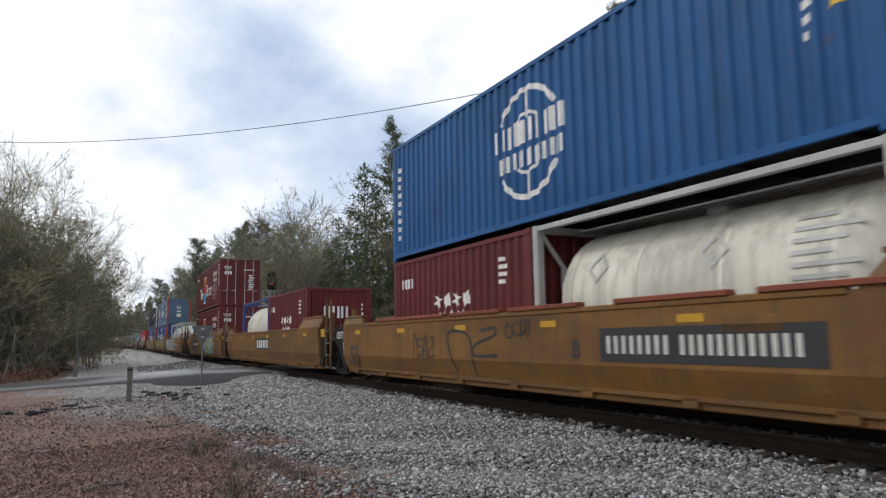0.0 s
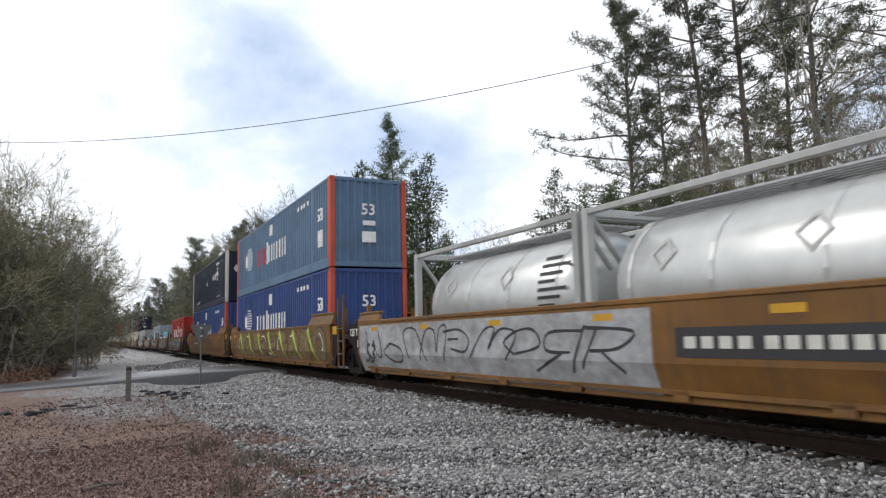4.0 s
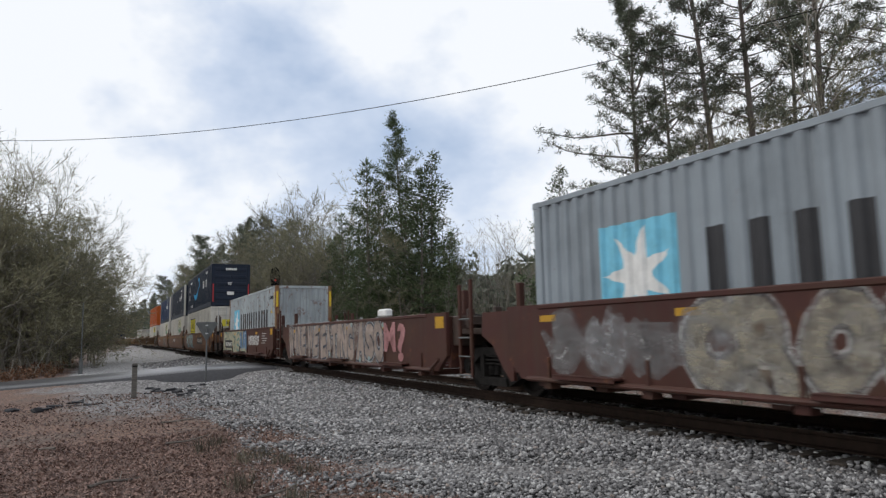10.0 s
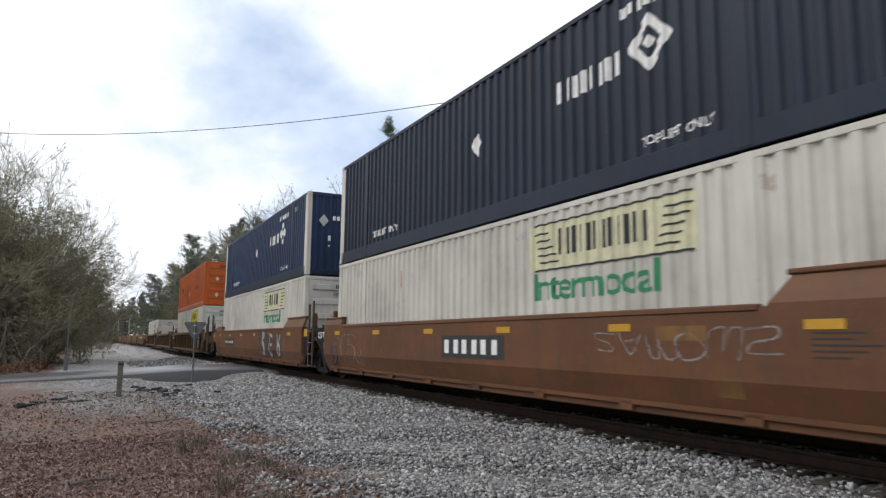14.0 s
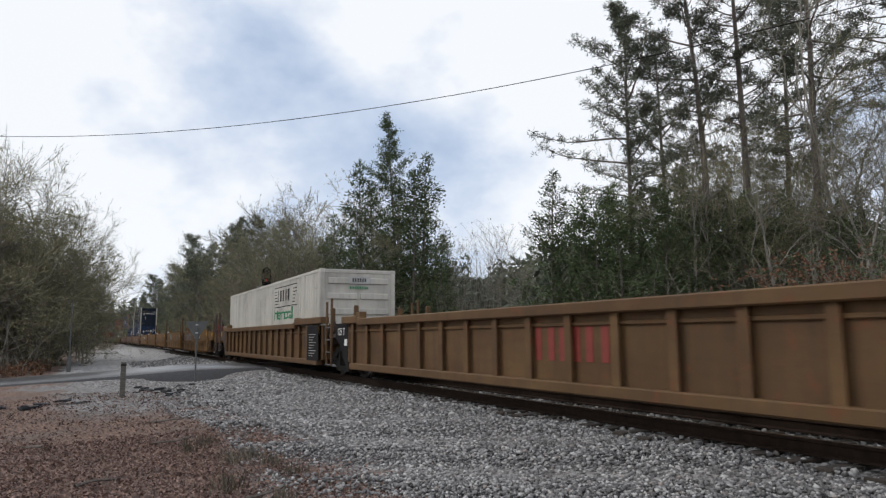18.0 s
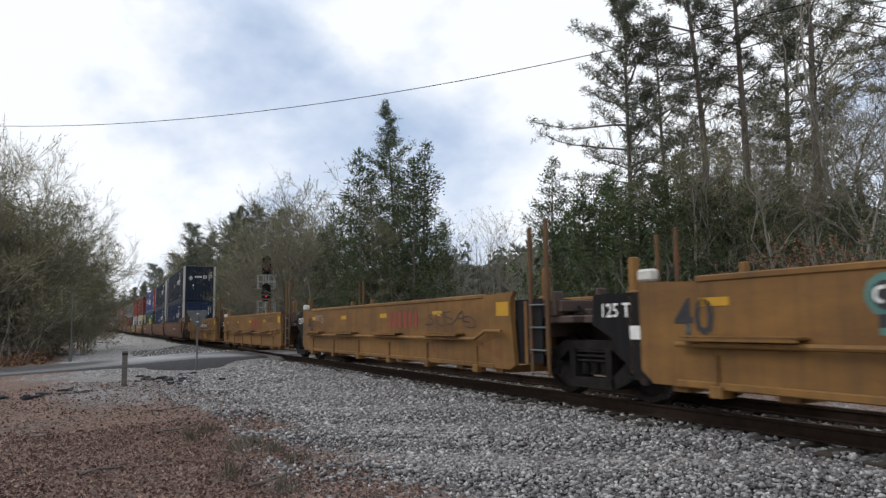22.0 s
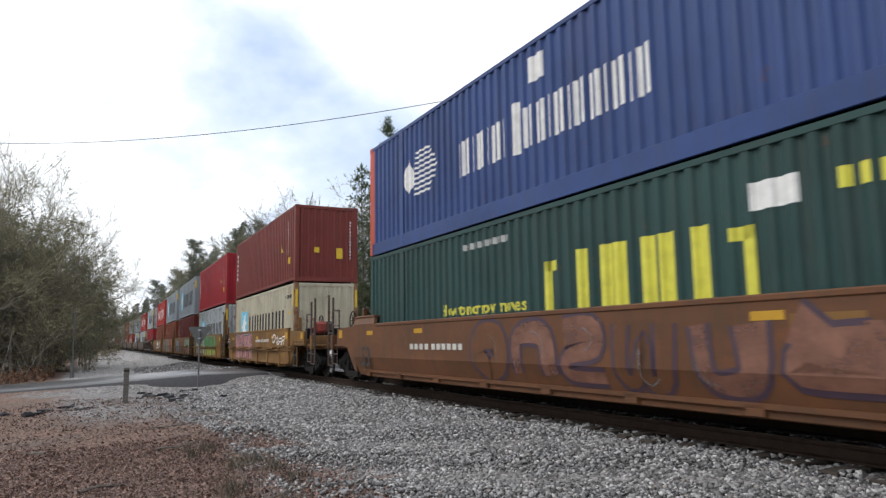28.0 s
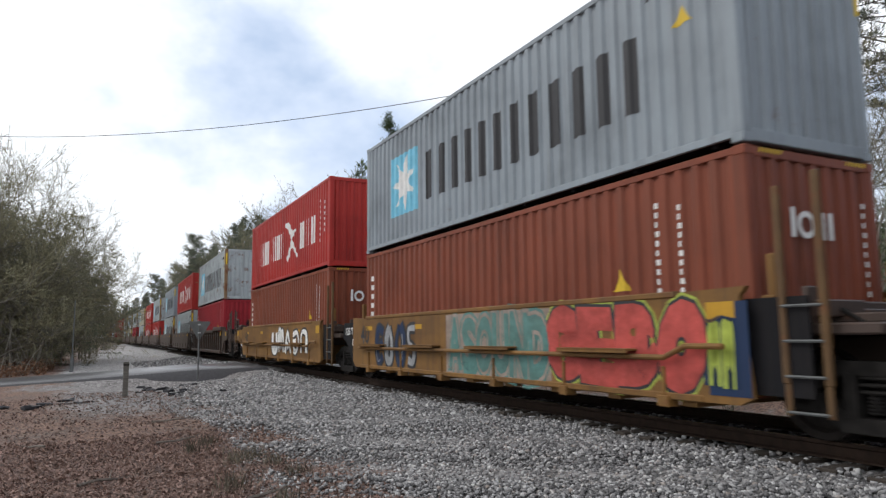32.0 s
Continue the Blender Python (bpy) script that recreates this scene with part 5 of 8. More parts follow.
    # near and far ladders at the leading end
    for sy in (-1, 1):
        top = {"ledge": 2.7, "smooth": 2.3, "ribbed": 2.2, "flat": 2.1}[kind]
        if front == "coupler":
            top = 1.55
        ld = part("ladder", cached(("ladder", hp, top), lambda: boxes([(xe + 0.39, xe + 0.47, -0.03, 0.03, 0.62, top), (xe + 0.40, xe + 0.47, -0.02, 0.02, 0.30, 0.64), (xe + 0.85, xe + 0.93, -0.03, 0.03, 0.62, top + 0.08), (xe + 0.85, xe + 0.92, -0.02, 0.02, 0.30, 0.64)], 0.01)), mat({"tan": "ribtan", "ochre": "ribtan", "rustbrown": "dark_car"}.get(paint_key, paint_key)), car)
        ld.location = (0, sy * 1.40, 0)
        for z in (0.34, 0.70, 1.06, 1.42) if paint_key != "dark_car" else (0.34, 1.06):
            rg = part("rung", cached(("rung",), lambda: rods([((0.44, 0, 0), (0.88, 0, 0), 0.017)], 6)), mat("dullgrey"), ld)
            rg.location = (xe, -0.035 if sy < 0 else 0.035, z)
        if kind == "smooth":
            def tail():
                bm = bmesh.new()
                slab_xz(bm, [(xe - 0.2, 0.34), (xe - 0.2, 1.57), (xe + 0.40, 1.55), (xe + 0.40, 1.0), (xe + 0.24, 0.58), (xe + 0.1, 0.34)], -0.02, 0.02)
                return bm
            dp = part("lead_panel", cached(("lead_tail", hp), tail), bk, car, "dark painted end panel")
            dp.matrix_basis = pose(0, sy * 1.40, 0) @ Matrix.Diagonal((1, -sy, 1, 1))
        # dark end plate over the truck at the trailing end
        def plate():
            bm = bmesh.new()
            slab_xz(bm, [(-xe + 0.02, 0.32), (-xe + 0.02, 1.52), (-hp + 0.16 + more, 1.52), (-hp + 0.12 + more, 1.10), (-hp + 0.5 + more, 0.92), (-hp + 0.86 + more, 0.5), (-xe - 0.08, 0.3)], -0.03, 0.03)
            return bm
        if rear == "joint":
            pl = part("end_plate", cached(("end_plate", hp, more), plate), bk if kind != "flat" else pm, car)
            pl.matrix_basis = pose(0, sy * 1.38, 0) @ Matrix.Diagonal((1, -sy, 1, 1))
    if rear == "joint" and kind != "flat":
        wme = cached(("words125", hp, more), lambda: word_decal("125 T", 0.27, -hp + 0.30 + more, 1.2, 1, 0, 0.0, 0.95))
        w = part("lettering", wme, mat("m_white"), car)
        w.location = (0, -1.415, 0)
        sq = part("data_plate", cached(("sq125", hp), lambda: decal_mesh([rect(-xe - 0.28, -xe - 0.06, 0.9, 1.08)], 1, 0, 0)), mat("m_white"), car)
        sq.location = (0, -1.415, 0)
    # draft gear, coupler, hand brake and rails at the car's ends
    for sx, how in ((1, front), (-1, rear)):
        flip = Matrix.Diagonal((sx, 1, 1, 1))
        if how == "coupler":
            c = part("coupler", cached(("coupler", hp), lambda: boxes([(hp, hp + 1.35, -0.16, 0.16, 0.72, 1.0), (hp + 1.35, hp + 1.8, -0.11, 0.11, 0.76, 0.96), (hp + 1.55, hp + 1.85, -0.2, 0.05, 0.70, 1.02)], 0.03)), mat("truck"), car)
            c.matrix_basis = flip
            d = part("draft_sill", cached(("draft_sill", hp), lambda: boxes([(hp - 0.2, hp + 1.1, -1.25, 1.25, 0.95, 1.13), (hp + 0.95, hp + 1.12, -1.4, 1.4, 0.9, 1.35)], 0.02)), pm, car)
            d.matrix_basis = flip
            for sy in (-1, 1):
                h = part("handrail", cached(("handrail", hp), lambda: rods([((hp + 1.05, 0, 0.45), (hp + 1.05, 0, 2.05), 0.022), ((hp + 0.45, 0, 1.1), (hp + 0.45, 0, 2.05), 0.022), ((hp + 0.45, 0, 2.05), (hp + 1.05, 0, 2.05), 0.022), ((hp + 0.45, 0, 1.6), (hp + 1.05, 0, 1.6), 0.018), ((hp + 0.6, 0, 0.5), (hp + 1.05, 0, 0.5), 0.018), ((hp + 0.6, 0, 0.5), (hp + 0.6, 0, 1.0), 0.018), ((hp + 0.6, 0, 0.78), (hp + 1.05, 0, 0.78), 0.018)], 6)), mat("dark_car"), car)
                h.matrix_basis = pose(0, sy * 1.36, 0) @ flip
            def skirt():
                bm = bmesh.new()
                slab_xz(bm, [(xe - 0.04, 0.34), (xe + 0.12, 0.40), (xe + 0.75, 1.0), (hp + 0.42, 1.02), (hp + 0.42, 1.50), (xe + 0.5, 1.54), (xe - 0.04, 1.56)], -0.03, 0.03)
                return bm
            for sy in (-1, 1):
                # ribbed cars: tan panel painted darker, for oil dirt and the shade low on it
                sk = part("end_side_panel", cached(("end_side_panel", hp, more), skirt), pm if kind != "ribbed" else mat("dark_car"), car)
                sk.matrix_basis = pose(0, sy * (hw - 0.06), 0) @ Matrix.Diagonal((sx, -sy, 1, 1))
                if kind == "ledge":
                    for dz in (0.0, 0.11):
                        pp = part("brake_pipe", cached(("brake_pipe", hp, dz), lambda: rods([((hp + 0.7, -0.08, 1.08 + dz), (xe + 0.95, -0.08, 1.08 + dz), 0.022), ((xe + 0.95, -0.08, 1.08 + dz), (xe + 0.45, -0.08, 0.86 + dz), 0.022), ((xe + 0.45, -0.08, 0.86 + dz), (xe - 1.2, -0.08, 0.84 + dz), 0.022)], 6)), pm, car)
                        pp.matrix_basis = pose(0, sy * (hw - 0.03), 0) @ Matrix.Diagonal((sx, -sy, 1, 1))
                sqr = part("reflector", cached(("end_reflector", hp), lambda: boxes([(hp - 0.05, hp + 0.22, -0.006, 0.006, 1.24, 1.46)], 0.0)), mat("m_reflect"), car, "yellow reflector plate")
                sqr.matrix_basis = pose(0, sy * (hw - 0.022), 0) @ flip
                tl = part("end_ladder", cached(("end_ladder", hp), lambda: rods([((hp + 1.0, 0, 0.42), (hp + 1.0, 0, 2.45), 0.032), ((hp + 1.42, 0, 0.42), (hp + 1.42, 0, 2.55), 0.032)] + [((hp + 1.0, 0, z), (hp + 1.42, 0, z), 0.018) for z in (0.44, 0.76, 1.1, 1.4, 1.7)], 6)), mat("dark_car"), car)
                tl.matrix_basis = pose(0, sy * 1.36, 0) @ flip
                st = part("end_step", cached(("end_step", hp), lambda: boxes([(hp + 0.4, hp + 1.45, -0.14, 0.2, 1.0, 1.06)], 0.01)), pm, car)
                st.matrix_basis = pose(0, sy * 1.2, 0) @ flip
            rv = part("air_reservoir", cached(("air_reservoir", hp), lambda: rods([((xe + 0.6, -0.55, 1.68), (hp + 0.35, -0.55, 1.68), 0.16)], 24)), mat("dark_car"), car)
            rv.matrix_basis = flip
            bc = part("brake_cylinder", cached(("brake_cylinder", hp), lambda: rods([((hp + 0.4, 0.2, 1.3), (hp + 0.4, 0.8, 1.3), 0.14)], 18)), mat("dark_car"), car)
            bc.matrix_basis = flip
            rk = part("equipment_rack", cached(("equipment_rack", hp), lambda: boxes([(hp - 0.7, hp - 0.6, -1.1, 1.1, 1.24, 1.62), (hp - 0.5, hp + 0.6, -0.75, -0.68, 1.13, 1.5), (hp - 0.3, hp + 0.15, 0.55, 1.05, 1.13, 1.7), (hp + 0.2, hp + 0.5, -1.2, -0.8, 1.13, 1.45), (hp + 0.6, hp + 0.95, -0.3, 0.25, 1.13, 1.4)], 0.02)), bk, car)
            rk.matrix_basis = flip
            bw = part("brake_wheel", cached(("brake_wheel", hp), lambda: rods([((hp + 0.55 + 0.27 * math.cos(a), -0.9, 1.75 + 0.27 * math.sin(a)), (hp + 0.55 + 0.27 * math.cos(a + math.pi / 6), -0.9, 1.75 + 0.27 * math.sin(a + math.pi / 6)), 0.018) for a in np.arange(0, 2 * math.pi, math.pi / 6)] + [((hp + 0.55 - 0.27 * math.cos(a), -0.9, 1.75 - 0.27 * math.sin(a)), (hp + 0.55 + 0.27 * math.cos(a), -0.9, 1.75 + 0.27 * math.sin(a)), 0.012) for a in (0, math.pi / 3, 2 * math.pi / 3)], 5)), bk, car)
            bw.matrix_basis = flip
            truck(car, sx * hp)
        elif sx < 0:
            truck(car, -hp)
    # reflectors
    zr = 1.30
    for x in np.arange(-xe + 1.2, xe - 0.6, 2.9):
        r = part("reflector", cached(("reflector",), lambda: decal_mesh([rect(-0.21, 0.21, 0, 0.10)], 1, 0, 0)), mat("m_reflect"), car)
        r.location = (x, -hw - 0.046 + (0.19 if kind == "ribbed" else 0) - (0.0), zr)
    r = part("yellow_panel", cached(("yellow_panel",), lambda: decal_mesh([rect(-0.2, 0.2, 0, 0.24)], 1, 0, 0)), mat("m_reflect"), car)
    r.location = (xe - 0.3 if kind != "smooth" else xe + 0.10, -hw - 0.046 if kind in ("flat", "ledge") else -hw - 0.02 if kind == "ribbed" else -1.425, 1.26)
    return car


def car_decal(polys, bent, out):
    bm = bmesh.new()
    for p in polys:
        bm.faces.new([bm.verts.new((x, 0, z)) for x, z in p])
    if bent:
        bmesh.ops.bisect_plane(bm, geom=bm.verts[:] + bm.edges[:] + bm.faces[:], plane_co=(0, 0, BEND), plane_no=(0, 0, 1))
    for v in bm.verts:
        v.co.y = (max(0.0, BEND - v.co.z) * TUCK if bent else 0.0) - out
    bm.normal_update()
    for f in bm.faces:
        if f.normal.y > 0:
            f.normal_flip()
    return mesh_of("marking", bm)


def car_mark(car, key, polys, material, name="marking", out=0.005, label=""):
    bent = bool(car.get("bent"))
    me = cached(("car_mark", key, bent), lambda: car_decal(polys() if callable(polys) else polys, bent, out))
    m = part(name, me, mat(material), car, label)
    m.location = (0, -1.50, 0)
    return m


def car_words(car, words, size, x, z, material, y=-1.506):
    me = cached(("car_words", words, size, x, z), lambda: word_decal(words, size, x, z, 1, 0, 0))
    m = part("lettering", me, mat(material), car)
    m.location = (0, y, 0)
    return m


def number_plate(car, x, w=3.9, z=0.78, h=0.52, plate=True, proud=0.0):
    """The road number as plain bars, on a dark panel."""
    if plate:
        car_mark(car, ("np", x, w, z), lambda: [rect(x, x + w, z, z + h)], "m_black", "number_panel", 0.005 + proud)
    car_mark(car, ("nb", x, w, z), lambda: bars(x + 0.15, z + 0.11, w * 0.36, h - 0.22, 4, 0.66) + bars(x + w * 0.44, z + 0.11, w * 0.5, h - 0.22, 6, 0.68), "m_stencil", "number_stencil", 0.010 + proud)

# ---- the train, unit by unit: middles in metres behind the camera's nearest point at 0 s ----
FLOOR = 0.43


def load(th, u, z=FLOOR):
    MOVERS.append((th, u, z, 6.0))
    return th


def stack(u, low, high=None, low_h=HC):
    load(low, u)
    if high:
        load(high, u, FLOOR + low_h + 0.03)


def unit(u, kind, hp, paint_key, front="joint", rear="joint", label=""):
    car = well_car(kind, hp, paint_key, front, rear, label)
    MOVERS.append((car, u, 0.0, hp))
    return car


SM53 = "ochre steel well car with smooth sides, stencils and graffiti"
BR53 = "rust-brown steel well car with smooth sides"
TAN40 = "tan steel well car with a side ledge and step plates"
MAR40 = "maroon steel well car covered in faded graffiti"
RIB53 = "tan well car with ribbed sides"
DARK = "dark grimy well car under stacked containers"

# three-unit car ahead
u_a = unit(10.1, "smooth", 9.9, "ochre", "joint", "joint", SM53)
load(tank("tank_white", "frame_grey", "white tank container in a grey frame, streaked with grime"), 6.65)
load(box_star20(), 12.75)
load(box_blue(), 9.7, FLOOR + STD + 0.03)
u_b = unit(29.9, "smooth", 9.9, "ochre", "joint", "joint", SM53)
load(box_star20(), 26.75)
load(tank("tank_white", "royal", "white tank container in a blue frame"), 32.85)
u_c = unit(49.6, "smooth", 9.8, "ochre", "joint", "coupler", SM53)
load(box_factor(), 49.9)
load(box_factor(), 50.1, FLOOR + HC + 0.03)
u_d = unit(74.1, "smooth", 10.3, "ochre", "coupler", "joint", SM53)
load(tank("tank", "frame_grey", "bare steel tank container in a grey frame"), 71.0)
load(tank("tank", "frame_grey", "bare steel tank container in a grey frame"), 77.15)
u_e = unit(94.2, "smooth", 9.8, "ochre", "joint", "joint", SM53)
stack(94.3, box_pacer("royal"), box_pacer("paleblue", tint="m_red"))
u_f = unit(114.0, "smooth", 10.1, "ochre", "joint", "coupler", SM53)
stack(114.2, box_pacer("royal"), box_umax("navy"))
# maroon five-unit car
u_g = unit(136.4, "flat", 7.95, "maroon_car", "coupler", "joint", MAR40)
load(box_red(), 136.3)
u_h = unit(152.2, "flat", 7.8, "maroon_car", "joint", "joint", MAR40)
u_i = unit(167.8, "flat", 7.8, "maroon_car", "joint", "joint", MAR40)
load(box_maersk("grey", "doors"), 167.85)
u_j = unit(183.45, "flat", 7.85, "maroon_car", "joint", "joint", MAR40)
u_k = unit(199.2, "flat", 7.85, "maroon_car", "joint", "coupler", MAR40)
load(box_maersk("palegrey", "wall", label="rust-streaked pale grey shipping container with a faded star panel"), 199.45)
# rust-brown three-unit car
u_l = unit(221.2, "smooth", 10.0, "rustbrown", "coupler", "joint", BR53)
stack(221.4, box_jb(True, "doors"), box_smile())
u_m = unit(241.2, "smooth", 10.0, "rustbrown", "joint", "joint", BR53)
stack(241.3, box_jb(), box_umax("navy"))
u_n = unit(261.1, "smooth", 9.9, "rustbrown", "joint", "coupler", BR53)
stack(261.0, box_jb(), box_umax("navyblue"))
# ribbed three-unit car
u_o = unit(285.5, "ribbed", 10.1, "ribtan", "coupler", "joint", RIB53)
stack(285.6, box_jb(panel="yellow"), box_orange())
u_p = unit(305.6, "ribbed", 10.0, "ribtan", "joint", "joint", RIB53)
u_q = unit(325.4, "ribbed", 9.8, "ribtan", "joint", "coupler", RIB53)
load(box_jb(panel="white"), 325.5)
# empty tan five-unit car
u_r = unit(347.0, "ledge", 8.0, "tan", "coupler", "joint", TAN40)
u_s = unit(362.9, "ledge", 7.85, "tan", "joint", "joint", TAN40)
u_t = unit(378.6, "ledge", 7.85, "tan", "joint", "joint", TAN40)
u_u = unit(394.3, "ledge", 7.85, "tan", "joint", "joint", TAN40)
u_v = unit(410.0, "ledge", 7.85, "tan", "joint", "coupler", TAN40)
# rust-brown three-unit car
u_w = unit(431.5, "smooth", 9.95, "rustbrown", "coupler", "joint", BR53)
stack(431.9, box_umax("navyblue"), box_umax("navy"))
u_x = unit(451.2, "smooth", 9.8, "rustbrown", "joint", "joint", BR53)
stack(451.4, box_umax("navyblue"), box_umax("navy"))
u_y = unit(470.8, "smooth", 9.8, "rustbrown", "joint", "coupler", BR53)
stack(470.6, box_csx(), box_pacer("royal", "redpost"))
# tan five-unit car, stacked
u_z = unit(492.6, "ledge", 7.7, "tan", "coupler", "joint", TAN40)
stack(492.75, box_maersk("cream", "wall", label="cream shipping container with a star panel and rust streaks"), box_plain("darkred", "oxide red shipping container with white codes"))
u_aa = unit(508.0, "ledge", 7.75, "tan", "joint", "joint", TAN40)
stack(508.1, box_maersk("palegrey", "wall", label="pale grey shipping container with a star panel and rust"), box_plain("crimson", "crimson shipping container with yellow stickers"))
u_ab = unit(523.4, "ledge", 7.75, "tan", "joint", "joint", TAN40)
stack(523.3, box_plain("maroon", "maroon shipping container with white codes"), box_maersk("grey", "wall"))
u_ac = unit(538.7, "ledge", 7.75, "tan", "joint", "joint", TAN40)
stack(538.6, box_plain("brown", "red-brown shipping container with yellow stickers"), box_maersk("grey", "wall"))
u_ad = unit(554.2, "ledge", 7.75, "tan", "joint", "coupler", TAN40)
stack(554.1, box_plain("brown", "red-brown shipping container with white codes"), box_red())
# dark cars at the far end
far_cars = (("crimson", "palegrey"), ("palegrey", "red"), ("palegrey", "grey"), ("red", "palegrey"), ("red", "red"), ("palegrey", "cream"),
            ("crimson", "palegrey"), ("cream", "palegrey"), ("palegrey", "palegrey"), ("brown", "red"), ("crimson", "crimson"), ("palegrey", "grey"), ("brown", "maroon"), ("grey", "red"))


def far_box(key):
    if key in ("palegrey", "grey", "cream"):
        return box_maersk(key, "wall")
    if key == "red":
        return box_red()
    return box_plain(key, key + " shipping container with white codes")


u_far = 574.2
for i, (low, high) in enumerate(far_cars):
    unit(u_far, "ribbed" if i == 0 else "flat", 7.9 if i % 3 else 8.3, "dark_car", "coupler" if i % 3 == 0 else "joint", "coupler" if i % 3 == 2 else "joint", DARK)
    stack(u_far, far_box(low), far_box(high))
    u_far += 20.3 if i % 3 == 2 else 16.2


# ---- paint on the cars: numbers, stencils and graffiti ----
def blob(r, cx, cz, w, h, k=1.0, n=18):
    """A soft letter-like shape."""
    ph = [r.uniform(0, 6.28) for _ in range(3)]
    pts = []
    for i in range(n):
        a = 2 * math.pi * i / n
        c, s_ = math.cos(a), math.sin(a)
        q = 1 + 0.10 * math.sin(2 * a + ph[0]) + 0.12 * math.sin(3 * a + ph[1]) + 0.07 * math.sin(5 * a + ph[2])
        ex = 0.62
        pts.append((cx + w / 2 * k * q * math.copysign(abs(c) ** ex, c), cz + h / 2 * k * q * math.copysign(abs(s_) ** ex, s_)))
    return pts


def clamp_poly(p, z0, z1):
    return [(x, min(max(z, z0), z1)) for x, z in p]


def fan(p):
    cx, cz = sum(x for x, _ in p) / len(p), sum(z for _, z in p) / len(p)
    return [[(cx, cz), p[i], p[(i + 1) % len(p)]] for i in range(len(p))]


def bow(pts, k=4):
    """Rounds a run of points (Catmull-Rom)."""
    out = []
    for i in range(len(pts) - 1):
        p0, p1, p2, p3 = pts[max(0, i - 1)], pts[i], pts[i + 1], pts[min(len(pts) - 1, i + 2)]
        for j in range(k):
            t = j / k
            out.append(tuple(0.5 * (2 * p1[c] + (p2[c] - p0[c]) * t + (2 * p0[c] - 5 * p1[c] + 4 * p2[c] - p3[c]) * t * t + (3 * p1[c] - p0[c] - 3 * p2[c] + p3[c]) * t ** 3) for c in (0, 1)))
    return out + [pts[-1]]


# strokes of sprayed shapes, in a unit box: loops, arches, hooks and stems
STROKES = (
    [[(0.5, 0.0), (0.05, 0.35), (0.2, 0.95), (0.75, 0.95), (0.95, 0.45), (0.5, 0.0)]],
    [[(0.08, 0.0), (0.12, 0.9), (0.42, 0.95), (0.5, 0.3), (0.6, 0.95), (0.92, 0.85), (0.95, 0.0)]],
    [[(0.92, 0.85), (0.4, 1.0), (0.05, 0.55), (0.3, 0.05), (0.95, 0.15)], [(0.45, 0.5), (0.95, 0.48)]],
    [[(0.1, 0.0), (0.15, 1.0)], [(0.1, 0.95), (0.85, 0.85), (0.75, 0.5), (0.2, 0.45)], [(0.45, 0.45), (0.95, 0.0)]],
    [[(0.9, 0.9), (0.25, 0.95), (0.2, 0.6), (0.8, 0.42), (0.8, 0.08), (0.05, 0.05)]],
    [[(0.05, 0.0), (0.45, 1.0), (0.95, 0.0)], [(0.3, 0.35), (0.75, 0.35)]],
    [[(0.1, 1.0), (0.15, 0.15), (0.55, 0.0), (0.9, 0.2), (0.92, 1.0)]],
)


def graffiti(car, seed, x0, x1, z0, z1, n, fills, line="m_black", shine="m_white", hollow=False, back=None, fat=0.30):
    """A row of fat sprayed shapes: dark edge, fill, short light strokes."""
    r = random.Random(seed)
    step = (x1 - x0) / n
    if back:
        car_mark(car, ("gb", seed), [rect(x0 - 0.1, x1 + 0.1, z0, z1)], back, "graffiti_ground", 0.004)
    for i in range(n):
        w, h = step * r.uniform(0.98, 1.12), (z1 - z0) * r.uniform(0.88, 1.0)
        ox, oz, lean = x0 + step * i - 0.02 * step, z0 + r.uniform(0, (z1 - z0) - h), r.uniform(-0.15, 0.2)
        wd = min(w, h) * fat * r.uniform(0.85, 1.15)
        fx, fz = r.random() < 0.5, r.random() < 0.5
        for j, st in enumerate(r.choice(STROKES)):
            st = [(1 - px if fx else px, 1 - pz if fz else pz) for px, pz in st]
            pts = bow([(ox + wd * 0.5 + (w - wd) * (px + lean * (pz - 0.5) * 0.4) + r.gauss(0, 0.02 * w), oz + wd * 0.5 + (h - wd) * pz) for px, pz in st])
            m = len(pts)
            widths = [wd * (0.8 + 0.35 * math.sin(3.0 * k / m + i)) for k in range(m)]
            if hollow:
                car_mark(car, ("gh", seed, i, j), ribbon(pts, [0.035 + 0.02 * math.sin(k) for k in range(m)]), line, "graffiti_line", 0.006 + 0.0007 * j)
                continue
            clamp = lambda polys: [clamp_poly(q, z0 - 0.04, z1 + 0.05) for q in polys]
            car_mark(car, ("ge", seed, i, j), clamp(ribbon(pts, [v + 0.14 for v in widths])), line, "graffiti_edge", 0.006 + 0.0005 * j + 0.0003 * (i % 2))
            car_mark(car, ("gf", seed, i, j), clamp(ribbon(pts, widths)), fills[i % len(fills)], "graffiti_fill", 0.0095 + 0.0006 * j + 0.0003 * (i % 2))
            if shine and j == 0:
                cut = pts[m // 6:m // 2]
                if len(cut) > 2:
                    car_mark(car, ("gl", seed, i), ribbon([(x - wd * 0.28, z) for x, z in cut], [0.035] * len(cut)), shine, "graffiti_shine", 0.0125)


def fat_letter(ch, fat):
    """One heavy letter, in x and z, filled; its edge pushed out by fat."""
    cu = bpy.data.curves.new("letter", 'FONT')
    cu.body, cu.size, cu.resolution_u, cu.offset = ch, 1.0, 3, fat
    ob = bpy.data.objects.new("letter", cu)
    me = bpy.data.meshes.new_from_object(ob)
    bpy.data.objects.remove(ob)
    bm = bmesh.new()
    bm.from_mesh(me)
    bpy.data.meshes.remove(me)
    return bm


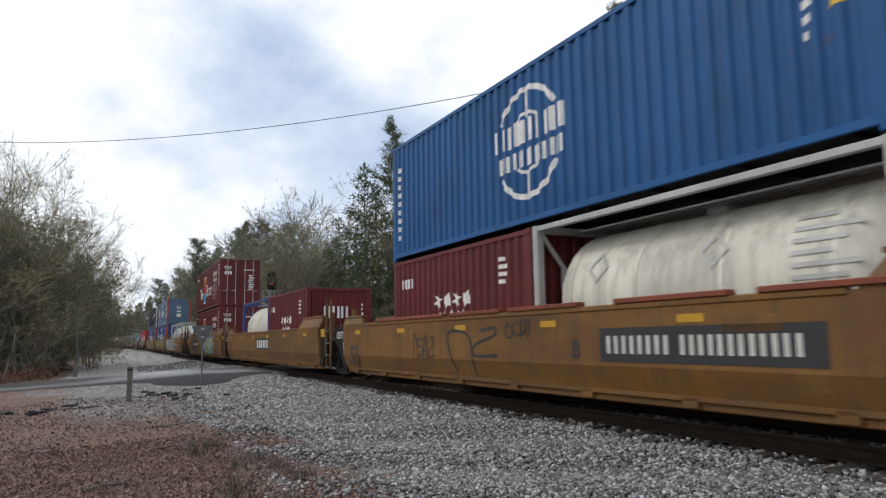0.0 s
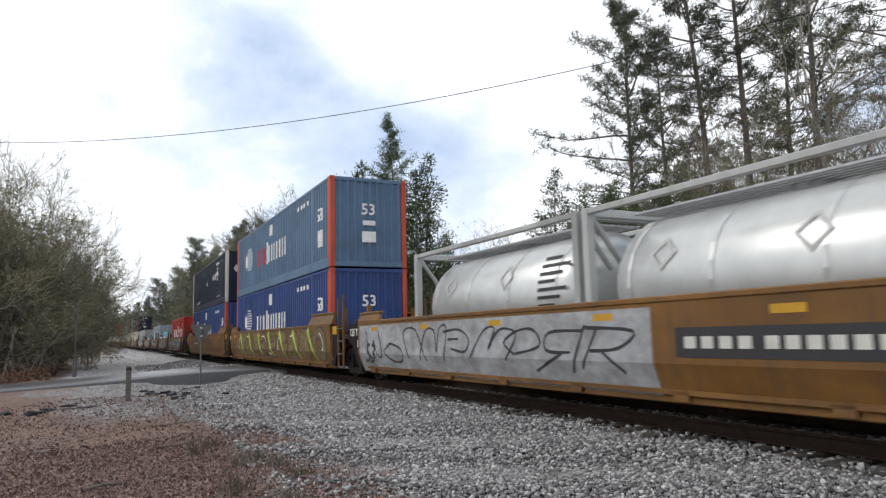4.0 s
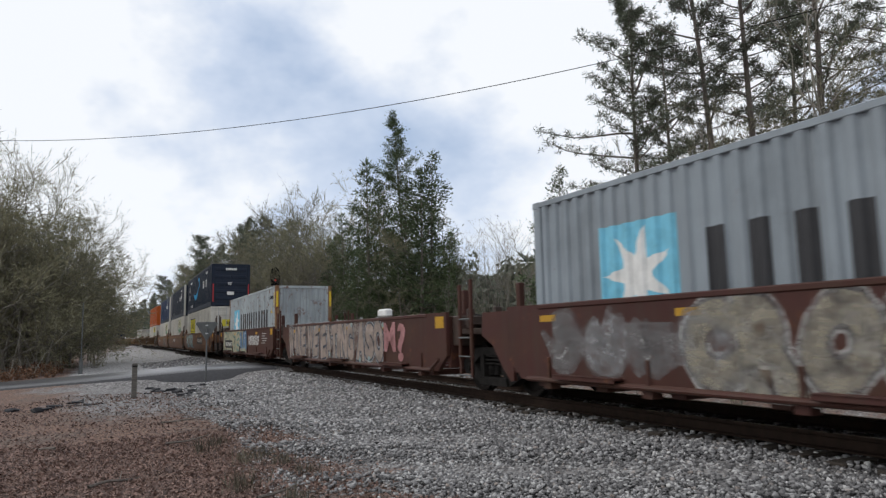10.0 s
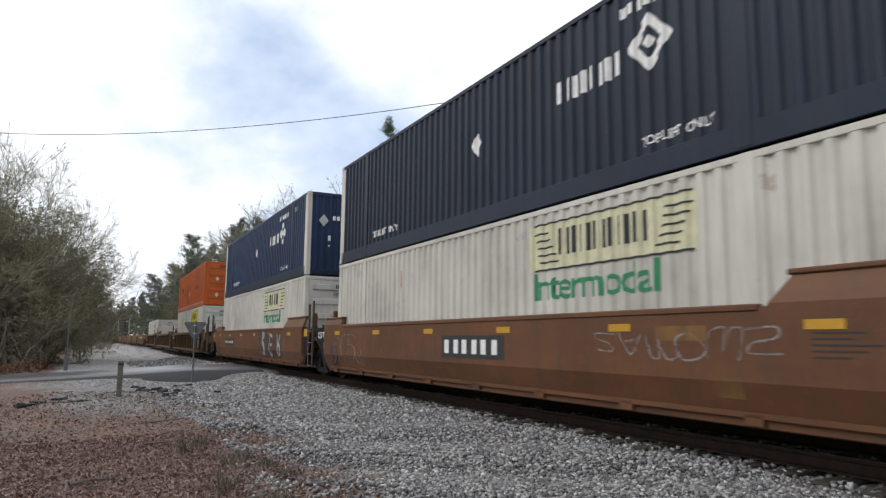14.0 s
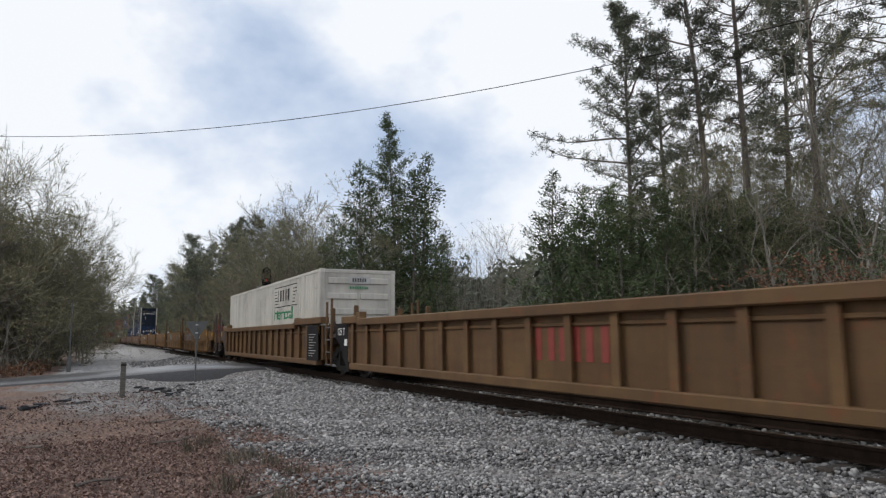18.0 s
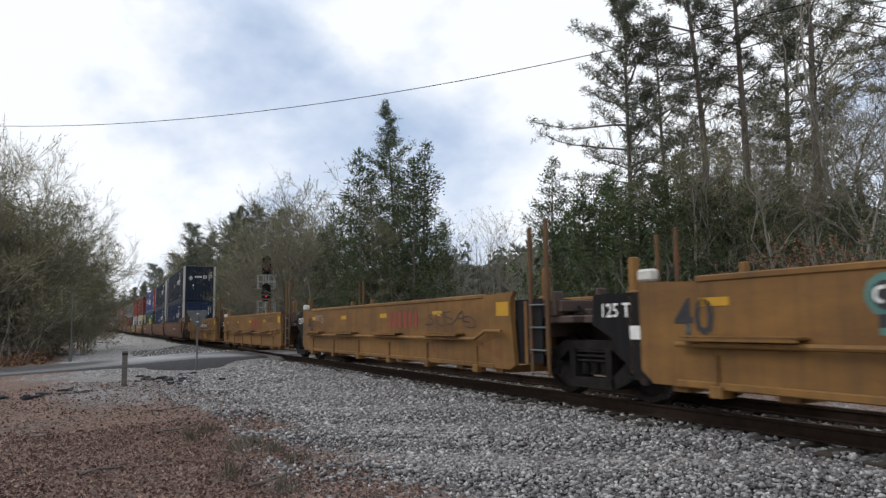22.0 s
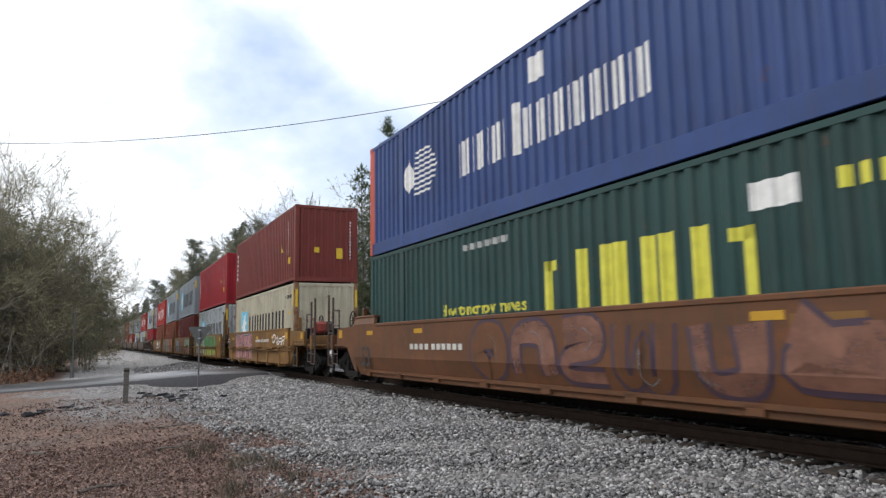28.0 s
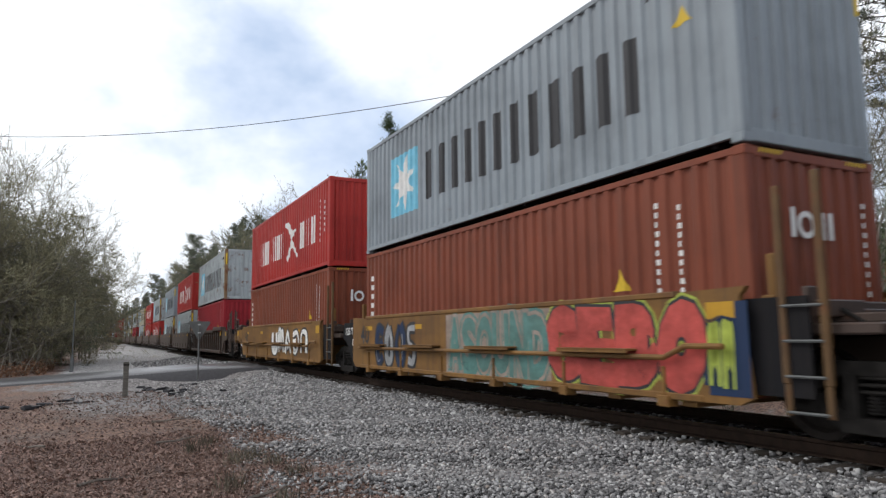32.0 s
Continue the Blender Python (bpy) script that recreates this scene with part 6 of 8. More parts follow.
def throw_up(car, seed, word, x0, x1, z0, z1, fill, line="m_black", halo=None, low=None, cut=0.86, fat=0.05, edge=0.055, wild=1.0):
    """A sprayed word: fat uneven letters that fill their stretch, each with a dark edge, some with a pale halo."""
    r = random.Random(seed)
    wide = [1.3 if c in "MW" else 0.55 if c in "I!" else 1.0 for c in word]
    step = (x1 - x0) / sum(wide)
    bent = bool(car.get("bent"))
    x = x0
    for i, ch in enumerate(word):
        w = step * wide[i]
        if ch == " ":
            x += w * 0.55
            step = (x1 - x) / max(1e-6, sum(wide[i + 1:]))
            continue
        lean, tilt, lo, hi = r.uniform(-0.12, 0.16) * wild, r.uniform(-0.07, 0.07) * wild, z0 + r.uniform(0, 0.07) * wild, z1 - r.uniform(0, 0.07) * wild
        probe = fat_letter(ch, fat)
        bx = [v.co.x for v in probe.verts]
        bz = [v.co.y for v in probe.verts]
        probe.free()
        ux, uz = max(bx) - min(bx), max(bz) - min(bz)
        cx, cz = (max(bx) + min(bx)) / 2, min(bz)
        bulge = r.uniform(0.0, 0.12) * wild
        layers = [(edge, line, "graffiti_edge", 0.0075, None), (0.0, fill, "graffiti_fill", 0.0115, None)]
        if halo:
            layers.insert(0, (edge * 1.75, halo, "graffiti_halo", 0.0045, None))
        if low:
            layers[-1:] = [(0.0, fill, "graffiti_fill", 0.0115, 1), (0.0, low, "graffiti_fill", 0.0115, -1)]
        for more, key, name, out, half in layers:
            bm = fat_letter(ch, fat + more)
            for v in bm.verts:
                a, b = (v.co.x - cx) / ux, (v.co.y - cz) / uz
                a *= 1.0 + bulge * (1 - 2 * abs(b - 0.4))
                v.co = Vector((x + w * (0.5 + 0.98 * (a + lean * (b - 0.5))), 0, lo + (hi - lo) * (b + tilt * a)))
            geo = lambda: bm.verts[:] + bm.edges[:] + bm.faces[:]
            if half:
                bmesh.ops.bisect_plane(bm, geom=geo(), plane_co=(0, 0, cut), plane_no=(0, 0, half), clear_inner=True)
            if bent:
                bmesh.ops.bisect_plane(bm, geom=geo(), plane_co=(0, 0, BEND), plane_no=(0, 0, 1))
            bm.normal_update()
            for v in bm.verts:
                v.co.y = (max(0.0, BEND - v.co.z) * TUCK if bent else 0.0) - out - 0.0009 * (i % 3)
            for f in bm.faces:
                if f.normal.y > 0:
                    f.normal_flip()
            m = part(name, bm, mat(key), car)
            m.location = (0, -1.50, 0)
        x += w


def smear(car, seed, x0, x1, z0, z1, n, material):
    """Uneven brushed strokes of thin paint."""
    r = random.Random(seed)
    for i in range(n):
        x, a = x0 + (x1 - x0) * (i + r.random() * 0.7) / n, r.uniform(0.15, 0.4)
        lo, hi = r.uniform(z0, z0 + 0.3 * (z1 - z0)), r.uniform(z0 + 0.65 * (z1 - z0), z1)
        pts = bow([(x, lo), (x + r.uniform(-0.2, 0.2), (lo + hi) / 2), (x + r.uniform(-0.4, 0.3), hi)])
        car_mark(car, ("sm", seed, i), ribbon(pts, [a * (0.4 + 0.6 * math.sin(3.1 * k / (len(pts) - 1))) for k in range(len(pts))]), material, "graffiti_smear", 0.005 + 0.0006 * (i % 3))


def scrawl(car, seed, x0, x1, z0, z1, material, width=0.05, loops=4):
    """A thin sprayed tag: slanting, joined strokes of uneven height."""
    r = random.Random(seed)
    step = (x1 - x0) / loops
    lean = r.uniform(0.1, 0.4)
    for i in range(loops):
        w, h = step * r.uniform(0.9, 1.25), (z1 - z0) * r.uniform(0.55, 1.0)
        ox, oz = x0 + step * i, z0 + (z1 - z0 - h) * r.random()
        fx, fz = r.random() < 0.6, r.random() < 0.5
        for j, st in enumerate(r.choice(STROKES)):
            pts = bow([(ox + w * ((1 - px if fx else px) + lean * pz) + r.gauss(0, 0.05 * w), oz + h * (1 - pz if fz else pz) + r.gauss(0, 0.04 * h)) for px, pz in st], 4)
            car_mark(car, ("sc", seed, i, j), ribbon(pts, [width * r.uniform(0.7, 1.15) for _ in pts]), material, "graffiti_line", 0.007 + 0.0004 * j)


def logo_bars(car, x, w, z=0.82, h=0.5, plate=True, key="m_white"):
    if plate:
        car_mark(car, ("lp", x, w, z), [rect(x, x + w, z, z + h)], "m_black", "name_panel", 0.005)
    car_mark(car, ("lb", x, w, z), bars(x + 0.12, z + 0.08, w - 0.2, h - 0.16, 3, 0.72), key, "name_stencil", 0.008)


def stencils(car, hp, word, col="m_black"):
    """Length figure near the trailing end, small data lines near the leading end."""
    xe = hp - 1.17
    car_words(car, word, 0.68, -xe + 0.6, 0.52, col)
    car_mark(car, ("dl", hp), rows_of_bars(xe - 2.1, 1.02, 0.7, 0.3, 5, 0.25), "m_black", "data_stencil", 0.005)
    car_mark(car, ("dm", hp), [rect(xe - 3.3, xe - 2.95, 0.55, 0.78), rect(xe - 4.2, xe - 3.4, 1.18, 1.36)], "tan", "paint_patch", 0.005)


for car, hp in ((u_a, 9.9), (u_b, 9.9), (u_c, 9.8), (u_d, 10.3), (u_e, 9.8), (u_f, 10.1), (u_l, 10.0), (u_m, 10.0), (u_n, 9.9), (u_w, 9.95), (u_x, 9.8), (u_y, 9.8)):
    stencils(car, hp, "53")
for car, hp in ((u_r, 8.0), (u_s, 7.85), (u_t, 7.85), (u_u, 7.85), (u_v, 7.85), (u_z, 7.7), (u_aa, 7.75), (u_ab, 7.75), (u_ac, 7.75), (u_ad, 7.75)):
    car_words(car, "40", 0.6, -hp + 2.1, 0.98, "m_black")

# ochre cars
number_plate(u_a, 2.4, 3.4, 0.80, 0.46)
car_words(u_a, "B", 0.36, 1.75, 0.84, "m_black")
scrawl(u_a, 601, -2.4, -0.3, 0.45, 1.42, "m_black", 0.06, 2)
scrawl(u_a, 602, -4.0, -2.95, 0.72, 1.32, "m_black", 0.035, 4)
scrawl(u_a, 603, -0.15, 0.6, 1.1, 1.42, "m_black", 0.03, 3)
for i, x in enumerate((-5.2, -3.4, -1.2, 1.0, 3.7, 6.0)):
    pd = part("top_pad", cached(("top_pad",), lambda: boxes([(-0.95, 0.95, -0.07, 0.10, 0, 0.07)], 0.01)), mat("brown"), u_a, "orange-brown pad on the top chord")
    pd.location = (x, -1.47, 1.582)
logo_bars(u_b, -1.0, 2.5, 0.80, 0.48)
scrawl(u_b, 604, 1.8, 5.9, 0.5, 1.42, "m_black", 0.035, 7)
car_mark(u_c, "skyedge", lambda: [[(0.5, 0.5), (1.2, 0.42), (5.0, 0.42), (5.6, 0.9), (5.3, 1.52), (0.8, 1.52)]], "m_sky", "graffiti_ground", 0.0035)
throw_up(u_c, 605, "TENCH", 0.75, 5.4, 0.40, 1.52, "g_sand", "m_black", None, "g_palelime", 1.0, 0.06, 0.05, 1.6)
number_plate(u_c, -5.25, 2.9, 0.85, 0.34, False)
car_mark(u_c, "smudge", lambda: [q for k in range(6) for q in fan(blob(random.Random(k), -6.0 + 0.55 * k, 1.0 + 0.08 * (-1) ** k, 0.9, 0.75))], "m_black", "overpaint_smudge", 0.004)
number_plate(u_d, 2.1, 2.9, 0.82, 0.36)
car_mark(u_d, "silver", lambda: [rect(-9.0, 1.7, 0.30, 1.45)], "g_silver", "overpaint_panel", 0.004)
scrawl(u_d, 606, -8.6, 1.2, 0.55, 1.35, "m_black", 0.05, 9)
# khaki and purple lettering along one side
graffiti(u_e, 607, -6.4, 8.2, 0.36, 1.50, 9, ("g_khaki", "g_khaki"), "g_purple", "m_white", fat=0.36)
car_mark(u_e, "eyel", lambda: [q for k in range(7) for q in ribbon([(-5.9 + 2 * k, 1.45), (-5.5 + 2 * k, 0.95), (-4.9 + 2 * k, 0.45)], [0.28, 0.16, 0.03])], "g_lime", "graffiti_fill", 0.016)
number_plate(u_f, -5.2, 2.7, 0.84, 0.34)
scrawl(u_f, 608, -1.4, 1.2, 1.0, 1.4, "m_black", 0.035, 7)
scrawl(u_f, 609, 1.2, 4.0, 0.5, 1.4, "m_black", 0.04, 6)
scrawl(u_f, 610, -7.2, -5.4, 0.9, 1.35, "m_black", 0.035, 5)
# maroon cars
number_plate(u_g, -5.9, 2.5, 0.86, 0.34, False)
graffiti(u_g, 611, -2.9, 0.6, 0.42, 1.50, 3, ("f_silver", "f_grey"), "f_dark", "f_white", fat=0.36)
smear(u_g, 661, -2.9, 0.4, 0.45, 1.45, 5, "f_white")
throw_up(u_g, 612, "SPAR", 1.3, 6.2, 0.42, 1.52, "f_cream2", "m_navyline", "f_white", fat=0.10, edge=0.045)
scrawl(u_h, 613, -5.6, -4.9, 0.5, 1.45, "g_cream", 0.035, 1)
scrawl(u_h, 662, -4.6, -3.3, 0.45, 1.2, "g_cream", 0.03, 3)
scrawl(u_h, 663, -3.1, -2.0, 0.6, 1.46, "g_cream", 0.03, 1)
smear(u_h, 614, -1.8, 2.0, 0.42, 1.5, 7, "f_white")
graffiti(u_h, 664, -1.8, 2.0, 0.42, 1.5, 3, ("f_silver", "f_grey"), "f_dark", "f_white")
graffiti(u_h, 615, 2.2, 5.6, 0.42, 1.48, 4, ("f_blue", "f_silver"), "f_dark", "f_white")
graffiti(u_i, 616, -5.5, -1.9, 0.5, 1.45, 4, ("f_grey", "f_silver"), "f_grey", "f_white", fat=0.42)
smear(u_i, 665, -5.4, -2.2, 0.5, 1.4, 8, "f_grey")
throw_up(u_i, 617, "CROOK", -2.6, 1.3, 0.42, 1.54, "f_cream2", "f_dark", "f_white", fat=0.10, edge=0.045)
graffiti(u_i, 618, 2.4, 5.2, 0.5, 1.45, 4, ("f_silver", "f_cream"), "f_dark", "f_white")
car_mark(u_j, "ground", lambda: [[(-6.35, 0.42), (2.6, 0.42), (2.9, 0.7), (2.6, 1.54), (-6.3, 1.54)]], "f_mauve", "graffiti_ground", 0.0035)
throw_up(u_j, 619, "WARE WE EATING ASO", -6.3, 3.2, 0.46, 1.54, "g_mauve", "m_navyline", "g_silver", fat=0.07, edge=0.04, wild=1.3)
throw_up(u_j, 620, "M", 3.25, 4.0, 0.7, 1.5, "g_pink", "maroon_car", fat=0.03, edge=0.02)
throw_up(u_j, 621, "?", 4.1, 4.6, 0.5, 1.48, "g_pink", "maroon_car", fat=0.03, edge=0.02)
for k, (x, z) in enumerate(((-1.6, 1.4), (-1.2, 0.6), (0.8, 1.45), (-4.0, 0.5), (2.2, 0.55), (3.2, 1.4), (-2.9, 1.42), (-5.6, 0.5), (1.5, 0.5))):
    car_mark(u_j, ("dot", k), fan(blob(random.Random(k), x, z, 0.13, 0.13)), "g_paleteal" if k % 3 else "g_silver", "graffiti_dot", 0.018)
for car, x in ((u_g, 2.9), (u_h, 3.0), (u_h, -3.2), (u_j, 3.2)):
    pd = part("top_block", cached(("top_block",), lambda: boxes([(-0.28, 0.28, -0.1, 0.1, 0, 0.2)], 0.04)), mat("m_white"), car, "white corner guide block")
    pd.location = (x, -1.45, 1.585)
graffiti(u_k, 620, -6.4, 0.6, 0.42, 1.5, 5, ("g_cream", "g_cream"), "g_teal", None, False, "g_cream")
number_plate(u_k, -5.8, 2.4, 0.62, 0.42, True, 0.012)
car_words(u_k, "A", 0.5, -2.7, 0.85, "m_black", -1.522)
graffiti(u_k, 621, -1.3, 0.8, 0.45, 1.5, 2, ("g_blue",), "m_black", "m_white")
car_mark(u_k, "maxi", lambda: bars(1.3, 0.82, 2.5, 0.42, 10, 0.6), "m_white", "name_stencil")
car_mark(u_k, "lines", lambda: rows_of_bars(4.4, 0.9, 1.2, 0.5, 5, 0.3), "m_grey", "data_stencil")
# rust-brown cars
number_plate(u_l, 1.7, 3.4, 0.80, 0.46)
car_words(u_l, "A", 0.36, 1.1, 0.84, "m_black")
car_mark(u_l, "motground", lambda: [[(-6.6, 0.36), (-1.2, 0.36), (-1.0, 1.54), (-6.7, 1.54)]], "g_brick", "graffiti_ground", 0.0035)
throw_up(u_l, 622, "MOTER", -6.4, -1.2, 0.42, 1.54, "g_paleteal", "g_darkred", None, "g_teal2", 0.72, 0.07, 0.06)
logo_bars(u_m, -1.2, 2.3, 0.84, 0.42)
scrawl(u_m, 623, -7.9, -5.6, 0.5, 1.4, "f_silver", 0.03, 4)
scrawl(u_m, 624, 3.4, 6.4, 0.95, 1.35, "f_silver", 0.025, 6)
graffiti(u_n, 625, 2.0, 5.9, 0.42, 1.5, 6, ("rustbrown", "g_silver"), "m_black", "g_teal")
number_plate(u_n, -6.0, 2.6, 0.84, 0.34)
# ribbed cars: dark data panel at the leading end
for car, hp in ((u_o, 10.1), (u_p, 10.0), (u_q, 9.8)):
    xe = hp - 1.17
    dp = part("data_panel", cached(("data_panel",), lambda: boxes([(-0.62, 0.62, -0.012, 0.0, 0.42, 1.5)], 0.0)), mat("black"), car, "black stencil panel")
    dp.location = (xe - 0.75, -1.49, 0)
    dl = part("data_stencil", cached(("data_lines",), lambda: decal_mesh(rows_of_bars(-0.4, 0.55, 0.75, 0.75, 9, 0.22), 1, 0, 0)), mat("m_grey"), car)
    dl.location = (xe - 0.75, -1.506, 0)
    wme = cached(("words53rib",), lambda: word_decal("53", 0.5, -0.3, 0.82, 1, 0, 0))
    w = part("lettering", wme, mat("m_black"), car)
    w.location = (xe - 1.85, -1.395, 0)
dl = part("name_stencil", cached(("rib_name",), lambda: decal_mesh(bars(0.1, 0.75, 1.9, 0.55, 3, 0.72), 1, 0, 0)), mat("m_oldred"), u_p)
dl.location = (0, -1.388, 0)
# tan empties
number_plate(u_r, -0.1, 3.5, 1.02, 0.42)
car_words(u_r, "B", 0.34, -1.2, 1.06, "m_black")
graffiti(u_r, 627, 0.0, 2.6, 1.40, 1.60, 5, ("g_teal",), "g_teal", None)
scrawl(u_r, 628, -4.9, -1.7, 1.0, 1.5, "g_blue", 0.06, 6)
logo_bars(u_s, 0.9, 1.9, 0.98, 0.52, False, "m_oldred")
graffiti(u_s, 629, -3.4, -1.2, 1.0, 1.5, 4, ("m_black", "g_silver"), "g_teal", "m_white")
scrawl(u_s, 630, 3.4, 6.0, 1.05, 1.45, "g_teal", 0.04, 5)
logo_bars(u_t, 0.9, 1.9, 0.98, 0.52, False, "m_oldred")
scrawl(u_t, 631, 3.0, 5.0, 1.05, 1.4, "m_black", 0.025, 5)
scrawl(u_t, 640, -5.0, -4.1, 1.2, 1.48, "f_white", 0.022, 4)
logo_bars(u_u, 0.9, 1.9, 0.98, 0.52, False, "m_oldred")
scrawl(u_u, 632, -4.6, -2.2, 0.95, 1.5, "m_black", 0.04, 4)
scrawl(u_u, 633, 3.2, 5.0, 1.3, 1.5, "m_black", 0.03, 5)
number_plate(u_v, -0.1, 3.2, 1.02, 0.40)
scrawl(u_v, 634, 3.3, 5.2, 1.1, 1.4, "m_black", 0.035, 5)
# rust-brown cars behind
number_plate(u_w, 1.4, 2.8, 0.84, 0.34, False)
graffiti(u_w, 635, -5.3, -0.4, 0.7, 1.45, 6, ("g_mauve",), "g_mauve", None, True)
graffiti(u_x, 636, -6.0, 5.5, 0.4, 1.5, 8, ("rustbrown", "ochre"), "g_purple", "f_grey")
graffiti(u_y, 637, -2.2, 6.8, 0.36, 1.5, 7, ("rustbrown", "g_brick", "g_brick"), "g_purple", "f_grey", fat=0.38)
number_plate(u_y, -5.1, 2.8, 0.84, 0.34, False)
# tan cars, stacked
throw_up(u_z, 641, "NTZE", -4.2, -0.4, 0.40, 1.54, "g_pink", "g_purple", "g_silver", fat=0.12, edge=0.045, wild=1.5)
car_words(u_z, "QUEEN", 0.16, -4.05, 1.34, "m_black", -1.516)
number_plate(u_z, 0.4, 2.9, 1.05, 0.34, False)
scrawl(u_z, 642, 3.6, 5.6, 1.0, 1.45, "m_white", 0.05, 4)
throw_up(u_aa, 643, "NTZE", -4.7, -0.3, 0.45, 1.54, "g_mint", "m_black", None, "g_cream", 0.86, 0.12, 0.045, 1.4)
throw_up(u_aa, 644, "MALO", 0.1, 4.4, 0.42, 1.58, "g_green", "g_silver", None, "g_lime", 0.84, 0.12, 0.03, 0.8)
graffiti(u_ab, 645, -4.2, -2.1, 0.45, 1.5, 3, ("g_blue",), "g_blue", "m_white")
scrawl(u_ab, 646, -1.2, 0.2, 1.15, 1.45, "m_black", 0.05, 4)
logo_bars(u_ab, 0.95, 1.9, 0.98, 0.52, False, "m_oldred")
throw_up(u_ab, 647, "NTZE", 2.7, 6.0, 0.40, 1.54, "g_mint", "m_black", None, "g_pink", 0.88, 0.10, 0.05, 1.5)
graffiti(u_ab, 648, 5.85, 6.12, 0.9, 1.3, 1, ("g_green",), "g_green", None)
graffiti(u_ac, 649, -4.6, -2.2, 0.42, 1.5, 4, ("navyblue", "g_silver"), "m_black", "g_silver")
car_mark(u_ac, "asground", lambda: [rect(-0.8, 2.7, 0.40, 1.56)], "g_mauve", "graffiti_ground", 0.0035)
throw_up(u_ac, 650, "ASOUND", -0.7, 2.65, 0.42, 1.54, "g_teal", "g_mauve", "g_teal", fat=0.05, edge=0.05)
throw_up(u_ac, 651, "GEBO", 2.6, 5.75, 0.42, 1.60, "g_coral", "m_black", "g_lime", fat=0.15, edge=0.04)
graffiti(u_ac, 652, 5.75, 6.15, 0.5, 1.3, 2, ("g_lime",), "navyblue", None)
graffiti(u_ad, 653, -0.3, 4.9, 0.45, 1.5, 5, ("m_white", "m_white"), "m_black", "g_silver")

for car, hp in ((u_z, 7.7), (u_aa, 7.75), (u_ab, 7.75), (u_ac, 7.75), (u_ad, 7.75), (u_r, 8.0), (u_s, 7.85), (u_t, 7.85), (u_u, 7.85), (u_v, 7.85)):
    xe = hp - 1.5
    lp = part("lead_panel", cached(("lead_panel", hp), lambda: boxes([(xe - 0.06, xe + 0.72, -0.012, 0.012, 0.48, 1.52)], 0.004)), mat("black"), car, "dark painted end panel")
    lp.location = (0, -1.385, 0)

for car, x in ((u_z, 8.45), (u_r, 8.75)):
    hb = part("hand_brake_housing", cached(("hand_brake_housing",), lambda: boxes([(-0.2, 0.2, -0.12, 0.22, -0.2, 0.2)], 0.09)), mat("oldred"), car, "faded red hand brake housing")
    hb.location = (x + 0.15, -1.05, 1.62)
    wheel_ = part("brake_wheel", cached(("red_wheel",), lambda: rods([((0.3 * math.cos(a), -0.16, 0.3 * math.sin(a)), (0.3 * math.cos(a + 0.4), -0.16, 0.3 * math.sin(a + 0.4)), 0.018) for a in np.arange(0, 6.3, 0.4)] + [((0, -0.16, 0), (0.3 * math.cos(a), -0.16, 0.3 * math.sin(a)), 0.014) for a in np.arange(0, 6.2, 1.57)], 6)), mat("oldred"), car, "faded red hand brake wheel")
    wheel_.location = (x, -1.05, 1.62)

car_mark(u_ac, "bluepatch", lambda: [rect(5.75, 6.32, 0.45, 1.5)], "navyblue", "graffiti_ground", 0.0045)

for car, hp in ((u_s, 7.85), (u_t, 7.85), (u_u, 7.85), (u_v, 7.85)):
    tb = part("corner_block", cached(("corner_block",), lambda: boxes([(-0.13, 0.13, -0.08, 0.08, 0, 0.16)], 0.03)), mat("m_stencil"), car, "pale corner guide block")
    tb.location = (-hp + 1.6, -1.42, 1.645)

# ---- trees ----
def bark_material(name, c0, c1):
    m, n, l, b = base_nodes(name)
    g = noise_of(n, l, 3.0, 7, 0.7, (3, 3, 0.6))
    l.new(ramp(n, l, g, [(0.3, c0), (0.72, c1)]), b.inputs["Base Color"])
    b.inputs["Roughness"].default_value = 0.95
    bump(n, l, b, g, 0.7, 0.03)
    return m


def leaf_material(name, c0, c1):
    m, n, l, b = base_nodes(name)
    g = n.new("ShaderNodeNewGeometry")
    info = n.new("ShaderNodeObjectInfo")
    c = ramp(n, l, g.outputs["Random Per Island"], [(0.0, c0), (1.0, c1)])
    hs = n.new("ShaderNodeHueSaturation")
    mr = n.new("ShaderNodeMapRange")
    mr.inputs["To Min"].default_value, mr.inputs["To Max"].default_value = 0.7, 1.25
    l.new(info.outputs["Random"], mr.inputs[0])
    l.new(mr.outputs[0], hs.inputs["Value"])
    l.new(c, hs.inputs["Color"])
    l.new(hs.outputs[0], b.inputs["Base Color"])
    b.inputs["Roughness"].default_value = 0.7
    return m


MAT["bark"] = bark_material("grey_bark", (0.09, 0.08, 0.066), (0.24, 0.22, 0.185))
MAT["pinebark"] = bark_material("pine_bark", (0.075, 0.062, 0.055), (0.22, 0.19, 0.165))
MAT["palebark"] = bark_material("pale_lichened_bark", (0.14, 0.13, 0.11), (0.33, 0.31, 0.265))
MAT["needle"] = leaf_material("pine_needles", (0.05, 0.06, 0.04), (0.13, 0.148, 0.098))
MAT["cedar"] = leaf_material("cedar_sprays", (0.035, 0.056, 0.022), (0.095, 0.132, 0.050))
MAT["bud"] = leaf_material("spring_buds", (0.125, 0.117, 0.072), (0.275, 0.257, 0.15))
MAT["dryleaf"] = leaf_material("dry_brown_leaves", (0.10, 0.042, 0.02), (0.24, 0.12, 0.06))


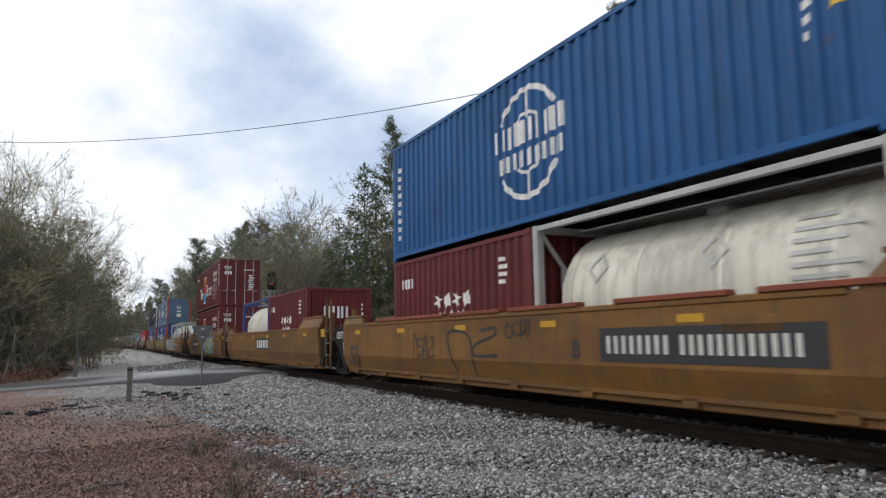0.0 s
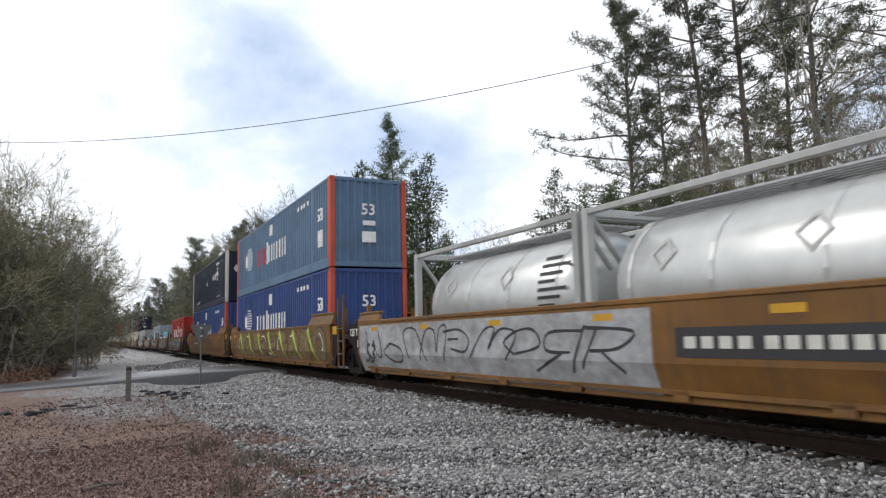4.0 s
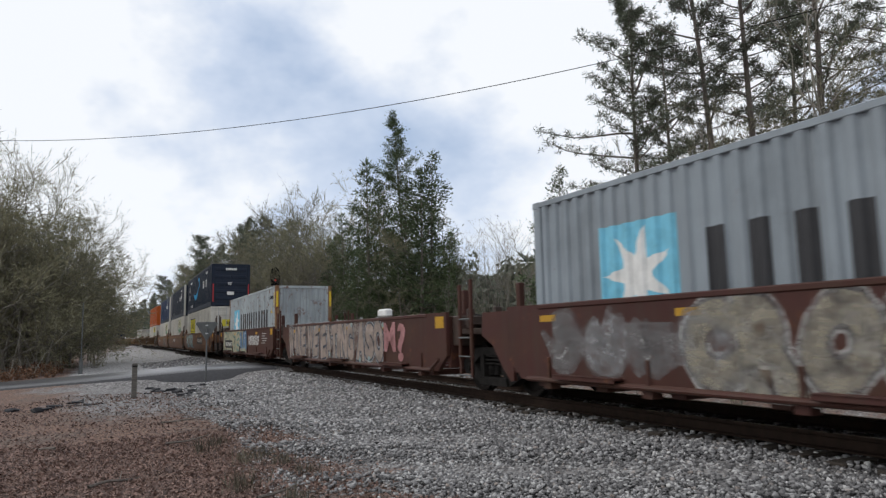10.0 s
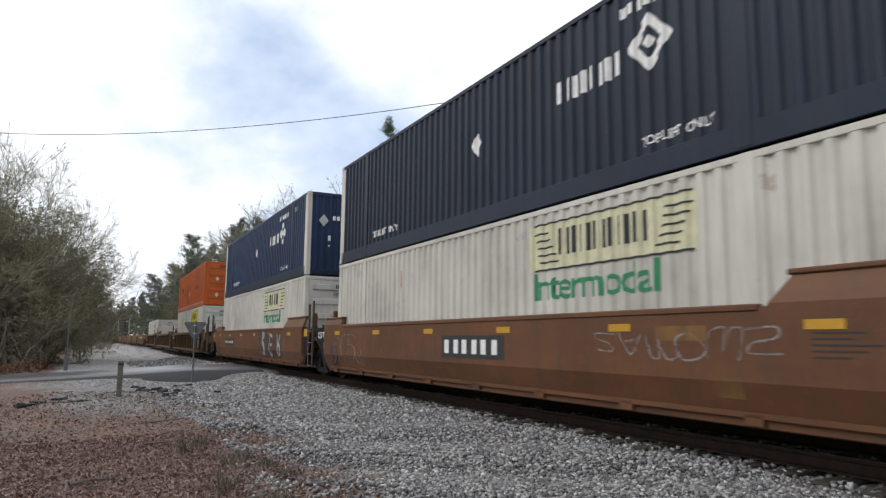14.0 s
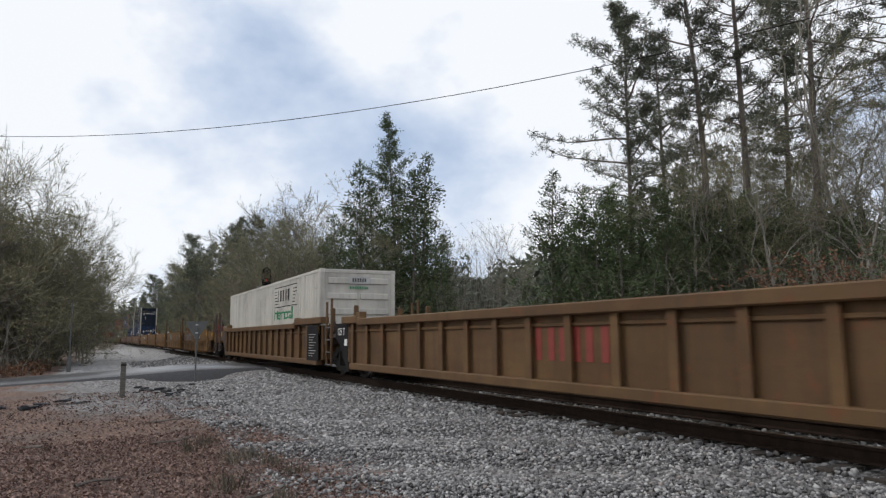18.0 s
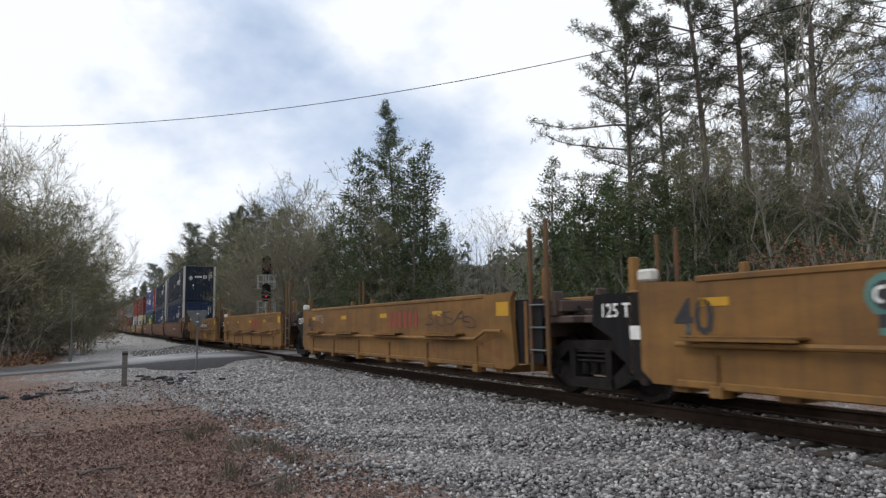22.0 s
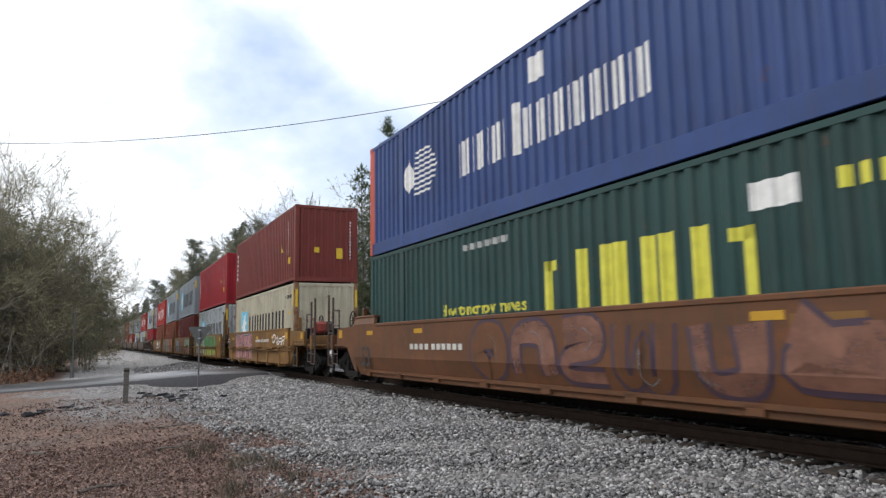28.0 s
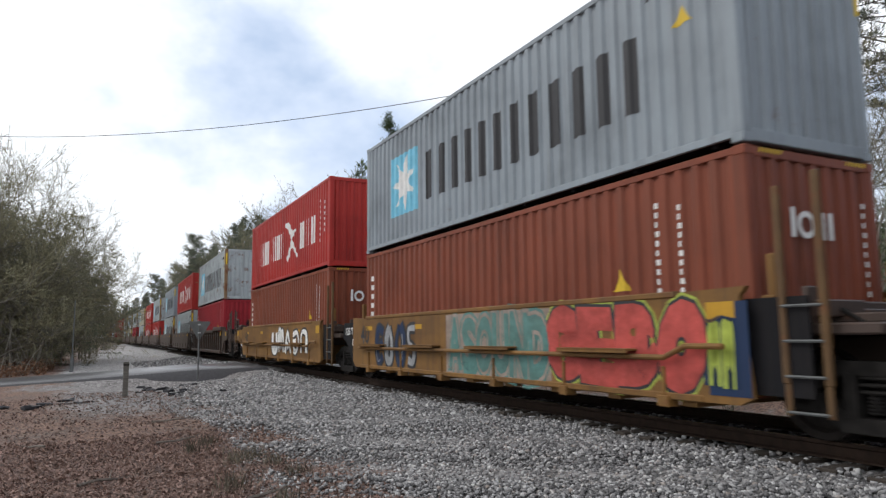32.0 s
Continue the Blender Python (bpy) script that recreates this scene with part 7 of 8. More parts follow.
class Limbs:
    """Tapered tubes and leaf cards, gathered for two meshes."""

    def __init__(self, seed):
        self.r = random.Random(seed)
        self.v, self.f, self.lv, self.lf = [], [], [], []

    def tube(self, pts, radii, n=5):
        base = len(self.v)
        for i, p in enumerate(pts):
            d = (pts[min(i + 1, len(pts) - 1)] - pts[max(i - 1, 0)]).normalized()
            a = d.orthogonal().normalized()
            b = d.cross(a)
            for k in range(n):
                t = 2 * math.pi * k / n
                self.v.append(p + (a * math.cos(t) + b * math.sin(t)) * radii[i])
        for i in range(len(pts) - 1):
            for k in range(n):
                q = base + i * n
                self.f.append((q + k, q + (k + 1) % n, q + n + (k + 1) % n, q + n + k))

    def grow(self, p, d, length, radius, steps, wander, lift, n=5, tip=0.3):
        """A wandering limb; returns its points."""
        pts, radii, q = [p.copy()], [radius], p.copy()
        d = d.normalized()
        for i in range(steps):
            r = self.r
            d = (d + Vector((r.gauss(0, wander), r.gauss(0, wander), r.gauss(0, wander) + lift))).normalized()
            q = q + d * (length / steps)
            pts.append(q.copy())
            radii.append(radius * (1 - (1 - tip) * (i + 1) / steps))
        self.tube(pts, radii, n)
        return pts

    def card(self, p, d, length, width):
        """A pointed leaf or spray."""
        r = self.r
        side = d.cross(Vector((r.gauss(0, 1), r.gauss(0, 1), r.gauss(0, 1))))
        if side.length < 1e-4:
            return
        side = side.normalized() * width / 2
        b = len(self.lv)
        self.lv += [p, p + d * length * 0.45 + side, p + d * length, p + d * length * 0.45 - side]
        self.lf.append((b, b + 1, b + 2, b + 3))

    def tuft(self, p, k, length, width, up=0.3):
        r = self.r
        for _ in range(k):
            d = Vector((r.gauss(0, 1), r.gauss(0, 1), r.gauss(0, 0.7) + up)).normalized()
            self.card(p + d * r.uniform(0, length * 0.25), d, length * r.uniform(0.7, 1.2), width)

    def thing(self, name, label, trunk_mat, leaf_mat, crown="crown"):
        th = root(name, label, "tree", "trees beside the line")
        part("trunk", raw("trunk", self.v, self.f, True), trunk_mat, th)
        if self.lf:
            part(crown, raw(crown, self.lv, self.lf), leaf_mat, th)
        return th


def pine(seed, h, clear=0.45, spread_=3.6, tufts=11, needle=0.25, twigs=3, thick=4.2):
    """Whorled limbs that carry flat, clumped plates of needles."""
    g = Limbs(seed)
    r = g.r
    lean = Vector((r.uniform(-0.03, 0.03), r.uniform(-0.03, 0.03), 1))
    trunk = g.grow(Vector((0, 0, -0.4)), lean, h, 0.009 * h + 0.03, 12, 0.018, 0.01, 8, 0.12)
    k = int(h * (1 - clear) * thick)
    for i in range(k):
        f = clear + (0.985 - clear) * (i + r.random()) / k
        at_ = f * 12
        j = min(11, int(at_))
        p = trunk[j].lerp(trunk[j + 1], at_ - j)
        a = i * 2.4 + r.uniform(-0.6, 0.6)
        u = (f - clear) / (1 - clear)
        reach = spread_ * max(0.22, 0.62 + 0.75 * u - 1.3 * u ** 2.0) * r.uniform(0.4, 1.15)
        d = Vector((math.cos(a), math.sin(a), r.uniform(-0.15, 0.45) + 0.45 * u))
        pts = g.grow(p, d, reach, 0.014 + 0.011 * reach, 6, 0.10, 0.05, 4, 0.25)
        way_ = (pts[-1] - pts[0]).normalized()
        for q in range(2, 7):
            for _ in range(twigs if q > 2 else twigs - 1):
                d2 = way_ + Vector((r.gauss(0, 0.75), r.gauss(0, 0.75), r.uniform(-0.05, 0.4)))
                tw = g.grow(pts[q], d2, r.uniform(0.3, 0.75) * (0.45 + reach / spread_ * 0.5), 0.010, 2, 0.2, 0.08, 3, 0.4)
                for e in (tw[-1], tw[1]):
                    g.tuft(e + Vector((r.gauss(0, 0.1), r.gauss(0, 0.1), r.gauss(0, 0.07))), tufts, needle * r.uniform(0.8, 1.25), needle * 0.14, 0.3)
    g.tuft(trunk[-1], 30, 0.35, 0.045, 0.6)
    for i in range(7):
        j = int(r.uniform(0.2, clear) * 12)
        a = r.uniform(0, 2 * math.pi)
        g.grow(trunk[j], Vector((math.cos(a), math.sin(a), 0.05)), r.uniform(0.4, 1.6), 0.018, 3, 0.15, 0, 3, 0.3)
    return g.thing("pine_tree", "tall pine with a bare trunk and tufted dark needles", MAT["pinebark"], MAT["needle"])


def bare_tree(seed, h, buds=3, trunk_mat="bark", spread_=0.75, low=0.25, sparse=1.0, twig=0.02, leaf=0.06):
    g = Limbs(seed)
    r = g.r
    trunk = g.grow(Vector((0, 0, -0.3)), Vector((r.uniform(-0.12, 0.12), r.uniform(-0.12, 0.12), 1)), h * 0.62, 0.009 * h + 0.02, 9, 0.06, 0.05, 7, 0.25)

    def fork(p, d, length, radius, level):
        if level == 3:
            d = d.normalized()
            g.card(p, d, length, twig * 1.3)
            for f in (0.5, 0.95):
                q = p + d * length * f
                for _ in range(2):
                    d3 = (d + Vector((r.gauss(0, 0.55), r.gauss(0, 0.55), r.gauss(0.15, 0.4)))).normalized()
                    g.card(q, d3, r.uniform(0.25, 0.6), twig)
                if buds:
                    g.tuft(q + Vector((r.gauss(0, leaf), r.gauss(0, leaf), r.gauss(0, leaf))) * 1.5, buds, leaf, leaf * 0.55 + 0.4 * (twig - 0.02), 0.2)
            return
        pts = g.grow(p, d, length, max(radius, 0.007), (5, 4, 3)[level], 0.24, 0.03, 4 if level < 1 else 3, 0.4)
        for _ in range((4, 4, 5)[level]):
            f = r.uniform(0.3, 1.0) * (len(pts) - 1)
            j = min(len(pts) - 2, int(f))
            base = (pts[j + 1] - pts[j]).normalized()
            d2 = base + Vector((r.gauss(0, 0.5), r.gauss(0, 0.5), r.gauss(0.1, 0.4)))
            fork(pts[j].lerp(pts[j + 1], f - j), d2, length * r.uniform(0.45, 0.75), radius * 0.55, level + 1)

    k = int(11 * sparse)
    for i in range(k):
        f = low + (1 - low) * (i + r.random()) / k
        j = min(8, int(f * 9))
        a = i * 2.4 + r.uniform(-0.5, 0.5)
        up = 0.2 + 1.15 * f * r.uniform(0.5, 1.2)
        fork(trunk[j].lerp(trunk[j + 1], f * 9 - j), Vector((math.cos(a), math.sin(a), up)), h * 0.36 * (0.7 + 0.3 * spread_) * r.uniform(0.7, 1.15), 0.0035 * h * (1.3 - 0.7 * f) + 0.008, 0)
    fork(trunk[-1], Vector((r.gauss(0, 0.1), r.gauss(0, 0.1), 1)), h * 0.34, 0.003 * h + 0.01, 0)
    return g.thing("bare_tree", "leafless hardwood tree with a haze of olive spring buds", MAT[trunk_mat], MAT["bud"])


def cedar(seed, h, width=0.24, gaps=0.12, spire=False, broad=False):
    g = Limbs(seed)
    r = g.r
    trunk = g.grow(Vector((0, 0, -0.3)), Vector((0, 0, 1)), h, 0.008 * h + 0.03, 10, 0.012, 0.02, 6, 0.1)
    k = int(h * (10 if spire else 8))
    for i in range(k):
        f = 0.06 + 0.93 * (i + r.random()) / k
        j = min(9, int(f * 10))
        p = trunk[j].lerp(trunk[j + 1], f * 10 - j)
        if r.random() < gaps:
            continue
        a = r.uniform(0, 2 * math.pi)
        prof = (1 - f) ** 0.8 + 0.05 if not spire else (0.05 + 1.05 * (1 - f) if f > 0.76 else 0.66 + 0.25 * math.sin(9 * f))
        if broad:
            prof = 0.25 + 0.85 * math.sqrt(max(0.0, 1 - (1.9 * f - 0.85) ** 2))
        reach = h * width * prof * r.uniform(0.55, 1.2)
        pts = g.grow(p, Vector((math.cos(a), math.sin(a), r.uniform(0.0, 0.6))), reach, 0.012 + 0.006 * reach, 4, 0.12, 0.06, 3, 0.3)
        for q in range(1, 5):
            for _ in range(int((11 + reach * 7) * (1.5 if spire else 1))):
                c = pts[q] + Vector((r.gauss(0, 0.17), r.gauss(0, 0.17), r.gauss(0, 0.14)))
                d = (pts[q] - pts[q - 1]).normalized() + Vector((r.gauss(0, 0.6), r.gauss(0, 0.6), r.gauss(0.1, 0.5)))
                g.card(c, d.normalized(), r.uniform(0.12, 0.26), r.uniform(0.045, 0.08))
    g.tuft(trunk[-1], 12, 0.4, 0.08, 1.2)
    return g.thing("cedar_tree", "dark green evergreen with dense sprays", MAT["pinebark"], MAT["cedar"])


def sapling(seed, h):
    g = Limbs(seed)
    r = g.r
    for _ in range(r.randint(2, 4)):
        st = g.grow(Vector((r.uniform(-0.3, 0.3), r.uniform(-0.3, 0.3), -0.2)), Vector((r.gauss(0, 0.15), r.gauss(0, 0.15), 1)), h * r.uniform(0.7, 1), 0.03, 7, 0.05, 0.04, 4, 0.15)
        for i in range(16):
            f = r.uniform(0.2, 1) * 7
            j = min(6, int(f))
            a = r.uniform(0, 2 * math.pi)
            b = g.grow(st[j].lerp(st[j + 1], f - j), Vector((math.cos(a), math.sin(a), r.uniform(0.5, 1.5))), h * r.uniform(0.1, 0.25), 0.012, 3, 0.15, 0.08, 3, 0.3)
            for _ in range(3):
                g.grow(b[r.randint(1, 3)], Vector((r.gauss(0, 1), r.gauss(0, 1), r.uniform(0, 1.4))), h * 0.07, 0.006, 2, 0.2, 0.1, 3, 0.4)
            g.tuft(b[-1], 3, 0.09, 0.045, 0.2)
    return g.thing("bare_sapling", "slender leafless sapling with upright twigs", MAT["palebark"], MAT["bud"])


PINES = [pine(11, 17.5, 0.33, 6.0, 11, 0.26, 4, 4.2), pine(12, 22.0, 0.42, 4.8, 11, 0.26, 3, 4.4), pine(13, 20.0, 0.38, 4.8, 11, 0.26, 3, 4.4), pine(14, 24.0, 0.44, 5.0, 11, 0.26, 3, 4.2)]
FARPINES = [pine(15, 14.0, 0.3, 4.0, 6, 0.45, 2, 4.6), pine(16, 16.0, 0.35, 4.2, 6, 0.45, 2, 4.6)]
BARES = [bare_tree(21, 13.0, 3), bare_tree(22, 15.0, 2, "bark", 0.9), bare_tree(23, 11.0, 5, "bark", 0.85, 0.15), bare_tree(24, 17.0, 1, "palebark", 0.7, 0.35, 0.6), bare_tree(25, 12.0, 5, "bark", 0.9, 0.1)]
LEAFING = [bare_tree(43, 10.5, 8, "bark", 0.9, 0.08, 1.0, 0.02, 0.13), bare_tree(44, 12.0, 8, "bark", 0.9, 0.1, 1.0, 0.02, 0.12)]
FARBARES = [bare_tree(26, 13.0, 1, "bark", 0.9, 0.15, 0.55, 0.04), bare_tree(27, 12.0, 2, "bark", 0.9, 0.12, 0.55, 0.04), bare_tree(28, 14.0, 1, "palebark", 0.85, 0.2, 0.55, 0.04)]
FARCEDARS = [cedar(35, 10.0, 0.27, 0.72)]
CEDARS = [cedar(31, 8.0, 0.28), cedar(32, 10.0, 0.25), cedar(33, 18.4, 0.21, 0.15, True), cedar(34, 6.0, 0.34), cedar(36, 7.6, 0.34, 0.05, False, True)]
SAPS = [sapling(41, 6.5), sapling(42, 8.5)]
used = set()
PLACED = []


def plant(proto, s, lat, turn, k=1.0, dz=0.0):
    """Sets a tree on the ground beside the line; the first of a kind is the made one."""
    x, y = on_line(s, lat)
    m = Matrix.LocRotScale((float(x), float(y), float(ground_z(s, lat)) + dz), Euler((0, 0, radians(turn))), (k, k, k))
    if proto.name in used:
        return copy_thing(proto, m)
    used.add(proto.name)
    PLACED.append(proto)
    proto.matrix_basis = m
    return proto


def scatter(seed, n, s0, s1, l0, l1, protos, k0=0.8, k1=1.2):
    r = random.Random(seed)
    for i in range(n):
        s = s0 + (s1 - s0) * (i + r.random()) / n
        lat = r.uniform(l0, l1)
        plant(r.choice(protos), s, lat, r.uniform(0, 360), r.uniform(k0, k1))


def by_ray(px, y, dz=0.0):
    """s and lat of a place y metres ahead, in the direction of a bearing px (tangent)."""
    s, lat = to_line(px * y, y)
    return float(s[0]), float(lat[0])


def hero(proto, bearing, ahead, turn, k=1.0):
    s, lat = by_ray(bearing, ahead)
    return plant(proto, s, lat, turn, k)


# far-side wood: the tall pines and the evergreens under them
hero(PINES[0], 0.285, 36, 40, 1.02)
hero(PINES[1], 0.395, 34, 100, 1.0)
hero(PINES[3], 0.455, 33, 200, 0.95)
hero(PINES[2], 0.565, 30, 10, 1.05)
hero(PINES[3], 0.70, 30, 20, 0.9)
hero(PINES[2], 0.345, 40, 300, 0.95)
hero(PINES[2], 0.515, 38, 77, 1.0)
for b, a, tn, k, i in ((0.165, 33, 0, 0.85, 1), (0.215, 31, 60, 0.88, 0), (0.27, 30, 130, 0.98, 0), (0.335, 29, 200, 0.9, 0), (0.245, 34, 300, 0.85, 1), (0.39, 31, 20, 0.85, 0), (0.46, 30, 90, 0.85, 0), (0.43, 34, 70, 0.8, 1), (0.52, 31, 170, 0.85, 0), (0.57, 32, 240, 0.75, 1), (0.62, 29, 30, 0.8, 0), (0.36, 33, 10, 0.9, 1), (0.67, 28, 260, 0.8, 0), (0.18, 35, 10, 0.8, 3), (0.30, 33, 140, 0.9, 1)):
    hero(CEDARS[i], b, a, tn, k)
for b, a, tn, k, i in ((0.37, 29, 0, 0.6, 3), (0.50, 27, 160, 0.8, 3), (0.60, 25, 300, 0.8, 3), (0.52, 33, 30, 0.55, 1), (0.66, 26, 120, 0.9, 3), (0.44, 36, 220, 0.8, 3), (0.40, 30, 310, 0.6, 0), (0.57, 28, 80, 0.7, 0), (0.47, 29, 130, 0.8, 1), (0.63, 29, 200, 0.85, 2), (0.54, 36, 260, 1.0, 1), (0.41, 38, 20, 0.85, 2), (0.70, 26, 10, 0.9, 0), (0.345, 34, 90, 0.55, 2)):
    hero(BARES[i], b, a, tn, k)
for b, a, tn, k in ((0.185, 33, 0, 0.82), (0.235, 31, 80, 0.95), (0.285, 32, 150, 1.0), (0.335, 30, 220, 0.95), (0.39, 32, 300, 0.9), (0.45, 30, 30, 0.8), (0.52, 29, 110, 0.7), (0.60, 27, 190, 0.65)):
    hero(CEDARS[4], b, a, tn, k)
hero(BARES[3], 0.615, 28, 150, 1.5)
for b, a, tn, k, i in ((0.40, 38, 0, 1.0, 0), (0.47, 40, 60, 0.9, 1), (0.54, 37, 130, 0.9, 0)):
    hero(LEAFING[i], b, a, tn, k)
# the spire and the group round it
hero(CEDARS[2], -0.058, 52, 0, 0.945)
for b, a, tn, k, i in ((-0.022, 51, 20, 1.62, 1), (-0.112, 52, 80, 1.7, 1), (-0.09, 55, 150, 1.5, 1), (-0.145, 50, 210, 1.25, 1), (-0.035, 48, 270, 1.7, 0), (0.003, 47, 330, 1.0, 0), (-0.165, 55, 40, 1.0, 1), (-0.06, 51, 300, 1.35, 1), (-0.13, 47, 10, 1.1, 0)):
    hero(CEDARS[i], b, a, tn, k)
for b, a, tn, k, i in ((-0.02, 54, 0, 1.0, 0), (-0.16, 58, 60, 0.95, 1), (-0.19, 60, 120, 1.1, 0), (-0.215, 58, 190, 1.2, 2), (-0.09, 58, 250, 0.85, 3), (0.012, 49, 300, 0.8, 0), (-0.24, 62, 10, 1.05, 4), (-0.06, 49, 100, 1.0, 2), (-0.175, 52, 30, 1.0, 4), (-0.265, 66, 80, 1.05, 0), (-0.225, 54, 330, 0.95, 4), (-0.205, 66, 200, 1.0, 1)):
    hero(BARES[i], b, a, tn, k)
for b, a, tn, k, i in ((0.06, 46, 0, 0.95, 1), (0.085, 45, 90, 1.0, 1), (0.11, 44, 170, 1.0, 0), (0.03, 47, 200, 1.0, 0), (0.12, 46, 20, 1.05, 1), (0.07, 50, 250, 1.1, 1)):
    hero(SAPS[i], b, a, tn, k)
# far-side wood into the distance
for b, a, tn, k in ((-0.358, 124, 140, 1.2), (-0.338, 116, 260, 1.15), (-0.315, 106, 80, 1.02)):
    hero(FARPINES[0], b, a, tn, k)
scatter(57, 14, 64, 150, 8.5, 13, FARBARES, 0.95, 1.15)
scatter(58, 26, 92, 230, 9, 17, [FARPINES[0], FARPINES[1], FARBARES[0], FARBARES[2], FARCEDARS[0]], 1.0, 1.2)
scatter(51, 14, 62, 120, 9, 16, [FARBARES[0], FARBARES[1], FARCEDARS[0]], 0.7, 1.0)
scatter(52, 16, 62, 170, 14, 30, [*FARBARES, FARCEDARS[0]], 0.75, 0.95)
scatter(53, 22, 120, 260, 7.5, 18, [FARPINES[0], FARPINES[1], FARBARES[0], FARCEDARS[0]], 0.85, 1.1)
scatter(54, 14, 260, 520, 9, 30, [FARPINES[0], FARPINES[1], FARCEDARS[0]], 0.9, 1.25)
scatter(55, 8, 36, 62, 22, 45, [FARBARES[0], FARCEDARS[0]], 0.4, 0.6)
scatter(56, 6, 0, 36, 26, 45, [BARES[3], FARPINES[0]], 0.55, 0.7)
# near-side wood past the road
for b, a, tn, k, i in ((-0.60, 43, 0, 1.08, 0), (-0.66, 40, 60, 1.3, 4), (-0.56, 47, 120, 1.1, 2), (-0.525, 54, 180, 0.95, 4), (-0.635, 45, 240, 1.12, 1), (-0.70, 41, 300, 1.35, 2), (-0.51, 60, 30, 0.85, 0), (-0.585, 54, 90, 0.85, 3), (-0.545, 58, 140, 1.05, 2), (-0.50, 68, 10, 0.95, 4), (-0.61, 52, 220, 1.2, 4), (-0.67, 50, 260, 1.25, 0), (-0.64, 41, 20, 1.25, 2), (-0.575, 42, 330, 0.8, 4), (-0.72, 38, 90, 1.3, 0)):
    hero(BARES[i], b, a, tn, k * 0.95)
for b, a, tn, k, i in ((-0.59, 50, 0, 0.95, 1), (-0.515, 64, 70, 1.0, 1), (-0.64, 52, 160, 1.1, 1), (-0.54, 54, 200, 1.0, 0), (-0.49, 74, 250, 0.95, 1), (-0.565, 50, 40, 1.0, 0), (-0.66, 46, 290, 1.0, 0)):
    hero(CEDARS[i], b, a, tn, k)
scatter(61, 18, 62, 130, -19, -11.5, [*FARBARES, FARCEDARS[0]], 0.75, 1.0)
scatter(62, 16, 50, 140, -34, -19, [*FARBARES, FARCEDARS[0]], 0.7, 0.9)
scatter(63, 16, 130, 300, -24, -9.5, [FARBARES[0], FARPINES[0], FARBARES[2], FARCEDARS[0]], 0.75, 1.0)
scatter(64, 10, 300, 560, -26, -8, [FARPINES[0], FARCEDARS[0], FARPINES[1]], 0.8, 1.2)
for b, a, tn, k, i in ((-0.61, 41, 10, 0.86, 0), (-0.555, 46, 80, 0.75, 1), (-0.65, 44, 170, 0.92, 1), (-0.585, 48, 230, 0.78, 0), (-0.525, 52, 300, 0.7, 1), (-0.69, 42, 40, 0.95, 0), (-0.63, 47, 110, 0.84, 1), (-0.505, 58, 20, 0.74, 0), (-0.54, 50, 150, 0.7, 0)):
    hero(LEAFING[i], b, a, tn, k)
for th in [*PINES, *LEAFING, *FARPINES, *FARBARES, *FARCEDARS, *BARES, *CEDARS, *SAPS]:
    if th not in PLACED:
        plant(th, 90, 40, 0)


def thicket(name, label, seed, n, s0, s1, l0, l1, h0, h1, leafy, stem_key="bark", leaf_key="bud", leaf=0.09):
    """Undergrowth nobody could count: thin stems, twigs and leaves."""
    g = Limbs(seed)
    r = g.r
    for _ in range(n):
        s, lat = r.uniform(s0, s1), r.uniform(l0, l1)
        x, y = on_line(s, lat)
        p = Vector((float(x), float(y), float(ground_z(s, lat)) - 0.1))
        h = r.uniform(h0, h1)
        st = g.grow(p, Vector((r.gauss(0, 0.25), r.gauss(0, 0.25), 1)), h, 0.012 + 0.004 * h, 5, 0.1, 0.02, 3, 0.25)
        for _ in range(5):
            j = r.randint(1, 4)
            b = g.grow(st[j], Vector((r.gauss(0, 1), r.gauss(0, 1), r.uniform(0, 1.2))), h * r.uniform(0.15, 0.4), 0.008, 3, 0.2, 0.05, 3, 0.3)
            for q in b[1:]:
                g.tuft(q, leafy, leaf, leaf * 0.55, 0.1)
    ob = root(name, label, "undergrowth", kind="stuff")
    part("stem", raw("stems", g.v, g.f), MAT[stem_key], ob)["kind"] = "stuff"
    if g.lf:
        part("foliage", raw("foliage", g.lv, g.lf), MAT[leaf_key], ob)["kind"] = "stuff"
    return ob


thicket("undergrowth", "tangle of bare shrubs and evergreen leaves at the wood's edge", 71, 420, 34, 120, 8.5, 20, 1.5, 4.5, 3, "bark", "bud", 0.07)
thicket("undergrowth", "dark evergreen undergrowth under the pines", 72, 420, -2, 34, 11, 20, 1.2, 3.8, 8, "bark", "cedar", 0.08)
BEECH = by_ray(0.545, 20.5)
thicket("undergrowth", "brown dry leaves still on low beech shrubs", 73, 34, BEECH[0] - 1.6, BEECH[0] + 1.6, BEECH[1] - 0.6, BEECH[1] + 0.6, 2.3, 3.2, 7, "bark", "dryleaf", 0.10)
thicket("undergrowth", "bare twiggy shrubs along the near wood's edge", 74, 520, 40, 120, -24, -10.5, 1.5, 5.0, 3, "palebark", "bud", 0.06)
thicket("undergrowth", "dry grass and brush beside the road", 75, 160, 40, 60, -13, -10, 0.3, 0.9, 3, "palebark", "dryleaf", 0.12)
thicket("undergrowth", "low brush on the far side of the track", 76, 360, 10, 60, 6.5, 10, 0.6, 2.0, 3, "bark", "bud", 0.06)


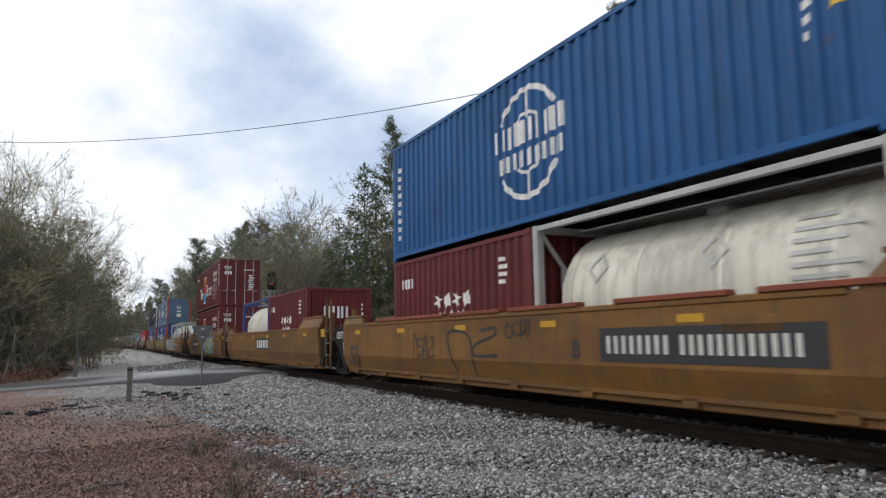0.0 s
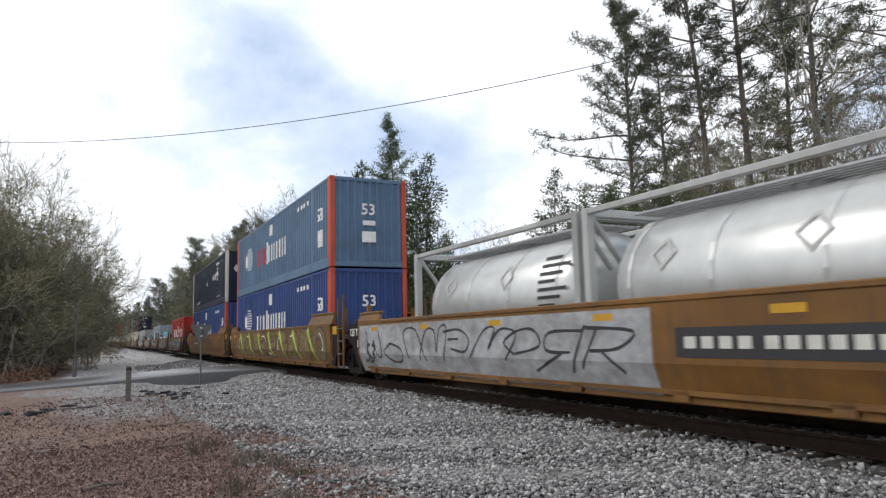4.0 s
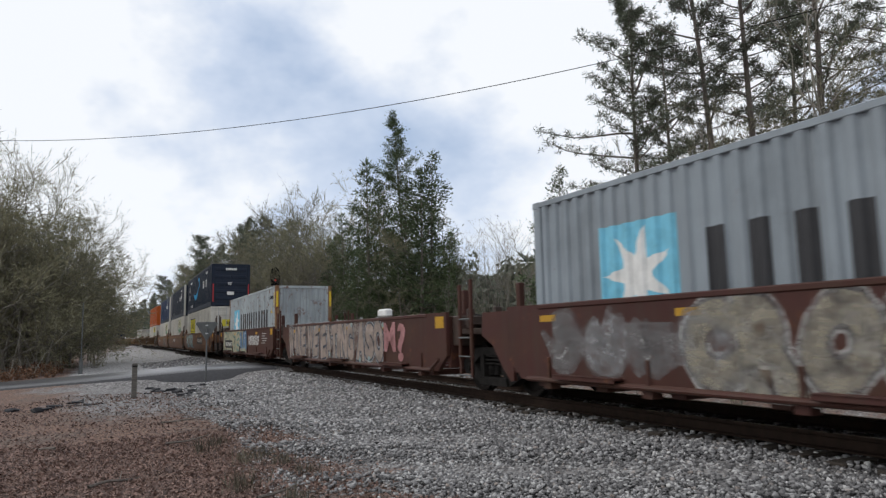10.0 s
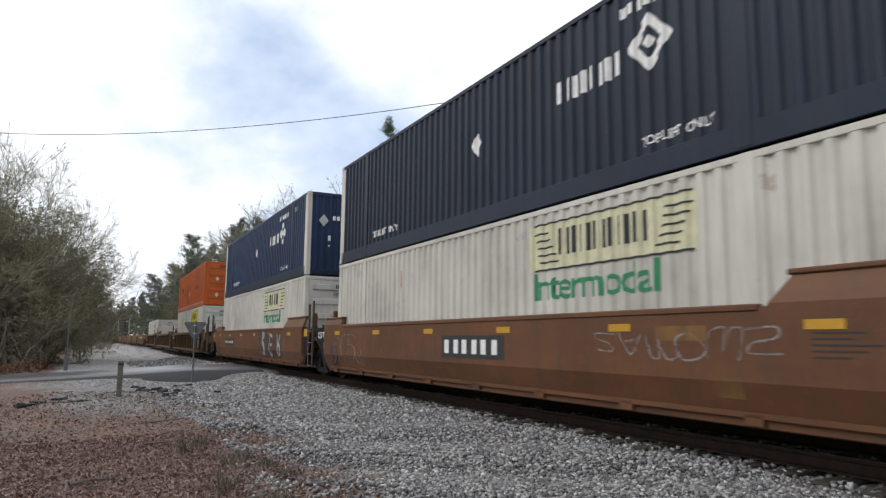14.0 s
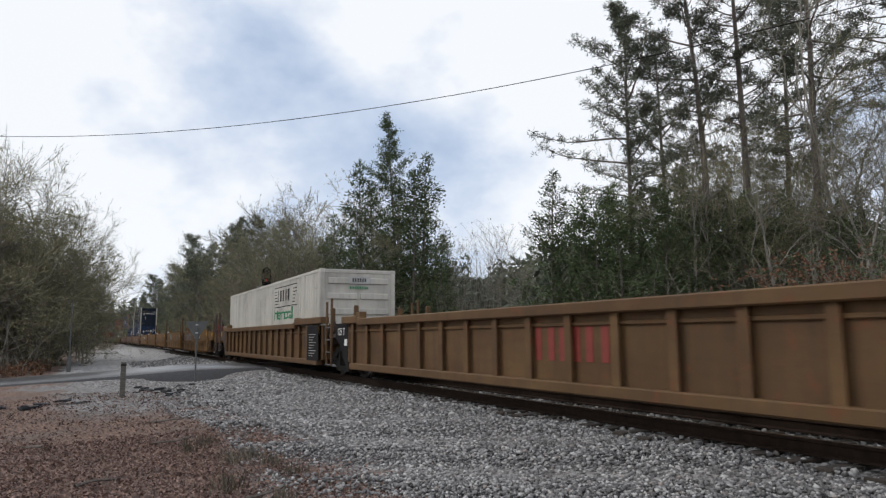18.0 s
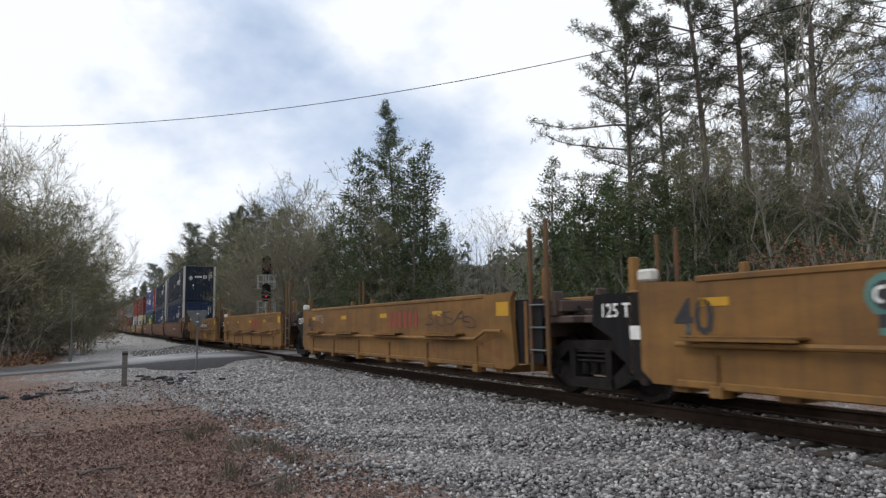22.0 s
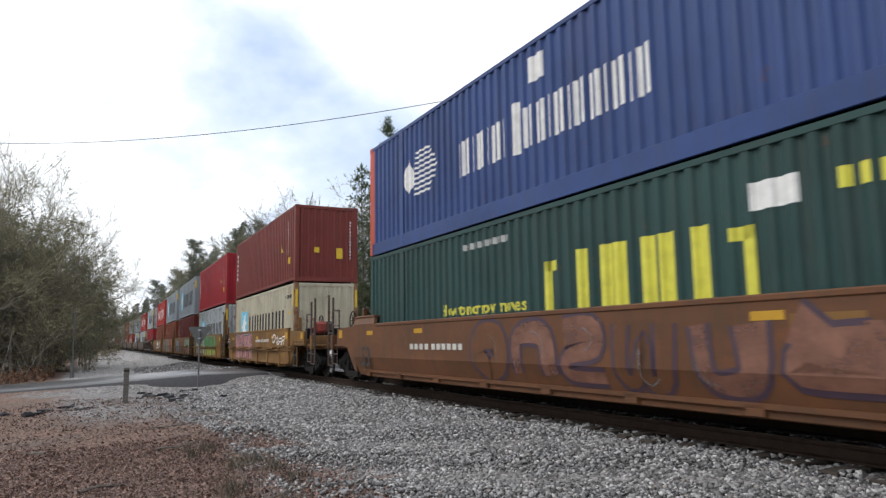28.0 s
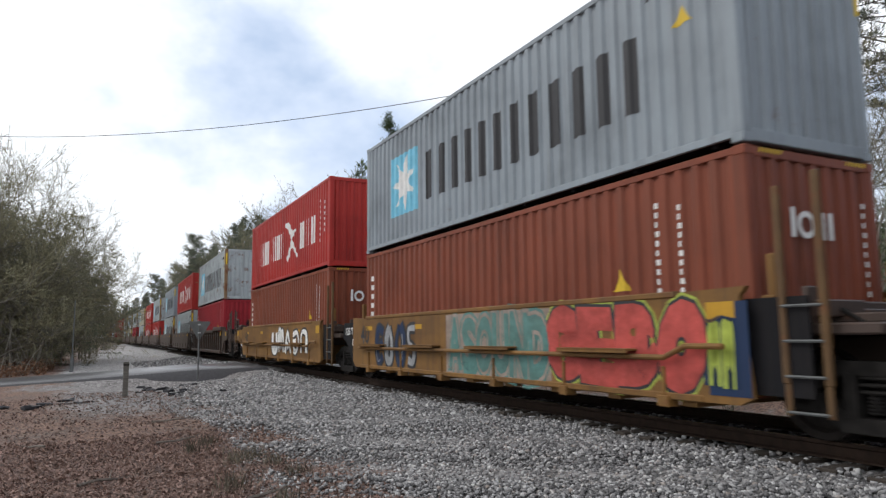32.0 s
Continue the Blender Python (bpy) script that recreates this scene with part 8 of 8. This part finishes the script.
# distant wooded ridge that closes the view
def ridge(seed, s0, s1, l0, l1, h0, h1, n):
    r = random.Random(seed)
    v, f = [], []
    for _ in range(n):
        s, lat = r.uniform(s0, s1), r.uniform(l0, l1)
        x, y = on_line(s, lat)
        h = r.uniform(h0, h1)
        for _ in range(26):
            q = Vector((r.gauss(0, 2.2), r.gauss(0, 2.2), 0))
            z = h * r.uniform(0.1, 1.0)
            c = Vector((float(x), float(y), float(land_z(s, lat)))) + q * (1.15 - z / h) + Vector((0, 0, z))
            for _ in range(3):
                d = Vector((r.gauss(0, 1), r.gauss(0, 1), r.gauss(0.3, 0.7))).normalized()
                e = d.orthogonal().normalized() * r.uniform(0.25, 0.6)
                b = len(v)
                v += [c, c + d * 0.8 + e, c + d * 1.7, c + d * 0.8 - e]
                f.append((b, b + 1, b + 2, b + 3))
    ob = new("far_wood", raw("far_wood", v, f))
    ob.data.materials.append(MAT["needle"])
    return tagged(ob, "distant mixed woodland along the line", "woodland", kind="stuff")


ridge(81, 45, 140, 40, 110, 6, 11, 300)
ridge(82, 140, 620, 22, 120, 12, 20, 420)
ridge(83, 60, 620, -130, -26, 12, 17, 420)
ridge(84, 560, 900, -60, 60, 12, 22, 260)
ridge(85, -30, 45, 45, 90, 5, 9, 160)


# ---- ballast: angular stones on the shoulder and between the sleepers ----
def stone_material():
    m, n, l, b = base_nodes("crushed_stone")
    g = n.new("ShaderNodeNewGeometry")
    c = ramp(n, l, g.outputs["Random Per Island"], [(0.0, (0.04, 0.038, 0.040)), (0.3, (0.11, 0.105, 0.108)), (0.55, (0.21, 0.204, 0.206)), (0.8, (0.36, 0.354, 0.354)), (0.93, (0.58, 0.572, 0.565)), (1.0, (0.25, 0.20, 0.17))])
    gr = noise_of(n, l, 30, 3)
    l.new(mixc(n, l, 0.25, c, ramp(n, l, gr, [(0.35, (0.10, 0.10, 0.102)), (0.7, (0.42, 0.415, 0.41))])), b.inputs["Base Color"])
    b.inputs["Roughness"].default_value = 0.92
    return m


MAT["stone"] = stone_material()
BLOCK = np.array([(x, y, z) for x in (-1, 1) for y in (-1, 1) for z in (-1, 1)], float) * 0.72
BLOCK_F = np.array([(0, 1, 3, 2), (4, 6, 7, 5), (0, 4, 5, 1), (2, 3, 7, 6), (0, 2, 6, 4), (1, 5, 7, 3)])


def pebbles(name, rng, s, lat, size, lift, material, z=None, flat=0.75):
    """Many angular stones at places along the line, as one mesh."""
    n = len(s)
    x, y = on_line(s, lat)
    if z is None:
        z = ground_z(s, lat)
    q = rng.normal(size=(n, 4))
    q /= np.linalg.norm(q, axis=1, keepdims=True)
    w, a, b, c = q.T
    rot = np.stack([1 - 2 * (b * b + c * c), 2 * (a * b - c * w), 2 * (a * c + b * w), 2 * (a * b + c * w), 1 - 2 * (a * a + c * c), 2 * (b * c - a * w), 2 * (a * c - b * w), 2 * (b * c + a * w), 1 - 2 * (a * a + b * b)], 1).reshape(n, 3, 3)
    scale_ = size[:, None] * rng.uniform(0.6, 1.25, (n, 3))
    v = BLOCK[None] * scale_[:, None] * rng.uniform(0.7, 1.2, (n, 8, 1)) + rng.normal(0, 0.2, (n, 8, 3)) * size[:, None, None]
    v = np.einsum("nij,nkj->nki", rot, v)
    v[:, :, 2] *= flat
    v += np.stack([x, y, z + lift], 1)[:, None]
    f = (BLOCK_F[None] + 8 * np.arange(n)[:, None, None]).reshape(-1, 4)
    me = bpy.data.meshes.new(name)
    me.vertices.add(n * 8)
    me.vertices.foreach_set("co", v.ravel())
    me.loops.add(len(f) * 4)
    me.loops.foreach_set("vertex_index", f.ravel().astype(np.int32))
    me.polygons.add(len(f))
    me.polygons.foreach_set("loop_start", np.arange(0, len(f) * 4, 4, dtype=np.int32))
    me.update(calc_edges=True)
    me.materials.append(material)
    return new(name, me)


rng = np.random.default_rng(5)


def strew(n, s0, s1, l0, l1):
    return rng.uniform(s0, s1, n), rng.uniform(l0, l1, n)


BAL = "grey crushed-stone ballast sloping from the sleepers"
for n_, s0, s1, l0, l1, r0, r1 in ((66000, 1.0, 11.0, -5.7, -1.25, 0.015, 0.031), (42000, 11.0, 19.0, -5.6, -1.25, 0.02, 0.038), (24000, 19.0, 29.0, -5.4, -1.25, 0.03, 0.05), (9000, -1, 26, -1.25, 1.5, 0.03, 0.05), (9000, 34.8, 56.0, -5.5, -1.25, 0.035, 0.06), (5000, 2, 40, 1.4, 4.5, 0.04, 0.06)):
    s_, l_ = strew(n_, s0, s1, l0, l1)
    keep = rng.random(n_) < np.clip((l_ + 5.25 + 0.2 * np.sin(s_ * 1.3)) / 1.2, 0.14, 1) if -6 < l0 < -4 else np.ones(n_, bool)
    keep &= (s_ - road_mid(l_) < np.interp(l_, (-7, -1.4), (-4.0, -4.6))) | (s_ - road_mid(l_) > 2.9) | (np.abs(l_) < 1.3) & (np.abs(s_ - road_mid(l_)) > 2.7)
    s_, l_ = s_[keep], l_[keep]
    heap = np.where(np.abs(l_) < 1.25, -0.24, ground_top(s_, l_, *on_line(s_, l_))) + rng.uniform(-0.02, 0.042, len(s_)) + 0.035 * np.sin(s_ * 2.1 + l_ * 3) * (np.abs(l_) > 1.3)
    tagged(pebbles("ballast", rng, s_, l_, rng.uniform(r0, r1, len(s_)), 0.0, MAT["stone"], heap), BAL, "ballast", kind="stuff")


# the pale line of fine stone along the toe of the shoulder
s_ = rng.uniform(6.0, 25.0, 9000)
l_ = -5.55 + 0.22 * np.sin(s_ * 0.55) + rng.normal(0, 0.13, 9000)
tagged(pebbles("toe_gravel", rng, s_, l_, rng.uniform(0.010, 0.022, 9000), 0.004, MAT["stone"], ground_top(s_, l_, *on_line(s_, l_))), "thin line of pale fine gravel along the ballast's foot", "gravel", kind="stuff")


# ---- leaf litter, grass tufts, sticks ----
def litter(seed, n, s0, s1, l0, l1, size):
    r = np.random.default_rng(seed)
    s, lat = r.uniform(s0, s1, n), r.uniform(l0, l1, n)
    keep = (r.random(n) < np.clip((-lat - 4.3) / 1.4, 0.04, 1)) & (np.abs(s - road_mid(lat)) > 3.4)
    s, lat = s[keep], lat[keep]
    n = len(s)
    x, y = on_line(s, lat)
    z = ground_top(s, lat, x, y) + r.uniform(0.0, 0.03, n)
    a, k = r.uniform(0, 2 * np.pi, n), size * r.uniform(0.6, 1.3, n)
    dx, dy, dz = np.cos(a) * k, np.sin(a) * k, r.normal(0, 0.35, n) * k
    ex, ey, ez = -np.sin(a) * k * 0.6, np.cos(a) * k * 0.6, r.normal(0, 0.35, n) * k
    c = np.stack([x, y, z], 1)
    d, e = np.stack([dx, dy, dz], 1), np.stack([ex, ey, ez], 1)
    up = np.array([0, 0, 0.012])
    v = np.stack([c - d, c + e + up, c + d, c - e + up], 1).reshape(-1, 3)
    f = np.arange(4 * n).reshape(-1, 4)
    ob = new("leaf_litter", raw("leaf_litter", v.tolist(), f.tolist()))
    ob.data.materials.append(MAT["litter"])
    return tagged(ob, "carpet of dry reddish-brown fallen leaves", "fallen leaves", kind="stuff")


MAT["litter"] = leaf_material("fallen_leaves", (0.085, 0.054, 0.046), (0.33, 0.21, 0.17))
litter(91, 92000, 3.5, 14, -13, -4.2, 0.023)
litter(92, 15000, 13, 25, -18, -4.6, 0.030)


MAT["dead_grass"] = leaf_material("dead_grass_blades", (0.065, 0.055, 0.04), (0.17, 0.145, 0.10))


def tuft_of_grass(seed, s, lat, h=0.28):
    g = Limbs(seed)
    for _ in range(70):
        p = Vector((g.r.gauss(0, 0.09), g.r.gauss(0, 0.09), 0))
        d = Vector((g.r.gauss(0, 0.35), g.r.gauss(0, 0.35), 1)).normalized()
        g.card(p, d, h * g.r.uniform(0.5, 1.2), 0.012)
    x, y = on_line(s, lat)
    ob = new("grass_tuft", raw("grass_tuft", g.lv, g.lf))
    ob.data.materials.append(MAT["dead_grass"])
    ob.location = (float(x), float(y), float(ground_z(s, lat)) + 0.02)
    return tagged(ob, "small clump of dead brown grass", "grass", "grass tufts by the track")


for i, (s, lat, h) in enumerate(((11.4, -6.3, 0.26), (10.1, -5.9, 0.24), (10.4, -5.65, 0.22), (8.3, -6.3, 0.3), (9.7, -5.5, 0.2), (12.2, -6.0, 0.18), (8.9, -5.4, 0.16), (7.4, -5.9, 0.2))):
    tuft_of_grass(300 + i, s, lat, h)


def stick(seed, s, lat, length, turn):
    g = Limbs(seed)
    p = g.grow(Vector((-length / 2, 0, 0)), Vector((1, 0, 0.02)), length, 0.022, 6, 0.07, 0, 5, 0.5)
    g.grow(p[3], Vector((0.7, 0.6, 0.25)), length * 0.3, 0.01, 3, 0.1, 0, 4, 0.4)
    ob = new("fallen_stick", raw("fallen_stick", g.v, g.f))
    ob.data.materials.append(MAT["pinebark"])
    x, y = on_line(s, lat)
    ob.matrix_basis = pose(float(x), float(y), float(ground_z(s, lat)) + 0.05, 0, 0, turn)
    return tagged(ob, "dark fallen stick lying on leaf litter", "stick", "fallen sticks")


for i, (s, lat, ln, tn) in enumerate(((9.8, -7.5, 1.0, 70), (12.6, -6.4, 0.7, 20), (7.6, -8.2, 0.6, 120), (15.6, -6.2, 0.9, -10), (7.9, -6.0, 0.5, 50), (13.5, -8.6, 0.8, 150))):
    stick(400 + i, s, lat, ln, tn)


def chunk(seed, s, lat, k):
    bm = boxes([(-k, k, -k * 0.7, k * 0.7, -0.05, k * 0.35)])
    r = random.Random(seed)
    bmesh.ops.subdivide_edges(bm, edges=bm.edges[:], cuts=1)
    for v in bm.verts:
        v.co += Vector((r.gauss(0, 0.12 * k), r.gauss(0, 0.12 * k), r.gauss(0, 0.1 * k)))
    ob = new("asphalt_chunk", mesh_of("asphalt_chunk", bm))
    ob.data.materials.append(MAT["asphalt_dark"])
    x, y = on_line(s, lat)
    ob.matrix_basis = pose(float(x), float(y), float(ground_z(s, lat)) + 0.02, 0, 0, r.uniform(0, 360))
    return tagged(ob, "broken lump of old black asphalt", "rubble", "broken asphalt by the road")


rs = random.Random(8)
for i in range(26):
    chunk(500 + i, 25.2 + rs.gauss(0, 1.3), -5.4 + rs.gauss(0, 1.2), rs.uniform(0.05, 0.17))
for i in range(12):
    chunk(540 + i, 21.6 + rs.gauss(0, 0.35), -9.0 + rs.gauss(0, 1.3), rs.uniform(0.07, 0.2))


# ---- posts, sign, signal, wire ----
def place(ob, s, lat, dz=0.0, turn=0.0):
    x, y = on_line(s, lat)
    ob.matrix_basis = pose(float(x), float(y), float(ground_z(s, lat)) + dz, 0, 0, turn)
    return ob


MAT["post"] = wood_material("weathered_post_wood", (0.06, 0.055, 0.05), (0.16, 0.145, 0.125))
post = root("marker_post", "weathered grey wooden marker post standing by the road", "post")
part("shaft", boxes([(-0.075, 0.075, -0.065, 0.065, -0.4, 1.08)], 0.012), MAT["post"], post)
part("cap_band", boxes([(-0.08, 0.08, -0.07, 0.07, 0.97, 1.02)], 0.004), MAT["truck"], post)
place(post, 22.9, -6.8, 0, 25)

sign = root("yield_sign", "triangular road sign seen from its bare grey back", "road sign")
part("post", rods([((0, 0, -0.4), (0, 0, 2.32), 0.03)], 8), MAT["dullgrey"], sign)
bm = bmesh.new()
slab_xz(bm, [(-0.03, 1.62), (0.03, 1.62), (0.39, 2.24), (0.36, 2.30), (-0.36, 2.30), (-0.39, 2.24)], 0.035, 0.042)
part("plate", bm, MAT["dullgrey"], sign, "bare grey aluminium back of the sign")
part("clamp", boxes([(-0.05, 0.05, -0.035, 0.036, z, z + 0.05) for z in (1.85, 2.15)], 0.004), MAT["galv"], sign)
place(sign, 27.2, -4.2, 0, 18)

guard = root("utility_marker", "slim pale pipe with a sleeve, standing at the wood's edge", "marker pole")
part("pipe", rods([((0, 0, -0.4), (0, 0, 3.9), 0.032)], 10), MAT["dullgrey"], guard)
part("sleeve", rods([((0, 0, -0.1), (0, 0, 0.75), 0.10), ((0, 0, 0.75), (0, 0, 0.9), 0.06)], 12), MAT["dullgrey"], guard)
place(guard, 43.0, -8.8, 0)


def red_lens():
    m, n, l, b = base_nodes("lit_red_lens")
    b.inputs["Base Color"].default_value = (0.5, 0.02, 0.02, 1)
    b.inputs["Emission Color"].default_value = (1.0, 0.05, 0.05, 1)
    b.inputs["Emission Strength"].default_value = 0.42
    b.inputs["Roughness"].default_value = 0.2
    return m


MAT["lens"] = red_lens()
sig = root("railway_signal", "railway signal mast with two lit red heads, ladder and railed platforms", "railway signal")
part("mast", rods([((0, 0, -0.5), (0, 0, 6.6), 0.075)], 10), MAT["galv"], sig)
part("foundation", boxes([(-0.4, 0.4, -0.4, 0.4, -0.6, 0.12)], 0.03), MAT["frame_grey"], sig)
for z in (5.75, 3.65):
    hd = part("signal_head", boxes([(-0.14, 0.14, -0.42, -0.16, z - 0.28, z + 0.85)], 0.03), MAT["black"], sig, "black signal head")
    bm = bmesh.new()
    slab_xz(bm, [(-0.3 + 0.0, z - 0.4), (0.3, z - 0.4), (0.38, z + 0.2), (0.3, z + 0.85), (0.0, z + 1.05), (-0.3, z + 0.85), (-0.38, z + 0.2)], -0.44, -0.425)
    part("backboard", bm, MAT["black"], hd)
    for dz, lit in ((0.0, True), (0.33, False), (0.62, False)):
        bm = rods([((0, -0.45, z + dz), (0, -0.46, z + dz), 0.085)], 16)
        part("lens", bm, MAT["lens"] if lit else MAT["m_black"], hd, "lit red lens" if lit else "")
        bm = bmesh.new()
        ends = [(math.radians(a), ) for a in range(-20, 201, 20)]
        for (a0,), (a1,) in zip(ends, ends[1:]):
            p = [(0.125 * math.cos(a), y_, z + dz + 0.125 * math.sin(a)) for y_ in (-0.44, -0.78) for a in (a0, a1)]
            vs = [bm.verts.new(q) for q in p]
            bm.faces.new((vs[0], vs[1], vs[3], vs[2]))
        bmesh.ops.solidify(bm, geom=bm.faces[:], thickness=0.008)
        part("visor", bm, MAT["black"], hd)
for z in (4.75, 2.75):
    part("platform", boxes([(-0.55, 0.75, -0.15, 0.75, z - 0.5, z - 0.45)], 0.01), MAT["galv"], sig)
    rl = []
    for zz in (z - 0.45, z + 0.05, z + 0.55):
        rl += [((-0.55, -0.15, zz), (-0.55, 0.75, zz), 0.025), ((0.75, -0.15, zz), (0.75, 0.75, zz), 0.025), ((-0.55, 0.75, zz), (0.75, 0.75, zz), 0.025), ((-0.55, -0.15, zz), (-0.2, -0.15, zz), 0.025), ((0.2, -0.15, zz), (0.75, -0.15, zz), 0.025)]
    for xx, yy in ((-0.55, -0.15), (-0.55, 0.75), (0.75, 0.75), (0.75, -0.15), (0.2, -0.15), (-0.2, -0.15)):
        rl.append(((xx, yy, z - 0.5), (xx, yy, z + 0.57), 0.025))
    part("guard_rail", rods(rl, 6), MAT["galv"], sig)
lad = [((x, 0.35, -0.3), (x, 0.35, 5.9), 0.022) for x in (0.3, 0.62)] + [((0.3, 0.35, z), (0.62, 0.35, z), 0.014) for z in np.arange(0.1, 5.8, 0.3)]
part("ladder", rods(lad, 6), MAT["galv"], sig)
part("cable_box", boxes([(-0.3, -0.08, 0.08, 0.3, 1.4, 2.0)], 0.02), MAT["galv"], sig)
place(sig, 54.0, 4.0, 0.55, 20)

# overhead wire across the scene
ax, ay, bx, by = -15.9, 27.0, 10.0, 16.5
dd = math.hypot(bx - ax, by - ay)
wire = bmesh.new()
pts = []
for k in range(-10, 56):
    d = k * 1.0
    z = 0.00406 * d * d - 0.1159 * d + 9.205
    pts.append(Vector((ax + (bx - ax) * d / dd, ay + (by - ay) * d / dd, z)))
for p, q in zip(pts, pts[1:]):
    rod(wire, p, q, 0.012, 5)
ob = new("overhead_wire", mesh_of("overhead_wire", wire))
ob.data.materials.append(MAT["wire"])
tagged(ob, "thin dark overhead wire sagging across the sky", "overhead wire", kind="structure")


# ---- what moves: the whole train rolls past ----
def motions():
    times = [float(t) for t in range(0, 33)]
    for th, u, z, half in MOVERS:
        rows = []
        for t in times:
            m = train_pose(u - run(t), half)
            m.translation.z = z
            rows.append((t, m))
        walk(th, rows)
    # wheels roll without slip on a tread of 0.483 m; alike wheelsets share the keys of the first
    first = {}
    for w, q in WHEELSETS:
        if q not in first:
            walk(w, [(i * 0.04, pose(q * 0.915, 0, 0.483) @ Matrix.Rotation(run(i * 0.04) / 0.483, 4, 'Y')) for i in range(801)])
            first[q] = w.animation_data
        else:
            w.rotation_mode = "QUATERNION"
            keys = w.animation_data_create()
            keys.action = first[q].action
            keys.action_slot = first[q].action_slot


motions()
